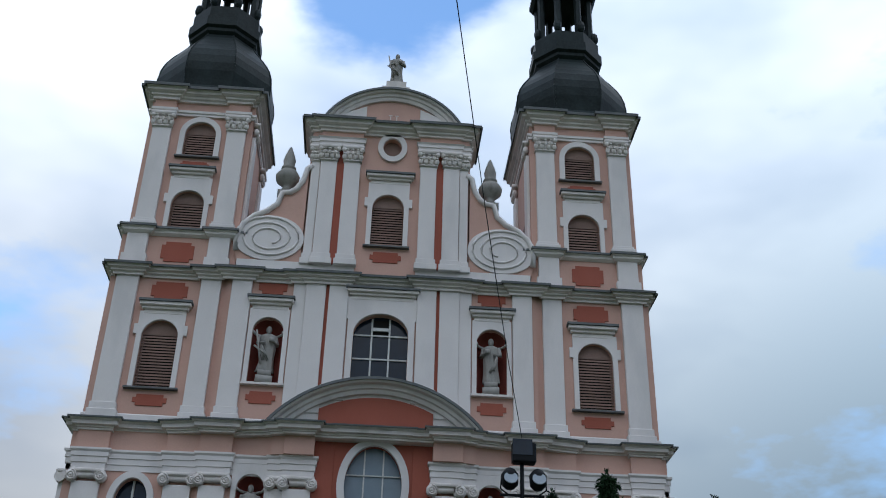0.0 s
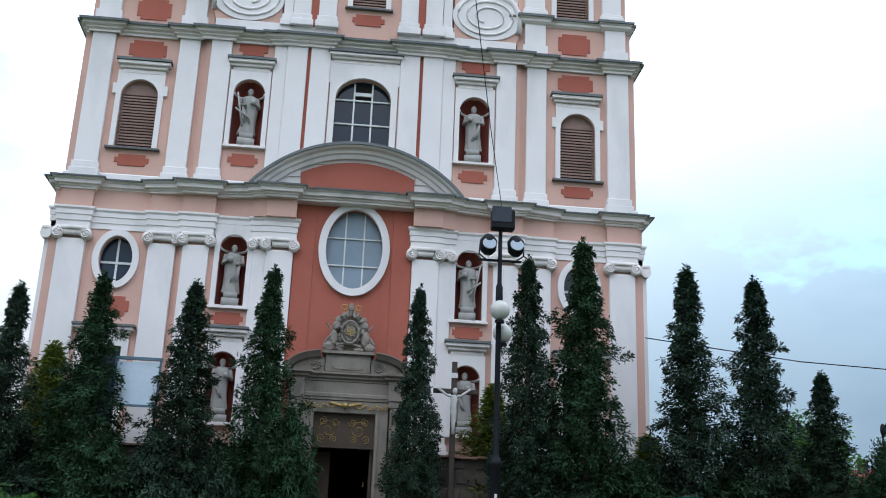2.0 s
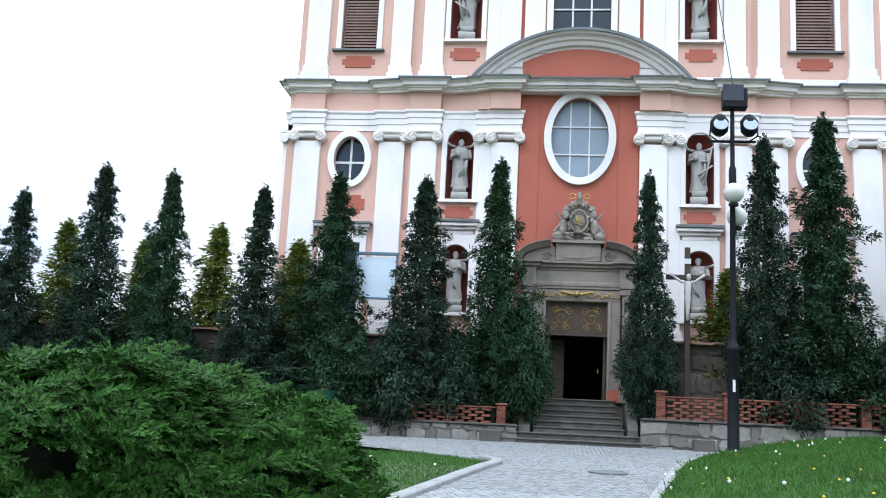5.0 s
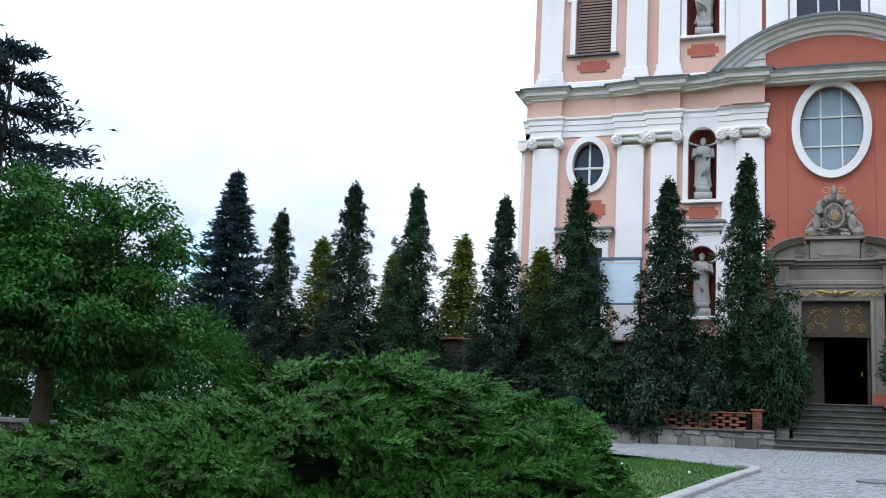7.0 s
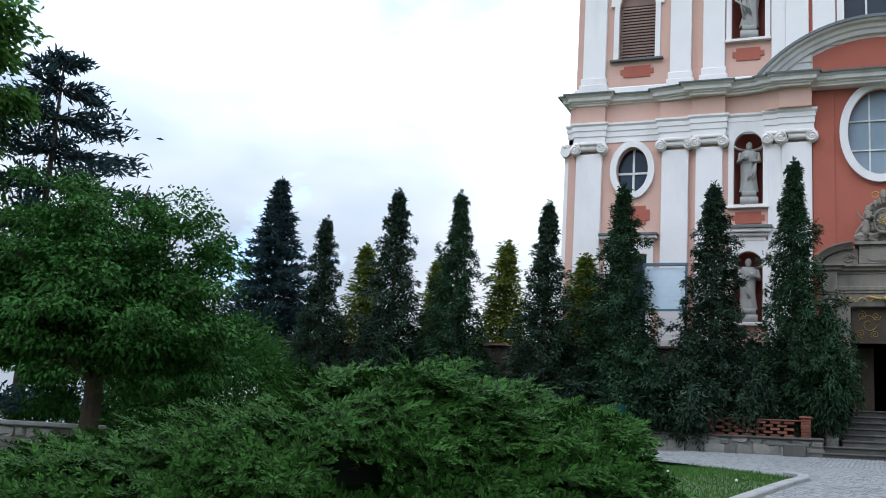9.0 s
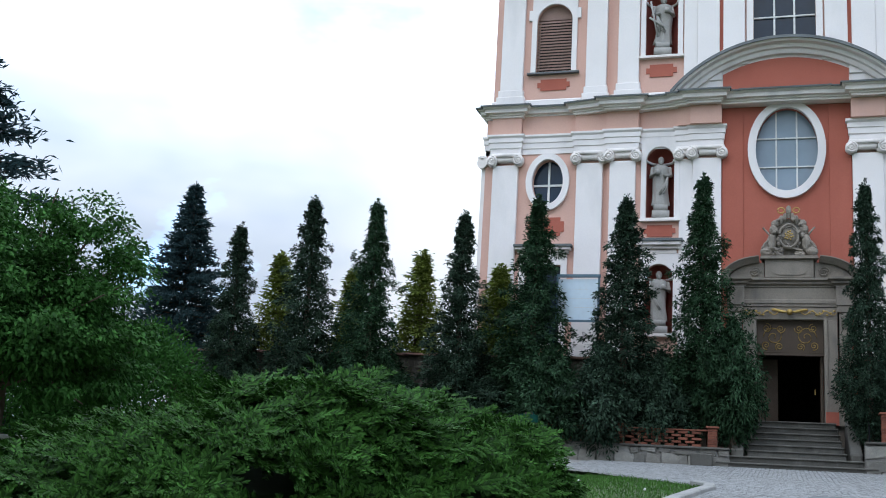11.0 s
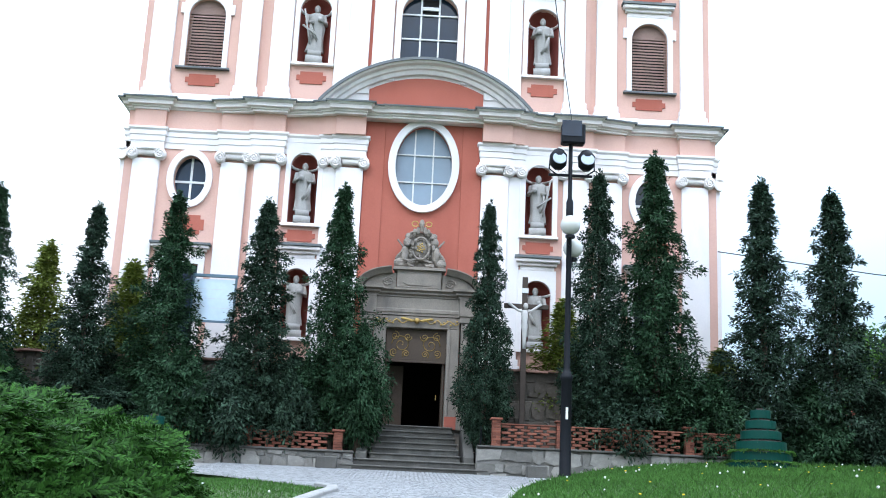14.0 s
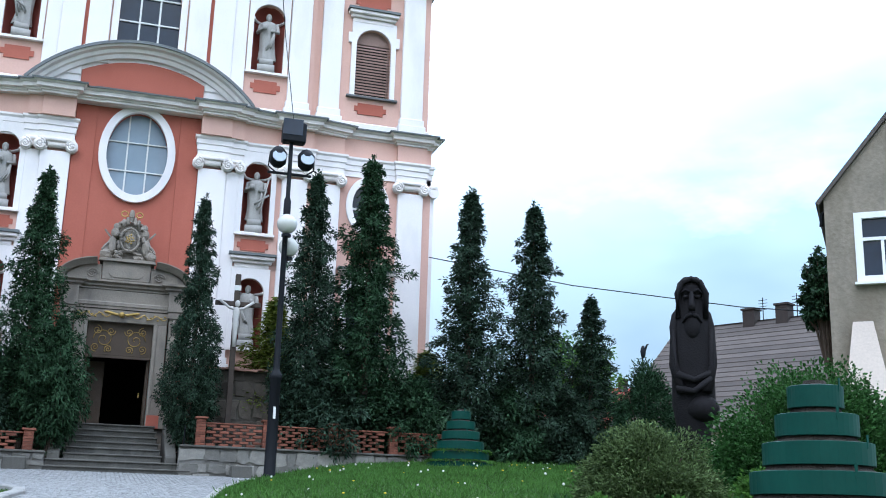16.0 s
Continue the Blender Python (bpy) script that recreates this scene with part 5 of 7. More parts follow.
def pillar(x):
    ob0 = thing("brick_pillar", "short red brick parapet pillar", "pillar", "structure", "brick parapet pillars")
    ob0.location = (x, 30.2, parapet_foot(x))
    part("core", boxed(-0.10, 0.10, -0.09, 0.09, 0, 0.70 if x > 0 else 0.49), MORTAR, ob0)
    for r in range(10 if x > 0 else 7):
        for q in (-1, 1):
            ob = new("brick", brick_mesh)
            ob.parent = ob0
            ob.matrix_basis = pose(q * 0.06 if r % 2 else 0, q * 0.06 if r % 2 == 0 else 0, 0.034 + 0.071 * r, 0, 0, 90 if r % 2 else 0)
    part("cap", boxed(-0.17, 0.17, -0.17, 0.17, 0.715 if x > 0 else 0.502, 0.77 if x > 0 else 0.557, bevel=0.01), BRICK, ob0)


PILLARS = [2.5, 4.3, 6.15, 7.9, 9.6]
for a, b in zip(PILLARS, PILLARS[1:]):
    lattice(a + 0.15, b - 0.15)
for a in PILLARS:
    pillar(a)
LP = [-1.85, -4.35, -6.8]
for a, b in zip(LP[1:], LP):
    lattice(a + 0.15, b - 0.15)
for a in LP:
    pillar(a)
for x in (-2.1, 3.6):
    trough = solid("stone_trough", boxed(-0.28, 0.28, -0.2, 0.2, 0, 0.34, bevel=0.03), STEP, "small grey stone block by the retaining wall", "stone block")
    trough.location = (x, 29.75, ground_z(x, 29.75))


# ---- foliage ----
def blades(name, base, way, length, width, mat, droop=0.25, fold=0.35, facing=None):
    """One mesh of many small folded leaves: arrays of foot points, directions, lengths and widths."""
    n = len(base)
    way = way / np.maximum(np.linalg.norm(way, axis=1, keepdims=True), 1e-6)
    side = np.cross(way, np.random.default_rng(n).normal(size=(n, 3)) if facing is None else facing)
    side /= np.maximum(np.linalg.norm(side, axis=1, keepdims=True), 1e-6)
    up = np.cross(side, way)
    L, W = np.reshape(length, (-1, 1)) * np.ones((n, 1)), np.reshape(width, (-1, 1)) * np.ones((n, 1))
    mid = base + way * L * 0.5
    tip = base + way * L + np.array([0, 0, -1.0]) * L * droop
    a, b = mid + side * W * 0.5 - up * W * fold, mid - side * W * 0.5 - up * W * fold
    co = np.stack([base, a, tip, b], axis=1).reshape(-1, 3)
    me = bpy.data.meshes.new(name)
    me.vertices.add(4 * n)
    me.vertices.foreach_set("co", co.ravel())
    me.loops.add(6 * n)
    idx = np.arange(n)[:, None] * 4 + np.array([0, 1, 2, 0, 2, 3])[None, :]
    me.loops.foreach_set("vertex_index", idx.ravel().astype(np.int32))
    me.polygons.add(2 * n)
    me.polygons.foreach_set("loop_start", np.arange(0, 6 * n, 3, dtype=np.int32))
    me.update(calc_edges=True)
    me.validate()
    me.materials.append(mat)
    return me


def unit(v):
    return v / np.maximum(np.linalg.norm(v, axis=-1, keepdims=True), 1e-6)


def columnar(h, r, mat, seed, ragged=0.35, sprays=130, clumps=150, leaf=0.13, skirt=0.12, fat=0.5):
    """Crown mesh of an upright conifer: short boughs that leave the stem upwards, nod at the tip and carry flat scale sprays, with gaps between them."""
    g = np.random.default_rng(seed)
    base, way, face = [], [], []
    for k in range(clumps):
        t = ((k + g.random()) / clumps) ** 1.15
        env = r * (min(1, (t + 0.02) / skirt) ** 0.6) * (0.23 + 0.84 * (1 - t) ** (1.7 * fat)) * (1 - t ** 9) ** 0.6
        env = max(env, 0.08)
        a = k * 2.39996 + g.normal(0, 0.3)
        if 0.35 < t < 0.95 and g.random() < 0.14:
            continue
        reach = env * (0.80 + 0.22 * g.random() if t < 0.33 else 0.55 + 1.2 * ragged * g.random()) * (1.35 if t > 0.3 and g.random() < 0.2 else 1.0)
        out = np.array([np.cos(a), np.sin(a), 0.0])
        across = np.array([-np.sin(a), np.cos(a), 0.0])
        root = np.array([0, 0, h * (0.02 + 0.95 * t) - 0.30 * reach])
        m = int(sprays * (0.30 + 0.8 * (1 - t)))
        u = 0.25 + 0.75 * g.random(m) ** 0.75
        rise_to = 0.85 * u - 0.50 * u ** 3
        thick = (0.11 + 0.24 * (1 - t)) * (0.5 + 0.85 * g.random()) * (1.08 - 0.72 * u ** 2.5)
        sp = g.normal(size=(m, 3)) * 0.62
        p = root + out * (reach * u)[:, None] + np.array([0, 0, 1.0]) * (reach * rise_to)[:, None]
        p = p + (across * sp[:, :1] + out * sp[:, 1:2] * 0.55 + np.array([0, 0, 1.0]) * sp[:, 2:] * 1.05) * thick[:, None]
        base.append(p)
        way.append(out * 0.65 + across * sp[:, :1] * 0.6 + np.array([0, 0, 1.0]) * (sp[:, 2:] * 0.5 + (0.35 - 0.6 * u ** 2)[:, None]) + g.normal(0, 0.42, (m, 3)))
        face.append(np.array([0, 0, 0.7]) + out * 0.6 + sp * 0.6 + g.normal(0, 0.4, (m, 3)))
    # inner filling and leader
    m = int(clumps * 34)
    t = g.random(m) ** 1.2
    env = r * np.minimum(1, (t + 0.02) / skirt) ** 0.6 * (0.18 + 0.84 * (1 - t) ** (1.7 * fat)) * 0.60
    a = g.random(m) * 6.283
    q = env * np.sqrt(g.random(m))
    base.append(np.stack([q * np.cos(a), q * np.sin(a), h * (0.02 + 0.95 * t)], axis=1))
    way.append(g.normal(size=(m, 3)) + np.array([0, 0, 0.4]))
    face.append(g.normal(size=(m, 3)))
    m = 60
    t = g.random(m)
    base.append(np.stack([g.normal(0, 0.03, m), g.normal(0, 0.03, m), h * (0.94 + 0.06 * t)], axis=1))
    way.append(g.normal(size=(m, 3)) * 0.6 + np.array([0, 0, 1.0]))
    face.append(g.normal(size=(m, 3)))
    base, way = np.concatenate(base), np.concatenate(way)
    n = len(base)
    return blades("crown", base, way, leaf * (0.7 + 0.8 * g.random(n)), leaf * 0.40 * (0.7 + 0.6 * g.random(n)), mat, 0.25, 0.35, np.concatenate(face))


def conifer(name, label, x, y, z, crown_mesh, h, r, scale, turn, group, bark=BARK):
    tree = tagged(new(name), label, "tree", group)
    tree.matrix_world = pose(x, y, z, 0, 0, turn) @ Matrix.Diagonal((scale[0], scale[0], scale[1], 1))
    part("trunk", tube(bmesh.new(), [(0, 0, -0.7), (0.03, 0, h * 0.4), (0, 0.02, h * 0.93)], 0.14, 8, 0.02), bark, tree)
    ob = new("crown", crown_mesh)
    ob.parent = tree
    return tree


H0 = 8.0
CY = [columnar(H0, 1.5, CYPRESS, 21, 0.62, 265, 180, 0.105, skirt=0.16, fat=0.9), columnar(H0, 1.5, CYPRESS_GREEN, 22, 0.6, 265, 180, 0.105, skirt=0.2, fat=0.85), columnar(H0, 1.5, CYPRESS, 23, 0.7, 265, 175, 0.105, skirt=0.16, fat=1.0)]
TREES = [(-17.2, 9.8, 0.85, 2), (-14.6, 10.66, 0.95, 0), (-12.4, 10.5, 0.9, 1), (-9.45, 10.05, 0.9, 0), (-7.12, 10.52, 1.0, 1), (-4.43, 10.43, 0.98, 0), (-2.2, 11.05, 0.92, 1), (2.2, 10.73, 0.72, 2), (5.5, 11.9, 0.92, 0), (7.2, 12.58, 1.2, 1), (10.45, 11.92, 1.02, 0), (12.6, 11.69, 1.0, 2), (14.6, 8.8, 0.78, 0)]
for i, (x, top, w, k) in enumerate(TREES):
    zb = 3.25 if x > 9 else 3.55
    conifer("cypress_tree", "tall dark green columnar cypress by the churchyard wall", x, 31.25, zb, CY[k], H0, 1.3, (w * (1.06 if x < -5 else 1.05 if x < 9 else 1.2), (top - zb) / H0), 47 * i, "row of cypresses")
CYB = [columnar(2.5, 1.35, CYPRESS_GREEN, 24, 0.6, 170, 120, 0.11, 0.25, 0.5), columnar(2.5, 1.35, CYPRESS, 25, 0.6, 170, 120, 0.11, 0.25, 0.5)]
# low dark growth between the trees
for i, (x, w) in enumerate(((-15.9, 1.0), (-13.4, 1.0), (-10.9, 1.1), (-8.2, 1.0), (-6.4, 1.0), (-4.9, 0.95), (-1.35, 0.74), (6.3, 1.05), (8.8, 1.0), (-3.3, 0.8), (11.6, 1.1), (13.6, 1.0))):
    conifer("cypress_bush", "low dense dark cypress beneath the taller row", x, 30.45 if x < -4.5 else 30.9, 3.5 if i == 6 else 2.8, CYB[i % 2], 2.5, 1.3, (w * 1.12, 1.25 if i == 6 else (0.78 if x < -7 else 1.15)), 31 * i + 9, "low cypresses")
TH = columnar(5.0, 0.85, THUJA, 31, 0.3, 110, 130, 0.10, 0.15, 0.6)
for i, (x, y, top) in enumerate(((-16.8, 33.6, 9.3), (-14.0, 33.6, 8.7), (-11.55, 33.6, 9.3), (-8.8, 33.5, 8.8), (4.75, 33.3, 8.2), (9.75, 33.4, 6.9))):
    conifer("thuja_tree", "yellow-green thuja behind the churchyard wall", x, y, 4.0, TH, 5.0, 0.8, (1.8, (top - 4.0) / 5.0), 60 * i, "yellow thujas")


def spruce_tree(name, label, x, y, z, h, r, seed, gap=0.42, mat=SPRUCE, group="", taper=1.0, dense=130):
    """Tiers of stiff branches with needles along them."""
    g = np.random.default_rng(seed)
    tree = tagged(new(name), label, "tree", group)
    tree.location = (x, y, z)
    part("trunk", tube(bmesh.new(), [(0, 0, -0.3), (0, 0, h * 0.5), (0, 0, h)], 0.16, 8, 0.015), BARK, tree)
    base, way = [], []
    bm = bmesh.new()
    tube(bm, [(0, 0, h * 0.07), (0, 0, h * 0.5), (0, 0, h * 0.97)], 0.03, 5, 0.012)
    zz = h * 0.10
    while zz < h * 0.98:
        t = zz / h
        reach = r * (1 - t) ** taper + 0.03
        for k in range(7):
            a = k * 0.9 + zz * 3 + g.normal(0, 0.15)
            L = reach * g.uniform(0.75, 1.1)
            end = np.array([L * np.cos(a), L * np.sin(a), zz - 0.12 * L + 0.22 * L * g.random()])
            start = np.array([0, 0, zz])
            if t < 0.95:
                tube(bm, [tuple(start), tuple((start + end) / 2 + np.array([0, 0, -0.03])), tuple(end)], 0.03, 4, 0.008)
            m = int(dense * L) + 14
            u = g.random((m, 1)) ** 0.7
            p = start + (end - start) * u + g.normal(0, 0.09 * L + 0.02, (m, 3)) * np.array([1, 1, 0.35]) * (0.35 + u)
            base.append(p)
            way.append(unit(end - start) + g.normal(0, 0.55, (m, 3)) + np.array([0, 0, 0.25]))
        zz += gap * (0.6 + 0.6 * (1 - t))
    base, way = np.concatenate(base), np.concatenate(way)
    part("branchwork", bm, BARK, tree)
    ob = new("crown", blades("crown", base, way, 0.24, 0.055, mat, 0.1))
    ob.parent = tree
    return tree


spruce_tree("blue_spruce", "dark blue-green spruce behind the wall", -20.3, 33.2, 4.0, 7.9, 2.7, 51, 0.34, taper=1.1)
spruce_tree("larch_tree", "dark conifer with long sparse branches", -16.6, 17.6, 1.5, 8.7, 3.3, 52, 0.95, taper=0.5, dense=110)


def broadleaf(name, label, x, y, z, height, crown_r, crown_z, mat, seed, leaves=26000, leaf=0.12, squash=0.85, trunk=0.17):
    g = np.random.default_rng(seed)
    tree = tagged(new(name), label, "tree")
    tree.location = (x, y, z)
    bm = tube(bmesh.new(), [(0, 0, -0.3), (0.05, 0.02, crown_z * 0.45), (0, 0, crown_z)], trunk, 8, trunk * 0.6)
    part("trunk", bm, BARK, tree)
    bm = bmesh.new()
    base, way, face = [], [], []
    boughs, pads = 60, 7
    for i in range(boughs):
        el = math.asin(min(1, max(-1, -0.62 + 1.6 * (i + 0.5) / boughs)))
        a = i * 2.39996 + g.normal(0, 0.25)
        d = np.array([math.cos(a) * math.cos(el), math.sin(a) * math.cos(el), math.sin(el)])
        reach = crown_r * g.uniform(0.84, 1.05)
        hub = np.array([0, 0, crown_z * 0.9])
        tip = np.array([0, 0, crown_z]) + d * reach * np.array([1, 1, squash])
        if i % 2 == 0:
            tube(bm, [(0, 0, crown_z * 0.55), tuple(hub * 0.4 + tip * 0.5 + np.array([0, 0, 0.1])), tuple(tip)], 0.05, 5, 0.01)
        for j in range(pads):
            u = 0.42 + 0.55 * (j + g.random()) / pads
            c = hub + (tip - hub) * u + g.normal(0, 0.075 * crown_r, 3)
            s = crown_r * g.uniform(0.10, 0.20) * (1.25 - 0.5 * u)
            m = leaves // (boughs * pads)
            p = unit(g.normal(size=(m, 3))) * (g.random((m, 1)) ** 0.5) * s
            base.append(c + p * np.array([1.35, 1.35, 0.55]))
            way.append(p / s * 0.5 + d * 0.5 + g.normal(0, 0.6, (m, 3)) + np.array([0, 0, -0.15]))
            face.append(np.array([0, 0, 1.0]) + d * 0.4 + g.normal(0, 0.45, (m, 3)))
    part("limb", bm, BARK, tree)
    base, way = np.concatenate(base), np.concatenate(way)
    n = len(base)
    ob = new("crown", blades("crown", base, way, leaf * g.uniform(0.7, 1.3, n), leaf * 0.6, mat, 0.3, 0.35, np.concatenate(face)))
    ob.parent = tree
    return tree


broadleaf("maple_tree", "bushy dark green broadleaf tree by a stone wall", -11.15, 13.3, rise(13.3), 5, 2.25, 2.5, MAPLE, 61, 85000, 0.085, 0.98)
broadleaf("lime_tree", "tall light green broadleaf tree", -17.5, 13.4, 1.2, 9, 3.1, 7.4, LIME, 62, 60000, 0.17, 1.15, 0.25)
broadleaf("lime_tree", "light green broadleaf tree beyond the wall", 19.6, 44, 2.6, 9, 2.2, 5.2, LIME, 63, 9000, 0.2, 1.1, 0.25)
broadleaf("slender_tree", "slim dark green tree beside the roughcast house", 21.25, 28.2, 2.6, 7, 0.8, 6.3, CYPRESS_GREEN, 64, 16000, 0.12, 2.0, 0.04)


def shrub(name, label, x, y, z, rx, ry, h, mat, seed, leaves, leaf, turn=0, lumps=60, wide=0.45, category="shrub"):
    g = np.random.default_rng(seed)
    bush = tagged(new(name), label, category)
    bush.matrix_world = pose(x, y, z, 0, 0, turn)
    base, way, face = [], [], []
    for i in range(lumps):
        d = unit(g.normal(size=3))
        d[2] = abs(d[2])
        c = np.array([d[0] * rx, d[1] * ry, d[2] * h]) * g.uniform(0.72, 0.92)
        s = min(rx, h) * g.uniform(0.20, 0.38)
        m = leaves // lumps
        p = unit(g.normal(size=(m, 3))) * (g.random((m, 1)) ** 0.4) * s
        q = c + p
        q[:, 2] = np.maximum(q[:, 2], 0.0)
        base.append(q)
        way.append(unit(p) * 0.6 + d * 0.7 + g.normal(0, 0.5, (m, 3)))
        face.append(unit(p) + g.normal(0, 0.4, (m, 3)))
    base, way = np.concatenate(base), np.concatenate(way)
    ob = new("crown", blades("crown", base, way, leaf * g.uniform(0.7, 1.3, len(base)), leaf * wide, mat, 0.15, 0.35, np.concatenate(face)))
    ob.parent = bush
    bm = bmesh.new()
    for k in range(9):
        a = k * 0.7
        tube(bm, [(0, 0, -0.1), (0.35 * rx * math.cos(a), 0.35 * ry * math.sin(a), 0.4 * h), (0.7 * rx * math.cos(a), 0.7 * ry * math.sin(a), 0.65 * h)], 0.03, 5, 0.008)
    part("stem", bm, BARK, bush)
    return bush


shrub("round_shrub", "low rounded grey-green shrub on the lawn", 6.6, 12.4, ground_z(6.6, 12.4) - 0.05, 0.88, 0.85, 1.02, SHRUB, 71, 42000, 0.055, 0, 70)
shrub("clipped_yew", "dark green dome-shaped clipped bush", 11.2, 21.2, ground_z(11.2, 21.2) - 0.1, 0.78, 0.78, 2.75, CYPRESS_GREEN, 72, 30000, 0.07, 0, 160)
shrub("large_shrub", "large fresh green arching shrub behind the planter", 10.6, 14.6, ground_z(10.6, 14.6) - 0.1, 1.9, 1.5, 2.05, BROADSHRUB, 73, 55000, 0.07, 0, 130, 0.62)
shrub("large_shrub", "large fresh green arching shrub behind the planter", 12.9, 14.0, ground_z(12.9, 14.0) - 0.1, 1.7, 1.5, 1.85, BROADSHRUB, 74, 34000, 0.075, 0, 110, 0.62)
shrub("leafy_plant", "low yellow-green leafy border plant", 8.3, 12.2, ground_z(8.3, 12.2), 0.55, 0.5, 0.5, LIME, 75, 3500, 0.09)


shrub("dark_shrub", "dark green shrub beneath the broadleaf tree", -12.2, 18.4, rise(18.4) - 0.1, 1.9, 1.5, 2.9, MAPLE, 77, 22000, 0.10, 0, 70)
shrub("dark_shrub", "dark green shrub beneath the broadleaf tree", -15.0, 17.8, rise(17.8) - 0.1, 1.9, 1.5, 2.6, MAPLE, 78, 16000, 0.10, 0, 60)


# the wide juniper in the foreground
JX, JY = 4.0, 2.3


def dome(X, Y, q):
    """Height of the bush: a blunt mound that falls away to one end, a little lumpy."""
    lump = np.array([noise.noise(Vector((x * 1.3, y * 1.3, 3.0))) for x, y in zip(X, Y)])
    fall = np.clip(1 + 0.72 * np.minimum(X - 0.6, 0) / JX, 0.25, 1)
    return 1.80 * np.maximum(1 - q ** 4.5, 0.0) ** 0.5 * (0.94 + 0.22 * lump) * fall


def juniper():
    g = np.random.default_rng(81)
    bush = tagged(new("spreading_juniper"), "wide spreading feathery green juniper on the lawn", "shrub")
    bush.matrix_world = pose(-5.0, 9.3, rise(9.3) - 0.1, 3.5, 0, 49)
    # arching boughs, each a fan of feathery plumes that overlaps the next
    boughs, each = 1100, 11
    d = unit(g.normal(size=(boughs, 3)))
    d[:, 2] = np.abs(d[:, 2])
    top = g.random(boughs) < 0.45
    q = np.where(top, np.sqrt(g.random(boughs)) * 0.9, np.hypot(d[:, 0], d[:, 1]))
    a = np.arctan2(d[:, 1], d[:, 0])
    X, Y = JX * q * np.cos(a), JY * q * np.sin(a)
    Z = dome(X, Y, q) * (1 - 0.12 * g.random(boughs))
    slope = unit(np.stack([np.cos(a) * q / JX, np.sin(a) * q / JY, 0.45 * np.sqrt(np.maximum(1 - q * q, 0.02))], axis=1))
    head = a + g.normal(0, 0.7, boughs)
    lead = np.stack([np.cos(head), np.sin(head), 0.15 + 0.5 * g.random(boughs)], axis=1)
    lead = unit(lead - slope * (np.sum(lead * slope, axis=1, keepdims=True) - 0.48))
    across = unit(np.cross(lead, slope))
    foot, out = [], []
    for k in range(each):
        v = (k + 0.5) / each
        spread = (k % 3 - 1) * (0.75 - 0.35 * v) + g.normal(0, 0.12, boughs)
        o = unit(lead + across * spread[:, None] + slope * 0.15 + g.normal(0, 0.10, (boughs, 3)))
        foot.append(np.stack([X, Y, Z], axis=1) + lead * (0.62 * v - 0.45) + across * (spread * 0.16 * v)[:, None] + np.array([0, 0, -0.05]) * v)
        out.append(o)
    foot, out, slope = np.concatenate(foot), np.concatenate(out), np.tile(slope, (each, 1))
    n = len(foot)
    L = g.uniform(0.20, 0.36, n)
    base, way, size = [], [], []
    per = 27
    side = unit(np.cross(out, slope))
    for k in range(per):
        u = (k + 0.5) / per
        s = 1 if k % 2 else -1
        sag = np.array([0, 0, -1.0]) * (0.14 * u * u * L)[:, None]
        base.append(foot + out * (L * u)[:, None] + sag)
        way.append(out * 0.8 + side * s * (0.9 * (1 - 0.5 * u)) + g.normal(0, 0.20, (n, 3)))
        size.append(L * (0.27 * (1 - 0.7 * u) + 0.05))
    base, way, size = np.concatenate(base), np.concatenate(way), np.concatenate(size)
    ob = new("crown", blades("crown", base, way, size, size * 0.27 + 0.007, JUNIPER, 0.05, 0.35, np.tile(np.cross(side, out), (per, 1)) + g.normal(0, 0.3, (len(base), 3))))
    ob.parent = bush
    bm = bmesh.new()
    for k in range(40):
        t, r0 = g.random() * 6.283, g.uniform(0.4, 0.9)
        e = (3.6 * r0 * math.cos(t), 2.0 * r0 * math.sin(t), (1.0 - r0 ** 2) * (0.3 if math.cos(t) < 0 else 1.0))
        tube(bm, [(0.3 * e[0], 0.3 * e[1], 0), (0.65 * e[0], 0.65 * e[1], e[2] * 0.8), e], 0.03, 5, 0.01)
    part("branch", bm, BARK, bush)
    m = 24
    ang = np.arange(m) * 2 * np.pi / m
    rings = []
    for r in (0.05, 0.3, 0.55, 0.75, 0.9, 0.98, 1.0):
        X, Y = 0.88 * JX * r * np.cos(ang), 0.88 * JY * r * np.sin(ang)
        rings.append([tuple(p) for p in np.stack([X, Y, 0.72 * dome(X, Y, np.full(m, r)) - 0.12], axis=1)])
    bm = bmesh.new()
    vs = [[bm.verts.new(p) for p in ring] for ring in rings]
    for p, r in zip(vs, vs[1:]):
        for i in range(m):
            bm.faces.new((p[i], r[i], r[(i + 1) % m], p[(i + 1) % m]))
    part("inner_mass", bm, JUNIPER, bush, "dark dense interior")


juniper()


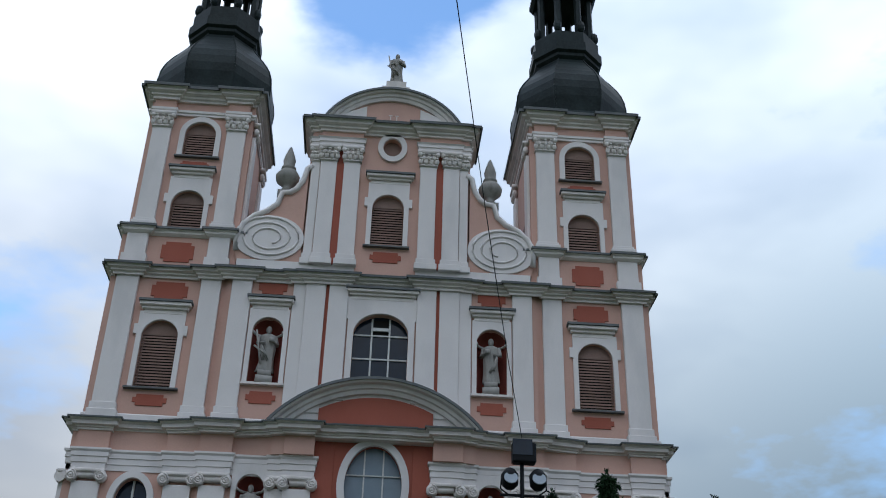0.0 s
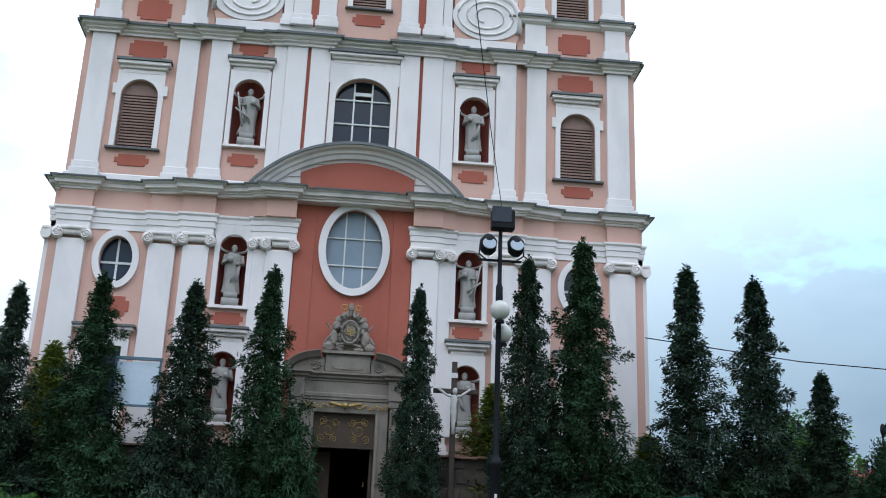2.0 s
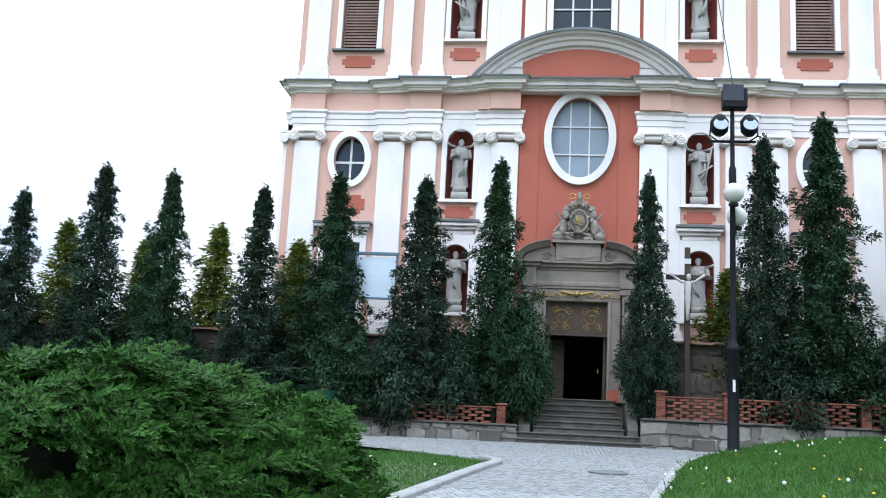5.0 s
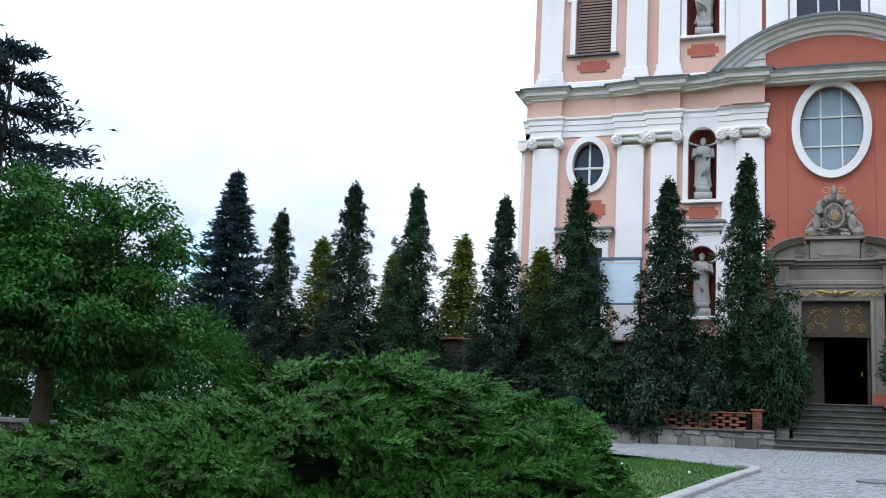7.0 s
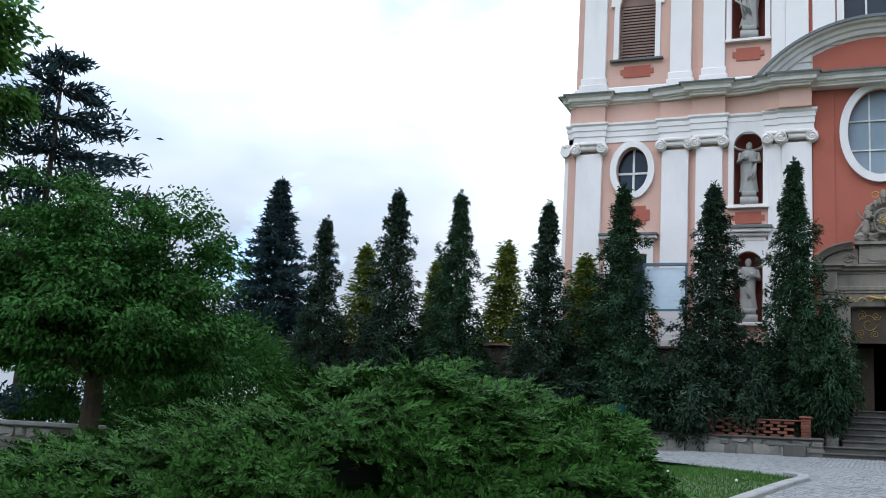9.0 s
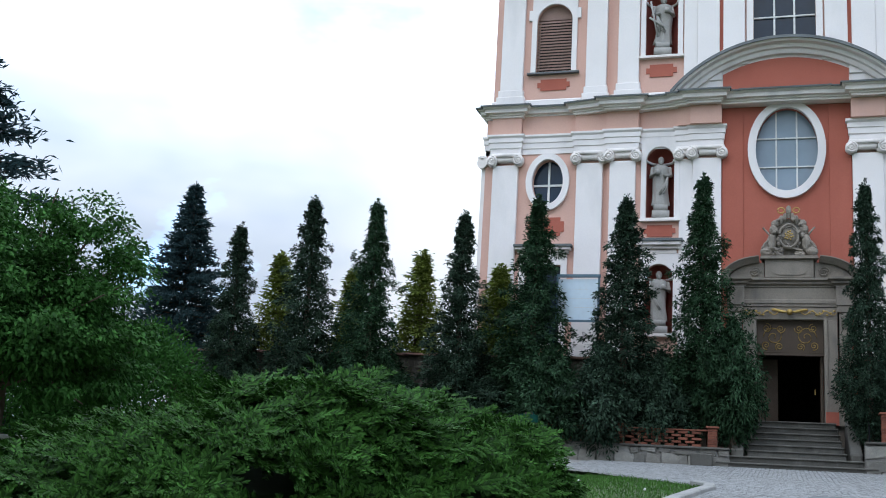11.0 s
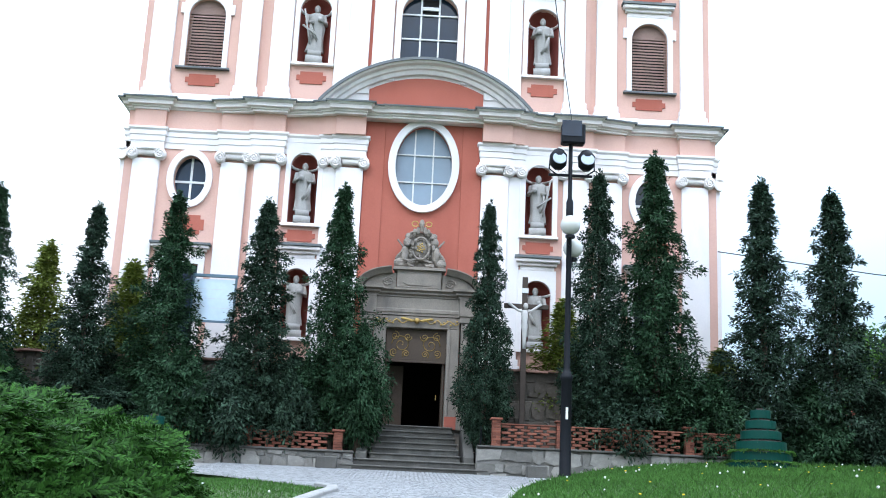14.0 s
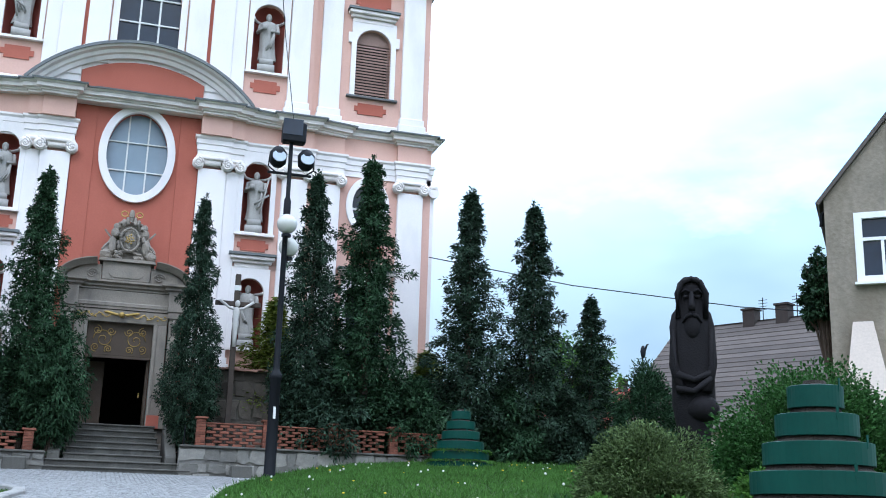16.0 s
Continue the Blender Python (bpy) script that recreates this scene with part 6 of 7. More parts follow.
# ---- street furniture ----
def planter(x, y, z, turn):
    ob = thing("tiered_planter", "dark green round six-tiered metal flower planter", "planter", group="tiered planters")
    ob.matrix_world = pose(x, y, z, 0, 0, turn)
    for k in range(6):
        r = 0.82 - 0.116 * k
        z0 = 0.05 + 0.250 * k
        bm = bmesh.new()
        lathe(bm, [(r - 0.01, z0), (r, z0 + 0.005), (r, z0 + 0.192), (r - 0.012, z0 + 0.197), (r - 0.02, z0 + 0.19), (r - 0.02, z0 + 0.14)], n=40)
        tier = part("tier", bm, GREEN, ob, smooth=False)
        bm = lathe(bmesh.new(), [(r - 0.025, z0 + 0.13), (r - 0.04, z0 + 0.18), (max(0.02, r - 0.135), z0 + 0.22), (max(0.01, r - 0.15), z0 + 0.25)], n=28)
        for v in bm.verts:
            v.co.z += 0.02 * noise.noise(v.co * 9)
        part("soil", bm, SOIL, tier)
        bm = boxed(-r - 0.004, -r + 0.004, -0.012, 0.012, z0 + 0.14, z0 + 0.258)
        bmesh.ops.rotate(bm, verts=bm.verts[:], cent=(0, 0, 0), matrix=Matrix.Rotation(1.1 + 0.5 * (k % 2), 3, "Z"))
        part("clip", bm, GREEN, tier)
    for k in range(4):
        a = k * 1.57
        part("foot", boxed(0.6 * math.cos(a) - 0.05, 0.6 * math.cos(a) + 0.05, 0.6 * math.sin(a) - 0.05, 0.6 * math.sin(a) + 0.05, -0.1, 0.06), IRON, ob)
    return ob


p1 = planter(8.45, 25.7, ground_z(8.45, 25.7) - 0.12, 0)
planter(5.97, 8.15, 1.34, 20)
planter(-6.1, 26.6, 1.98, 40)
g = np.random.default_rng(91)
for k, r in ((0, 0.80), (1, 0.69)):
    a = g.random(420) * 6.283
    b = np.stack([8.45 + r * np.cos(a), 25.7 + r * np.sin(a), np.full(420, p1.location.z + 0.25 + 0.25 * k)], axis=1)
    w = np.stack([np.cos(a), np.sin(a), 0.6 * np.ones(420)], axis=1) + g.normal(0, 0.4, (420, 3))
    tagged(new("planter_greenery", blades("planter_greenery", b, w, 0.12, 0.035, GRASS, 0.4)), "small green plants spilling from a planter tier", "plants", "planter plants", "stuff")

LZ = ground_z(3.78, 25.7)
lamp = thing("street_lamp", "black iron lamp post with two globes and floodlights", "street lamp")
lamp.location = (3.78, 25.7, LZ)
part("pole", lathe(bmesh.new(), [(0.17, -0.2), (0.17, 0.05), (0.14, 0.12), (0.125, 2.3), (0.15, 2.33), (0.15, 2.42), (0.10, 2.5), (0.075, 2.6), (0.065, 6.0), (0.09, 6.05), (0.09, 6.75), (0.055, 6.85), (0.05, 8.55)], n=14), IRON, lamp, smooth=True)
part("label_plate", boxed(-0.03, 0.03, -0.15, -0.137, 1.38, 1.66), BAR, lamp, "small white sticker")
part("cross_arm", boxed(-0.55, 0.55, -0.03, 0.03, 7.42, 7.48, bevel=0.01), IRON, lamp)
for s, gx_, gy_, gz_ in ((-1, -0.02, -0.30, 6.08), (1, 0.14, 0.26, 5.64)):
    gl = part("globe", ball(bmesh.new(), (gx_, gy_, gz_), 0.245, seg=24), GLOBE, lamp, "milky glass globe", True)
    part("globe_cap", lathe(bmesh.new(), [(0.12, -0.02), (0.12, 0.04), (0.05, 0.06)], gx_, gy_, gz_ - 0.30, 12), IRON, gl)
    part("globe_arm", tube(bmesh.new(), [(0, 0, gz_ - 0.42), (gx_ * 0.5, gy_ * 0.6, gz_ - 0.46), (gx_, gy_, gz_ - 0.3)], 0.025), IRON, gl)
for s in (-1, 1):
    bm = lathe(bmesh.new(), [(0.10, -0.26), (0.20, -0.16), (0.22, 0.10), (0.12, 0.24), (0.04, 0.28)], 0.03 + s * 0.35, -0.1, 7.83, 14)
    sp = part("spotlight", bm, IRON, lamp, smooth=True)
    bm = bmesh.new()
    bmesh.ops.create_cone(bm, cap_ends=True, segments=18, radius1=0.17, radius2=0.17, depth=0.03, matrix=Matrix.Translation((0.03 + s * 0.35, -0.325, 7.79)) @ Matrix.Rotation(math.pi / 2 - 0.35, 4, "X"))
    part("spotlight_glass", bm, LENS, sp, "pale spotlight glass")
    part("bracket", tube(bmesh.new(), [(0.03 + s * 0.35, 0.02, 7.45), (0.03 + s * 0.57, -0.02, 7.6), (0.03 + s * 0.55, -0.1, 7.9)], 0.02), IRON, sp)
fl = part("floodlight", boxed(-0.25, 0.35, -0.16, 0.14, 8.26, 8.80, bevel=0.04), IRON, lamp)
part("floodlight_glass", boxed(-0.25, 0.25, -0.175, -0.162, 8.44, 8.86, bevel=0.004), GLASS, fl)
cab = solid("overhead_cable", tube(bmesh.new(), [(3.80, 25.72, LZ + 8.9), (2.9, 21.5, 11.5), (1.75, 16.1, 12.2), (0.9, 12, 12.85), (-1.2, 2, 14.6), (-3.4, -8, 16.6)], 0.009, 5), IRON, "thin black cable running up from the lamp post", "cable")
solid("power_line", tube(bmesh.new(), [(9.9, 34.0, 10.2), (14.5, 32.5, 9.35), (19, 29.5, 8.47), (22.6, 27.8, 8.2)], 0.018, 5), IRON, "thin dark power line from church to house", "power line")

sign = thing("notice_board", "pale blue notice board on steel legs", "notice board")
sign.location = (-5.92, 31.75, 3.3)
part("panel", boxed(-0.60, 0.60, -0.02, 0.02, 3.42, 4.66), BOARD, sign, "pale blue faded sheet")
bm = bmesh.new()
for a in ((-0.66, -0.605, 3.36, 4.72), (0.605, 0.66, 3.36, 4.72)):
    box(bm, a[0], a[1], -0.06, 0.04, a[2], a[3])
box(bm, -0.604, 0.604, -0.06, 0.04, 3.36, 3.415)
box(bm, -0.68, 0.68, -0.10, 0.06, 4.725, 4.80)
part("frame", bm, BOARD_FRAME, sign)
for s in (-1, 1):
    part("leg", boxed(s * 0.63 - 0.03, s * 0.63 + 0.03, -0.03, 0.03, -0.1, 3.36), IRON, sign)
for k in range(3):
    part("crease", boxed(-0.5 + 0.2 * k, 0.3 + 0.1 * k, -0.024, -0.021, 4.35 - 0.28 * k, 4.36 - 0.28 * k), BAR, sign)

cross = thing("crucifix", "dark wooden wayside cross with pale figure", "crucifix")
cross.location = (3.38, 31.9, 3.3)
part("upright", boxed(-0.08, 0.08, -0.06, 0.06, -0.1, 5.25, bevel=0.012), CROSSWOOD, cross)
part("crossbeam", boxed(-0.62, 0.72, -0.055, 0.055, 4.28, 4.42, bevel=0.012), CROSSWOOD, cross)
bm = bmesh.new()
tube(bm, [(-0.5, -0.1, 4.42), (-0.2, -0.13, 4.2), (0, -0.14, 4.15), (0.2, -0.13, 4.2), (0.5, -0.1, 4.42)], 0.04, 7)
lathe(bm, [(0.05, 3.05), (0.06, 3.3), (0.08, 3.6), (0.10, 3.72), (0.08, 3.85), (0.11, 4.1), (0.06, 4.22)], 0, -0.13, 0, 12, 1, 0.7)
ball(bm, (0.02, -0.16, 4.33), 0.09, 0.85, 0.9, 1.2, 10)
part("corpus", bm, CORPUS, cross, "plain pale carved figure", True)
part("title_plate", boxed(-0.1, 0.1, -0.08, -0.062, 4.75, 4.9), BAR, cross)


# carved oak figure
def totem():
    bm = bmesh.new()
    prof = [(0.0, 0.28, 0.28), (0.9, 0.29, 0.28), (1.15, 0.34, 0.32), (1.4, 0.385, 0.35), (1.9, 0.38, 0.34), (2.4, 0.38, 0.33), (2.75, 0.36, 0.32), (2.98, 0.33, 0.30), (3.12, 0.285, 0.28), (3.25, 0.28, 0.28), (3.48, 0.275, 0.28), (3.64, 0.24, 0.25), (3.74, 0.15, 0.17), (3.77, 0.02, 0.03)]
    n = 28
    rings = []
    for z, rx, ry in prof:
        ring = []
        for i in range(n):
            a = 2 * math.pi * i / n
            sq = 1 / max(abs(math.cos(a)), abs(math.sin(a))) ** 0.25
            ring.append(bm.verts.new((rx * sq * math.cos(a), ry * sq * math.sin(a), z)))
        rings.append(ring)
    for p, q in zip(rings, rings[1:]):
        for i in range(n):
            bm.faces.new((p[i], p[(i + 1) % n], q[(i + 1) % n], q[i]))
    bm.faces.new(rings[-1])
    bm.faces.new(rings[0][::-1])
    tube(bm, [(-0.24, -0.24, 2.95), (-0.26, -0.27, 3.4), (-0.16, -0.26, 3.62), (0, -0.27, 3.68), (0.16, -0.26, 3.62), (0.26, -0.27, 3.4), (0.24, -0.24, 2.95)], 0.055, 7)
    tube(bm, [(0, -0.30, 3.42), (0, -0.36, 3.2), (0, -0.38, 3.08)], 0.04, 7, 0.06)
    for s in (-1, 1):
        tube(bm, [(s * 0.03, -0.30, 3.42), (s * 0.11, -0.31, 3.47), (s * 0.2, -0.27, 3.40)], 0.03, 6, 0.02)
        ball(bm, (s * 0.11, -0.285, 3.34), 0.05, 1.2, 0.6, 0.7, 8)
        tube(bm, [(s * 0.01, -0.35, 3.0), (s * 0.09, -0.35, 2.97), (s * 0.17, -0.30, 2.86)], 0.045, 6, 0.015)
        tube(bm, [(s * 0.16, -0.04, 3.12), (s * 0.25, -0.08, 3.02), (s * 0.30, -0.13, 2.8), (s * 0.33, -0.2, 2.1), (s * 0.22, -0.34, 1.6)], 0.12, 8, 0.09)
        tube(bm, [(s * 0.33, -0.22, 2.75), (s * 0.30, -0.30, 2.0), (s * 0.28, -0.33, 1.7)], 0.03, 6)
    ball(bm, (0, -0.27, 2.78), 0.14, 1.1, 0.8, 1.7, 10)
    tube(bm, [(-0.28, -0.33, 1.92), (0, -0.42, 1.80), (0.28, -0.33, 1.95)], 0.07, 8, 0.05)
    tube(bm, [(-0.3, -0.34, 1.66), (0, -0.44, 1.60), (0.30, -0.34, 1.86)], 0.07, 8, 0.05)
    ball(bm, (0.14, -0.2, 1.32), 0.30, 1, 0.9, 0.85, 12)
    for v in bm.verts:
        v.co += Vector((1, 1, 0)) * 0.012 * noise.noise(v.co * 6)
    ob = solid("wooden_figure", bm, OAK, "tall black carved oak figure of a bearded elder", "statue", smooth=True)
    ob.matrix_world = pose(10.1, 17.3, ground_z(10.1, 17.3) + 0.03, 0, 0, -28)


totem()
vane = thing("bird_ornament", "small black bird figure on a thin pole", "ornament")
vane.location = (11.5, 21.9, ground_z(11.5, 21.9) - 0.15)
part("pole", tube(bmesh.new(), [(0, 0, 0), (0, 0, 2.85)], 0.02), IRON, vane)
bm = bmesh.new()
ball(bm, (0.02, 0, 2.93), 0.10, 0.7, 0.5, 1.5, 8)
tube(bm, [(0.05, 0, 2.95), (0.12, 0, 3.1), (0.16, 0, 3.12)], 0.035, 5, 0.01)
part("bird", bm, IRON, vane, "", True)

# low stone wall by the broadleaf tree
lw = thing("garden_wall", "low fieldstone garden wall with pale coping", "wall", "structure")
lw.matrix_world = pose(-11.6, 15.6, 1.15, 0, 0, 12)
part("core", boxed(-9, 0.5, 0.04, 0.4, 0, 0.78), MORTAR, lw)
rnd = random.Random(17)
for r in range(4):
    x = -8.9
    while x < 0.4:
        w = rnd.uniform(0.2, 0.42)
        bm = boxed(x, x + w - 0.03, 0, 0.2, 0.02 + 0.19 * r, 0.19 + 0.19 * r, bevel=0.03)
        for v in bm.verts:
            v.co += Vector((rnd.uniform(-0.03, 0.03), rnd.uniform(-0.03, 0.02), rnd.uniform(-0.03, 0.03)))
        part("stone", bm, RUBBLE, lw)
        x += w
part("coping", boxed(-9, 0.55, -0.06, 0.46, 0.785, 0.87, bevel=0.015), KERB, lw, "pale grey coping")


# ---- houses on the far side ----
def roughcast_house():
    ob = thing("roughcast_house", "grey-brown roughcast gabled house with white windows", "house")
    ob.matrix_world = pose(16.3, 21.5, 2.0, 0, 0, -39.5)
    W, E, R = 8.0, 7.5, 12.4
    gable = [(0, 0), (W, 0), (W, E), (W / 2, R), (0, E)]
    part("wall", slab(bmesh.new(), gable, [rect(0.76, 1.78, 5.45, 7.0), rect(4.6, 5.6, 5.45, 7.0), rect(1.0, 2.0, 1.6, 3.2)], 0, 0.4), RENDER_GREY, ob)
    part("wall", boxed(0, 0.4, 0.4, 10, 0, E), RENDER_GREY, ob)
    part("wall", boxed(W - 0.4, W, 0.4, 10, 0, E), RENDER_GREY, ob)
    part("wall", slab(bmesh.new(), gable, [], 10, 10.4), RENDER_GREY, ob)
    d = Vector((W / 2, 0, R - E)).normalized()
    for s in (0, 1):
        bm = bmesh.new()
        a, b = Vector((-0.12, 0, E - 0.15)), Vector((W / 2, 0, R + 0.06))
        pts = [(a, -0.12), (b, -0.12), (b, 10.6), (a, 10.6)]
        nrm = Vector((-d.z, 0, d.x))
        v = [bm.verts.new((p.x, y, p.z)) for p, y in pts] + [bm.verts.new((p.x + nrm.x * 0.09, y, p.z + nrm.z * 0.09)) for p, y in pts]
        for f in ((0, 1, 2, 3), (7, 6, 5, 4), (0, 4, 5, 1), (1, 5, 6, 2), (2, 6, 7, 3), (3, 7, 4, 0)):
            bm.faces.new([v[i] for i in f])
        if s:
            bmesh.ops.scale(bm, vec=(-1, 1, 1), verts=bm.verts[:])
            bmesh.ops.translate(bm, vec=(W, 0, 0), verts=bm.verts[:])
        bmesh.ops.recalc_face_normals(bm, faces=bm.faces[:])
        part("roof", bm, ROOF, ob, "dark roof slope")
    # near-black sheet stands for the shaded rooms behind the windows
    part("interior_shade", boxed(0.4, W - 0.4, 1.2, 1.3, 0, E), DARK, ob)
    for x0, z0 in ((0.76, 5.45), (4.6, 5.45), (1.0, 1.6)):
        bm = bmesh.new()
        box(bm, x0 - 0.1, x0 + 0.08, -0.04, 0.15, z0 - 0.08, z0 + 1.65)
        box(bm, x0 + 0.94, x0 + 1.12, -0.04, 0.15, z0 - 0.08, z0 + 1.65)
        box(bm, x0 + 0.081, x0 + 0.939, -0.04, 0.15, z0 - 0.08, z0 + 0.08)
        box(bm, x0 + 0.081, x0 + 0.939, -0.04, 0.15, z0 + 1.5, z0 + 1.65)
        box(bm, x0 + 0.081, x0 + 0.939, 0.0, 0.12, z0 + 0.95, z0 + 1.03)
        box(bm, x0 + 0.48, x0 + 0.55, 0.0, 0.12, z0 + 0.081, z0 + 0.949)
        win = part("window", bm, PLASTIC, ob, "white framed window")
        part("pane", boxed(x0 + 0.08, x0 + 0.94, 0.07, 0.085, z0 + 0.08, z0 + 1.5), GLASS, win)
        part("sill", boxed(x0 - 0.15, x0 + 1.17, -0.16, 0.1, z0 - 0.14, z0 - 0.085), PLASTIC, win)
    part("gutter_pipe", tube(bmesh.new(), [(0.05, 0.3, E - 0.15), (-0.06, 0.3, E - 0.3), (-0.1, 0.3, E - 0.6)], 0.05), IRON, ob)
    bm = bmesh.new()
    v = [bm.verts.new(p) for p in ((0.05, -0.02, 1.0), (1.5, -0.02, 1.0), (0.95, -0.02, 4.4), (0.5, -0.02, 4.4), (0.05, -1.1, 1.0), (1.5, -1.1, 1.0), (0.95, -0.2, 4.4), (0.5, -0.2, 4.4))]
    for f in ((0, 1, 2, 3), (4, 5, 6, 7), (0, 4, 7, 3), (1, 5, 6, 2), (3, 2, 6, 7), (0, 1, 5, 4)):
        bm.faces.new([v[i] for i in f])
    bmesh.ops.recalc_face_normals(bm, faces=bm.faces[:])
    part("buttress", bm, PALE, ob, "pale plastered buttress")


roughcast_house()
dish = thing("satellite_dish", "small grey satellite dish on a bracket below the window", "satellite dish")
dish.matrix_world = pose(16.3, 21.5, 2.0, 0, 0, -39.5)
bm = lathe(bmesh.new(), [(0.005, 0.07), (0.15, 0.055), (0.27, 0.015), (0.30, -0.01), (0.27, 0.0), (0.15, 0.035), (0.005, 0.05)], 0, 0, 0, 20)
bmesh.ops.transform(bm, matrix=Matrix.Translation((1.72, -0.42, 5.55)) @ Matrix.Rotation(radians(68), 4, "Y"), verts=bm.verts)
part("reflector", bm, FLASH, dish, "grey metal reflector", True)
part("bracket", tube(bmesh.new(), [(1.72, -0.42, 5.55), (1.6, -0.3, 5.38), (1.5, 0.02, 5.35)], 0.02), IRON, dish)
part("feed_arm", tube(bmesh.new(), [(1.72, -0.42, 5.28), (1.95, -0.45, 5.42)], 0.012), IRON, dish)


def gabled_house(name, label, x, y, z, turn, L, D, eave, ridge, wall, roof, chimneys):
    ob = thing(name, label, "house")
    ob.matrix_world = pose(x, y, z, 0, 0, turn)
    bm = bmesh.new()
    v = [bm.verts.new(p) for p in ((-L / 2, -D / 2, 0), (L / 2, -D / 2, 0), (L / 2, D / 2, 0), (-L / 2, D / 2, 0), (-L / 2, -D / 2, eave), (L / 2, -D / 2, eave), (L / 2, D / 2, eave), (-L / 2, D / 2, eave), (-L / 2, 0, ridge - 0.1), (L / 2, 0, ridge - 0.1))]
    for f in ((0, 1, 5, 4), (2, 3, 7, 6), (1, 2, 6, 9, 5), (3, 0, 4, 8, 7)):
        bm.faces.new([v[i] for i in f])
    part("wall", bm, wall, ob)
    n = 22
    for s in (-1, 1):
        bm = bmesh.new()
        for k in range(n):
            t0, t1 = k / n, (k + 1) / n + 0.01
            y0, y1 = s * (D / 2 + 0.4) * (1 - t0), s * (D / 2 + 0.4) * (1 - t1)
            z0, z1 = eave - 0.25 + (ridge - eave + 0.25) * t0, eave - 0.25 + (ridge - eave + 0.25) * t1
            a = [bm.verts.new(p) for p in ((-L / 2 - 0.3, y0, z0 + 0.06), (L / 2 + 0.3, y0, z0 + 0.06), (L / 2 + 0.3, y1, z1 + 0.02), (-L / 2 - 0.3, y1, z1 + 0.02), (-L / 2 - 0.3, y0, z0), (L / 2 + 0.3, y0, z0))]
            bm.faces.new(a[:4] if s < 0 else a[:4][::-1])
            bm.faces.new((a[4], a[5], a[1], a[0]))
        part("roof", bm, roof, ob, "tiled roof slope")
    for cxp, hc in chimneys:
        c = part("chimney", boxed(cxp - 0.27, cxp + 0.27, -0.27, 0.27, ridge - 0.5, ridge + hc, bevel=0.02), CHIMNEY, ob, "dark chimney stack")
        part("chimney_cap", boxed(cxp - 0.32, cxp + 0.32, -0.32, 0.32, ridge + hc + 0.002, ridge + hc + 0.08), CHIMNEY, c)
    if len(chimneys) > 1:
        sky_light = boxed(2.0, 2.6, -2.6, -2.2, ridge - 2.1, ridge - 1.75)
        part("roof_window", sky_light, PLASTIC, ob)
        for ax in (-3.1, -1.6):
            an = part("antenna", tube(bmesh.new(), [(ax, 0, ridge - 0.1), (ax, 0, ridge + 1.0)], 0.02), IRON, ob)
            bm = bmesh.new()
            for k in range(4):
                tube(bm, [(ax - 0.2, 0, ridge + 0.5 + 0.13 * k), (ax + 0.2, 0, ridge + 0.5 + 0.13 * k)], 0.012, 4)
            part("antenna_rod", bm, IRON, an)


gabled_house("tiled_house", "low house with weathered grey-brown tiled roof", 26.9, 35.12, 2.5, -62, 14.0, 10.0, 2.8, 7.4, PALE, ROOF, ((-3.64, 0.5), (-2.16, 0.55)))
gabled_house("red_roofed_house", "distant house with a red tiled roof", 27.0, 56.0, 2.5, -24, 8.0, 8.0, 3.0, 6.6, PALE, REDROOF, ((1.0, 0.5),))

# ---- kerbs, cover, grass and flowers ----
kerb_line = [(x, y) for y, x in LEFT_EDGE[1:7]]
for i, ((xa, ya), (xb, yb)) in enumerate(zip(kerb_line, kerb_line[1:])):
    L = math.hypot(xb - xa, yb - ya)
    m = max(1, round(L / 0.9))
    for k in range(m):
        x0, y0, x1, y1 = [a + (b - a) * q for q in (k / m, (k + 1) / m) for a, b in ((xa, xb), (ya, yb))]
        seg = math.hypot(x1 - x0, y1 - y0)
        ob = solid("kerb_stone", boxed(0.006, seg - 0.006, -0.02, 0.18, -0.15, 0.10, bevel=0.02), KERB, "pale concrete kerb stone along the path", "kerb", "structure", "kerb stones")
        tilt = math.atan2(rise(y1) - rise(y0), seg)
        ob.matrix_world = Matrix.Translation((x0, y0, rise(y0))) @ Matrix.Rotation(math.atan2(y1 - y0, x1 - x0), 4, "Z") @ Matrix.Rotation(-tilt, 4, "Y")
right_line = [(x, y) for y, x in RIGHT_EDGE[2:6]]
for (xa, ya), (xb, yb) in zip(right_line, right_line[1:]):
    m = max(1, round(math.hypot(xb - xa, yb - ya) / 0.9))
    for k in range(m):
        x0, y0, x1, y1 = [a + (b - a) * q for q in (k / m, (k + 1) / m) for a, b in ((xa, xb), (ya, yb))]
        seg = math.hypot(x1 - x0, y1 - y0)
        ob = solid("kerb_stone", boxed(0.006, seg - 0.006, -0.14, 0.02, -0.15, 0.09, bevel=0.02), KERB, "pale concrete kerb stone along the path", "kerb", "structure", "kerb stones")
        ob.matrix_world = Matrix.Translation((x0, y0, rise(y0))) @ Matrix.Rotation(math.atan2(y1 - y0, x1 - x0), 4, "Z") @ Matrix.Rotation(-math.atan2(rise(y1) - rise(y0), seg), 4, "Y")
bm = lathe(bmesh.new(), [(0.33, 0.0), (0.33, 0.03), (0.29, 0.032), (0.285, 0.026), (0.01, 0.026)], n=32)
cover_ob = solid("manhole_cover", bm, FLASH, "round dark iron manhole cover in the path", "manhole cover")
cover_ob.matrix_world = Matrix.Translation((0.68, 18.4, rise(18.4) + 0.02)) @ Matrix.Rotation(math.atan(0.09), 4, "X")


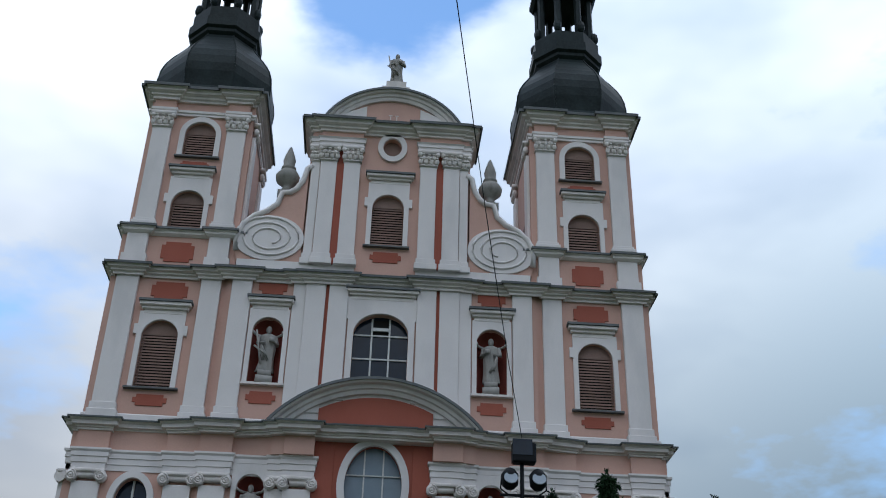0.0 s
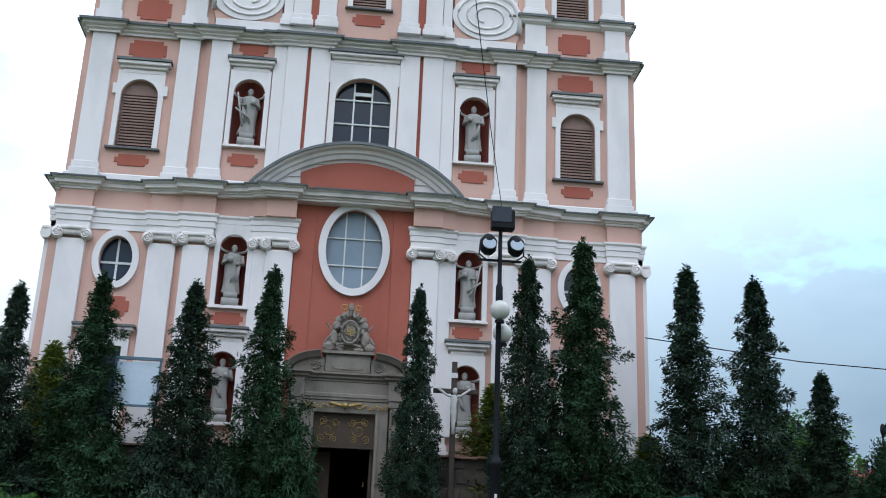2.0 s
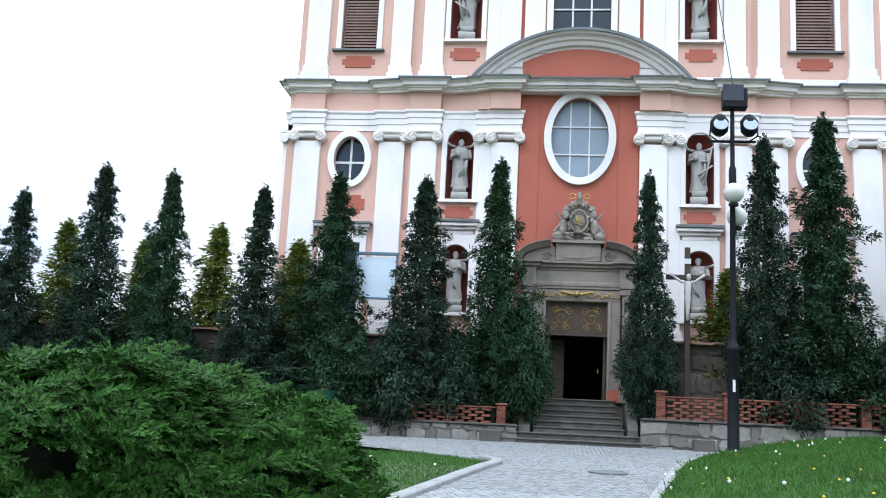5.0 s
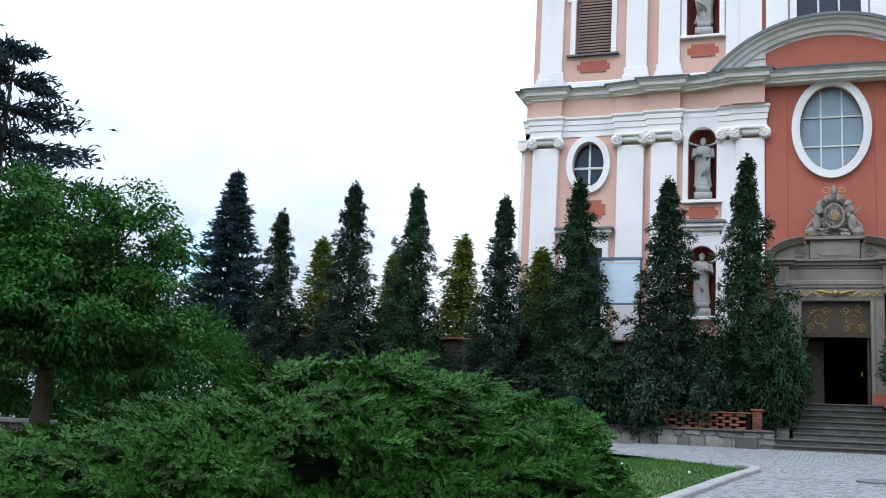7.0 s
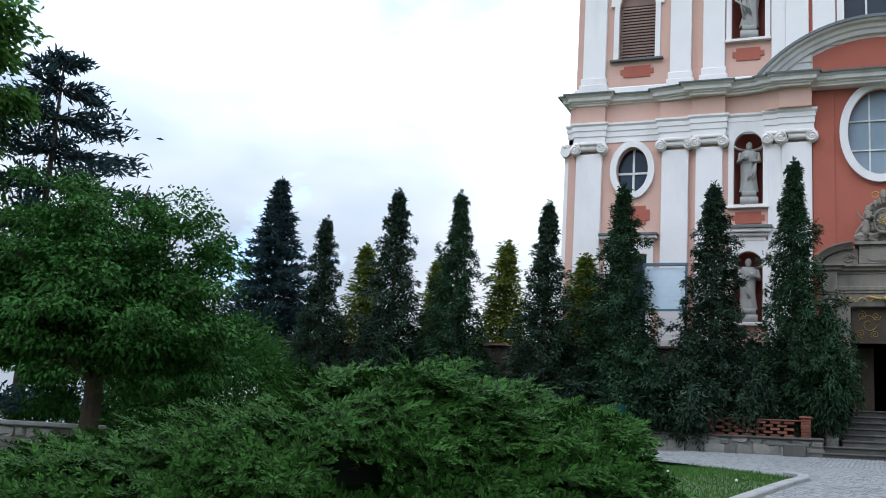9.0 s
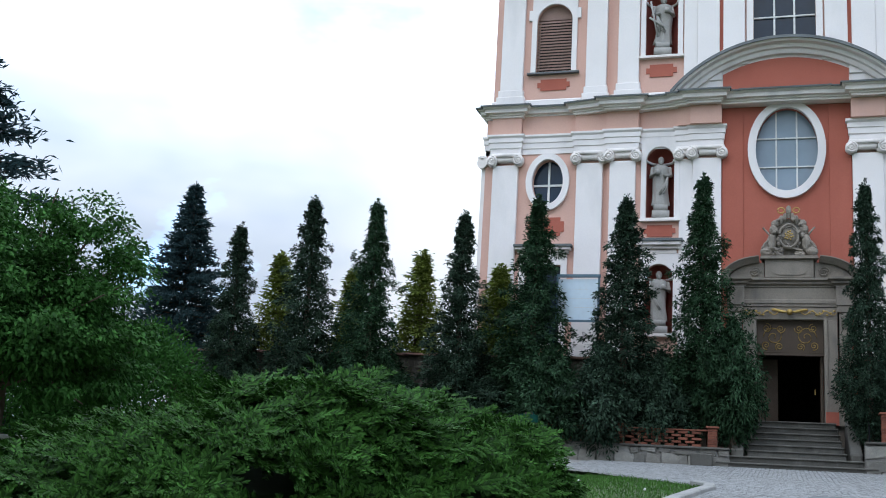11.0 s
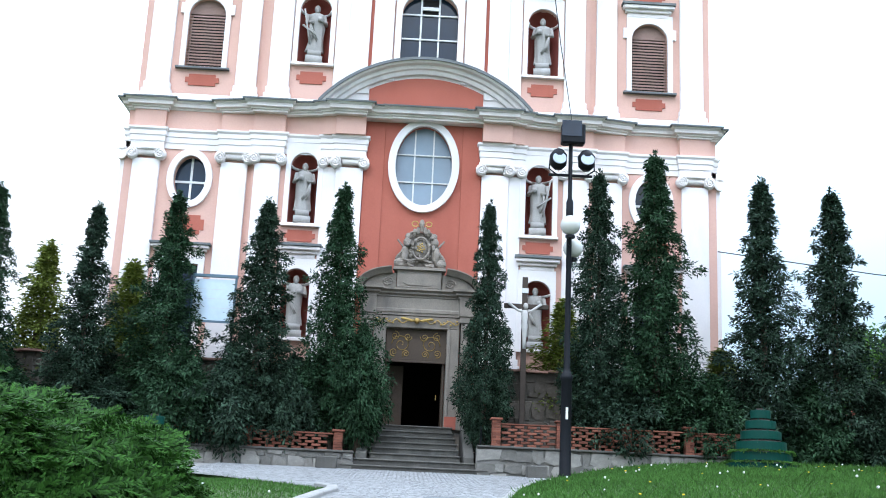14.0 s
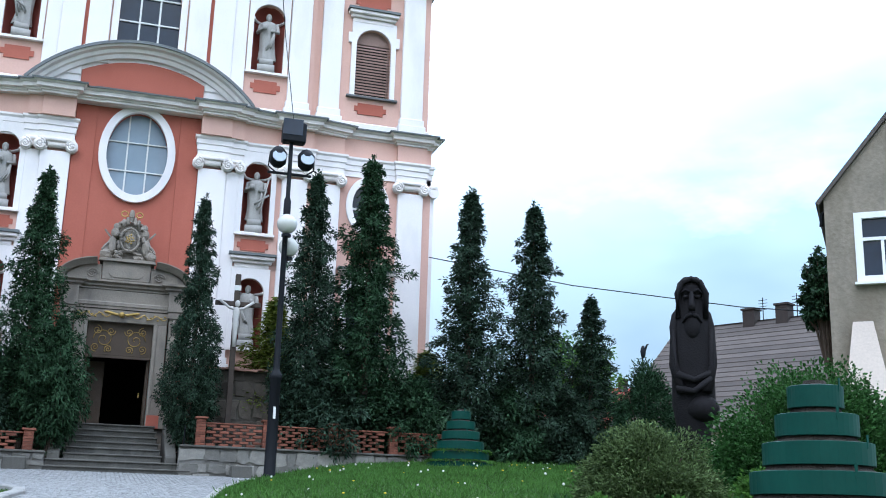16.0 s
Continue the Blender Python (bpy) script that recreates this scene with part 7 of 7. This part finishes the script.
def turf(n, x0, x1, y0, y1, seed, keep, h=0.09):
    g = np.random.default_rng(seed)
    X, Y = g.uniform(x0, x1, n), g.uniform(y0, y1, n)
    pts = np.array([(x, y, ground_z(x, y) - 0.01) for x, y in zip(X, Y) if keep(x, y)])
    w = g.normal(0, 0.35, (len(pts), 3)) + np.array([0, 0, 1.0])
    tall = h * g.uniform(0.5, 1.4, len(pts)) * np.where(g.random(len(pts)) < 0.04, 1.9, 1.0)
    return blades("lawn_grass", pts, w, tall, 0.010 + 0.004 * g.random(len(pts)), GRASS, 0.2)


on_right = lambda x, y: x > right_edge(y) + 0.02 if y < 29.5 else x > 6.5
on_left = lambda x, y: x < left_edge(y) - 0.2
tagged(new("lawn_grass", turf(150000, 0.6, 11, 9.5, 30, 101, on_right, 0.10)), "fresh green lawn grass", "grass", "", "stuff")
tagged(new("lawn_grass", turf(60000, 8, 17, 12, 31, 102, on_right, 0.12)), "fresh green lawn grass", "grass", "", "stuff")
tagged(new("lawn_grass", turf(60000, -9, -1, 13, 29.5, 103, on_left, 0.08)), "fresh green lawn grass", "grass", "", "stuff")
g = np.random.default_rng(111)
heads = {"yellow": [], "white": []}
while len(heads["yellow"]) + len(heads["white"]) < 110:
    x, y = g.uniform(0.8, 12), g.uniform(10, 29)
    if on_right(x, y):
        heads["yellow" if g.random() < 0.35 else "white"].append((x, y))
while len(heads["white"]) < 75:
    x, y = g.uniform(-7, -1.2), g.uniform(14, 28)
    if on_left(x, y):
        heads["white"].append((x, y))
for key, mat, label in (("yellow", YELLOW, "yellow dandelion flowers in the lawn"), ("white", FLUFF, "white dandelion clocks in the lawn")):
    bm = bmesh.new()
    for x, y in heads[key]:
        hgt = g.uniform(0.07, 0.16)
        bmesh.ops.create_icosphere(bm, subdivisions=1, radius=g.uniform(0.015, 0.028), matrix=Matrix.Translation((x, y, ground_z(x, y) + hgt)) @ Matrix.Diagonal((1, 1, 0.6 if key == "yellow" else 1, 1)))
    tagged(new("dandelions", finish("dandelions", bm, mat)), label, "flowers", "", "stuff")
# tall herbs at the border in front of the round shrub
g = np.random.default_rng(121)
pts, ww = [], []
for k in range(900):
    x, y = g.uniform(3.2, 8.2), g.uniform(9.2, 11.6)
    pts.append((x, y, ground_z(x, y)))
    ww.append((g.normal(0, 0.3), g.normal(0, 0.3), 1))
tagged(new("border_herbs", blades("border_herbs", np.array(pts), np.array(ww), 0.28 * g.uniform(0.5, 1.3, 900), 0.022, SHRUB, 0.25)), "tall grasses and herbs at the lawn border", "plants", "", "stuff")
for k in range(6):
    x, y = 4.6 + 0.55 * k, 10.6 + 0.3 * (k % 2)
    shrub("border_plant", "low leafy border plant with pale green leaves", x, y, ground_z(x, y), 0.2, 0.2, 0.24, (BROADSHRUB, LIME)[k % 2], 130 + k, 260, 0.10, 0, 12, 0.5)

# ---- path setts ----
sett = []
for k in range(5):
    rnd = random.Random(200 + k)
    bm = boxed(-0.048, 0.048, -0.048, 0.048, -0.03, 0.018)
    bmesh.ops.bevel(bm, geom=[e for e in bm.edges if all(v.co.z > 0 for v in e.verts)], offset=0.012, segments=1, affect="EDGES")
    for v in bm.verts:
        v.co += Vector((rnd.uniform(-0.006, 0.006), rnd.uniform(-0.006, 0.006), rnd.uniform(-0.004, 0.004)))
    sett.append(finish("sett", bm, COBBLE))
rnd = random.Random(9)
made = 0
V, F = [], []
y = 12.6
row = 0
while y < 29.9:
    x = left_edge(y) + 0.05 + (0.05 if row % 2 else 0)
    x1 = min(right_edge(y) - 0.03, 6.0)
    x = max(x, -5.0)
    while x < x1:
        px, py = x + rnd.uniform(-0.008, 0.008), y + rnd.uniform(-0.01, 0.01)
        if math.hypot(px - 0.68, py - 18.4) > 0.36:
            z = rise(py) + 0.012 + rnd.uniform(-0.004, 0.004)
            if made < 300 and 13.6 < y:
                ob = new("sett", sett[rnd.randrange(5)])
                ob.parent = path_ob
                ob.matrix_basis = pose(px, py, z, 4.5, 0, rnd.uniform(-6, 6))
                made += 1
            else:
                b = len(V)
                a, c = rnd.uniform(0.040, 0.048), rnd.uniform(0.040, 0.048)
                for dz, q in ((-0.02, 1.08), (0.018, 0.86)):
                    V += [(px - a * q, py - c * q, z + dz), (px + a * q, py - c * q, z + dz), (px + a * q, py + c * q, z + dz + 0.005), (px - a * q, py + c * q, z + dz + 0.005)]
                F += [(b + 4, b + 5, b + 6, b + 7)] + [(b + i, b + (i + 1) % 4, b + 4 + (i + 1) % 4, b + 4 + i) for i in range(4)]
        x += 0.104
    y += 0.104
    row += 1
me = bpy.data.meshes.new("setts")
me.from_pydata(V, [], F)
me.materials.append(COBBLE)
ob = tagged(new("setts", me), kind="stuff")
ob.parent = path_ob
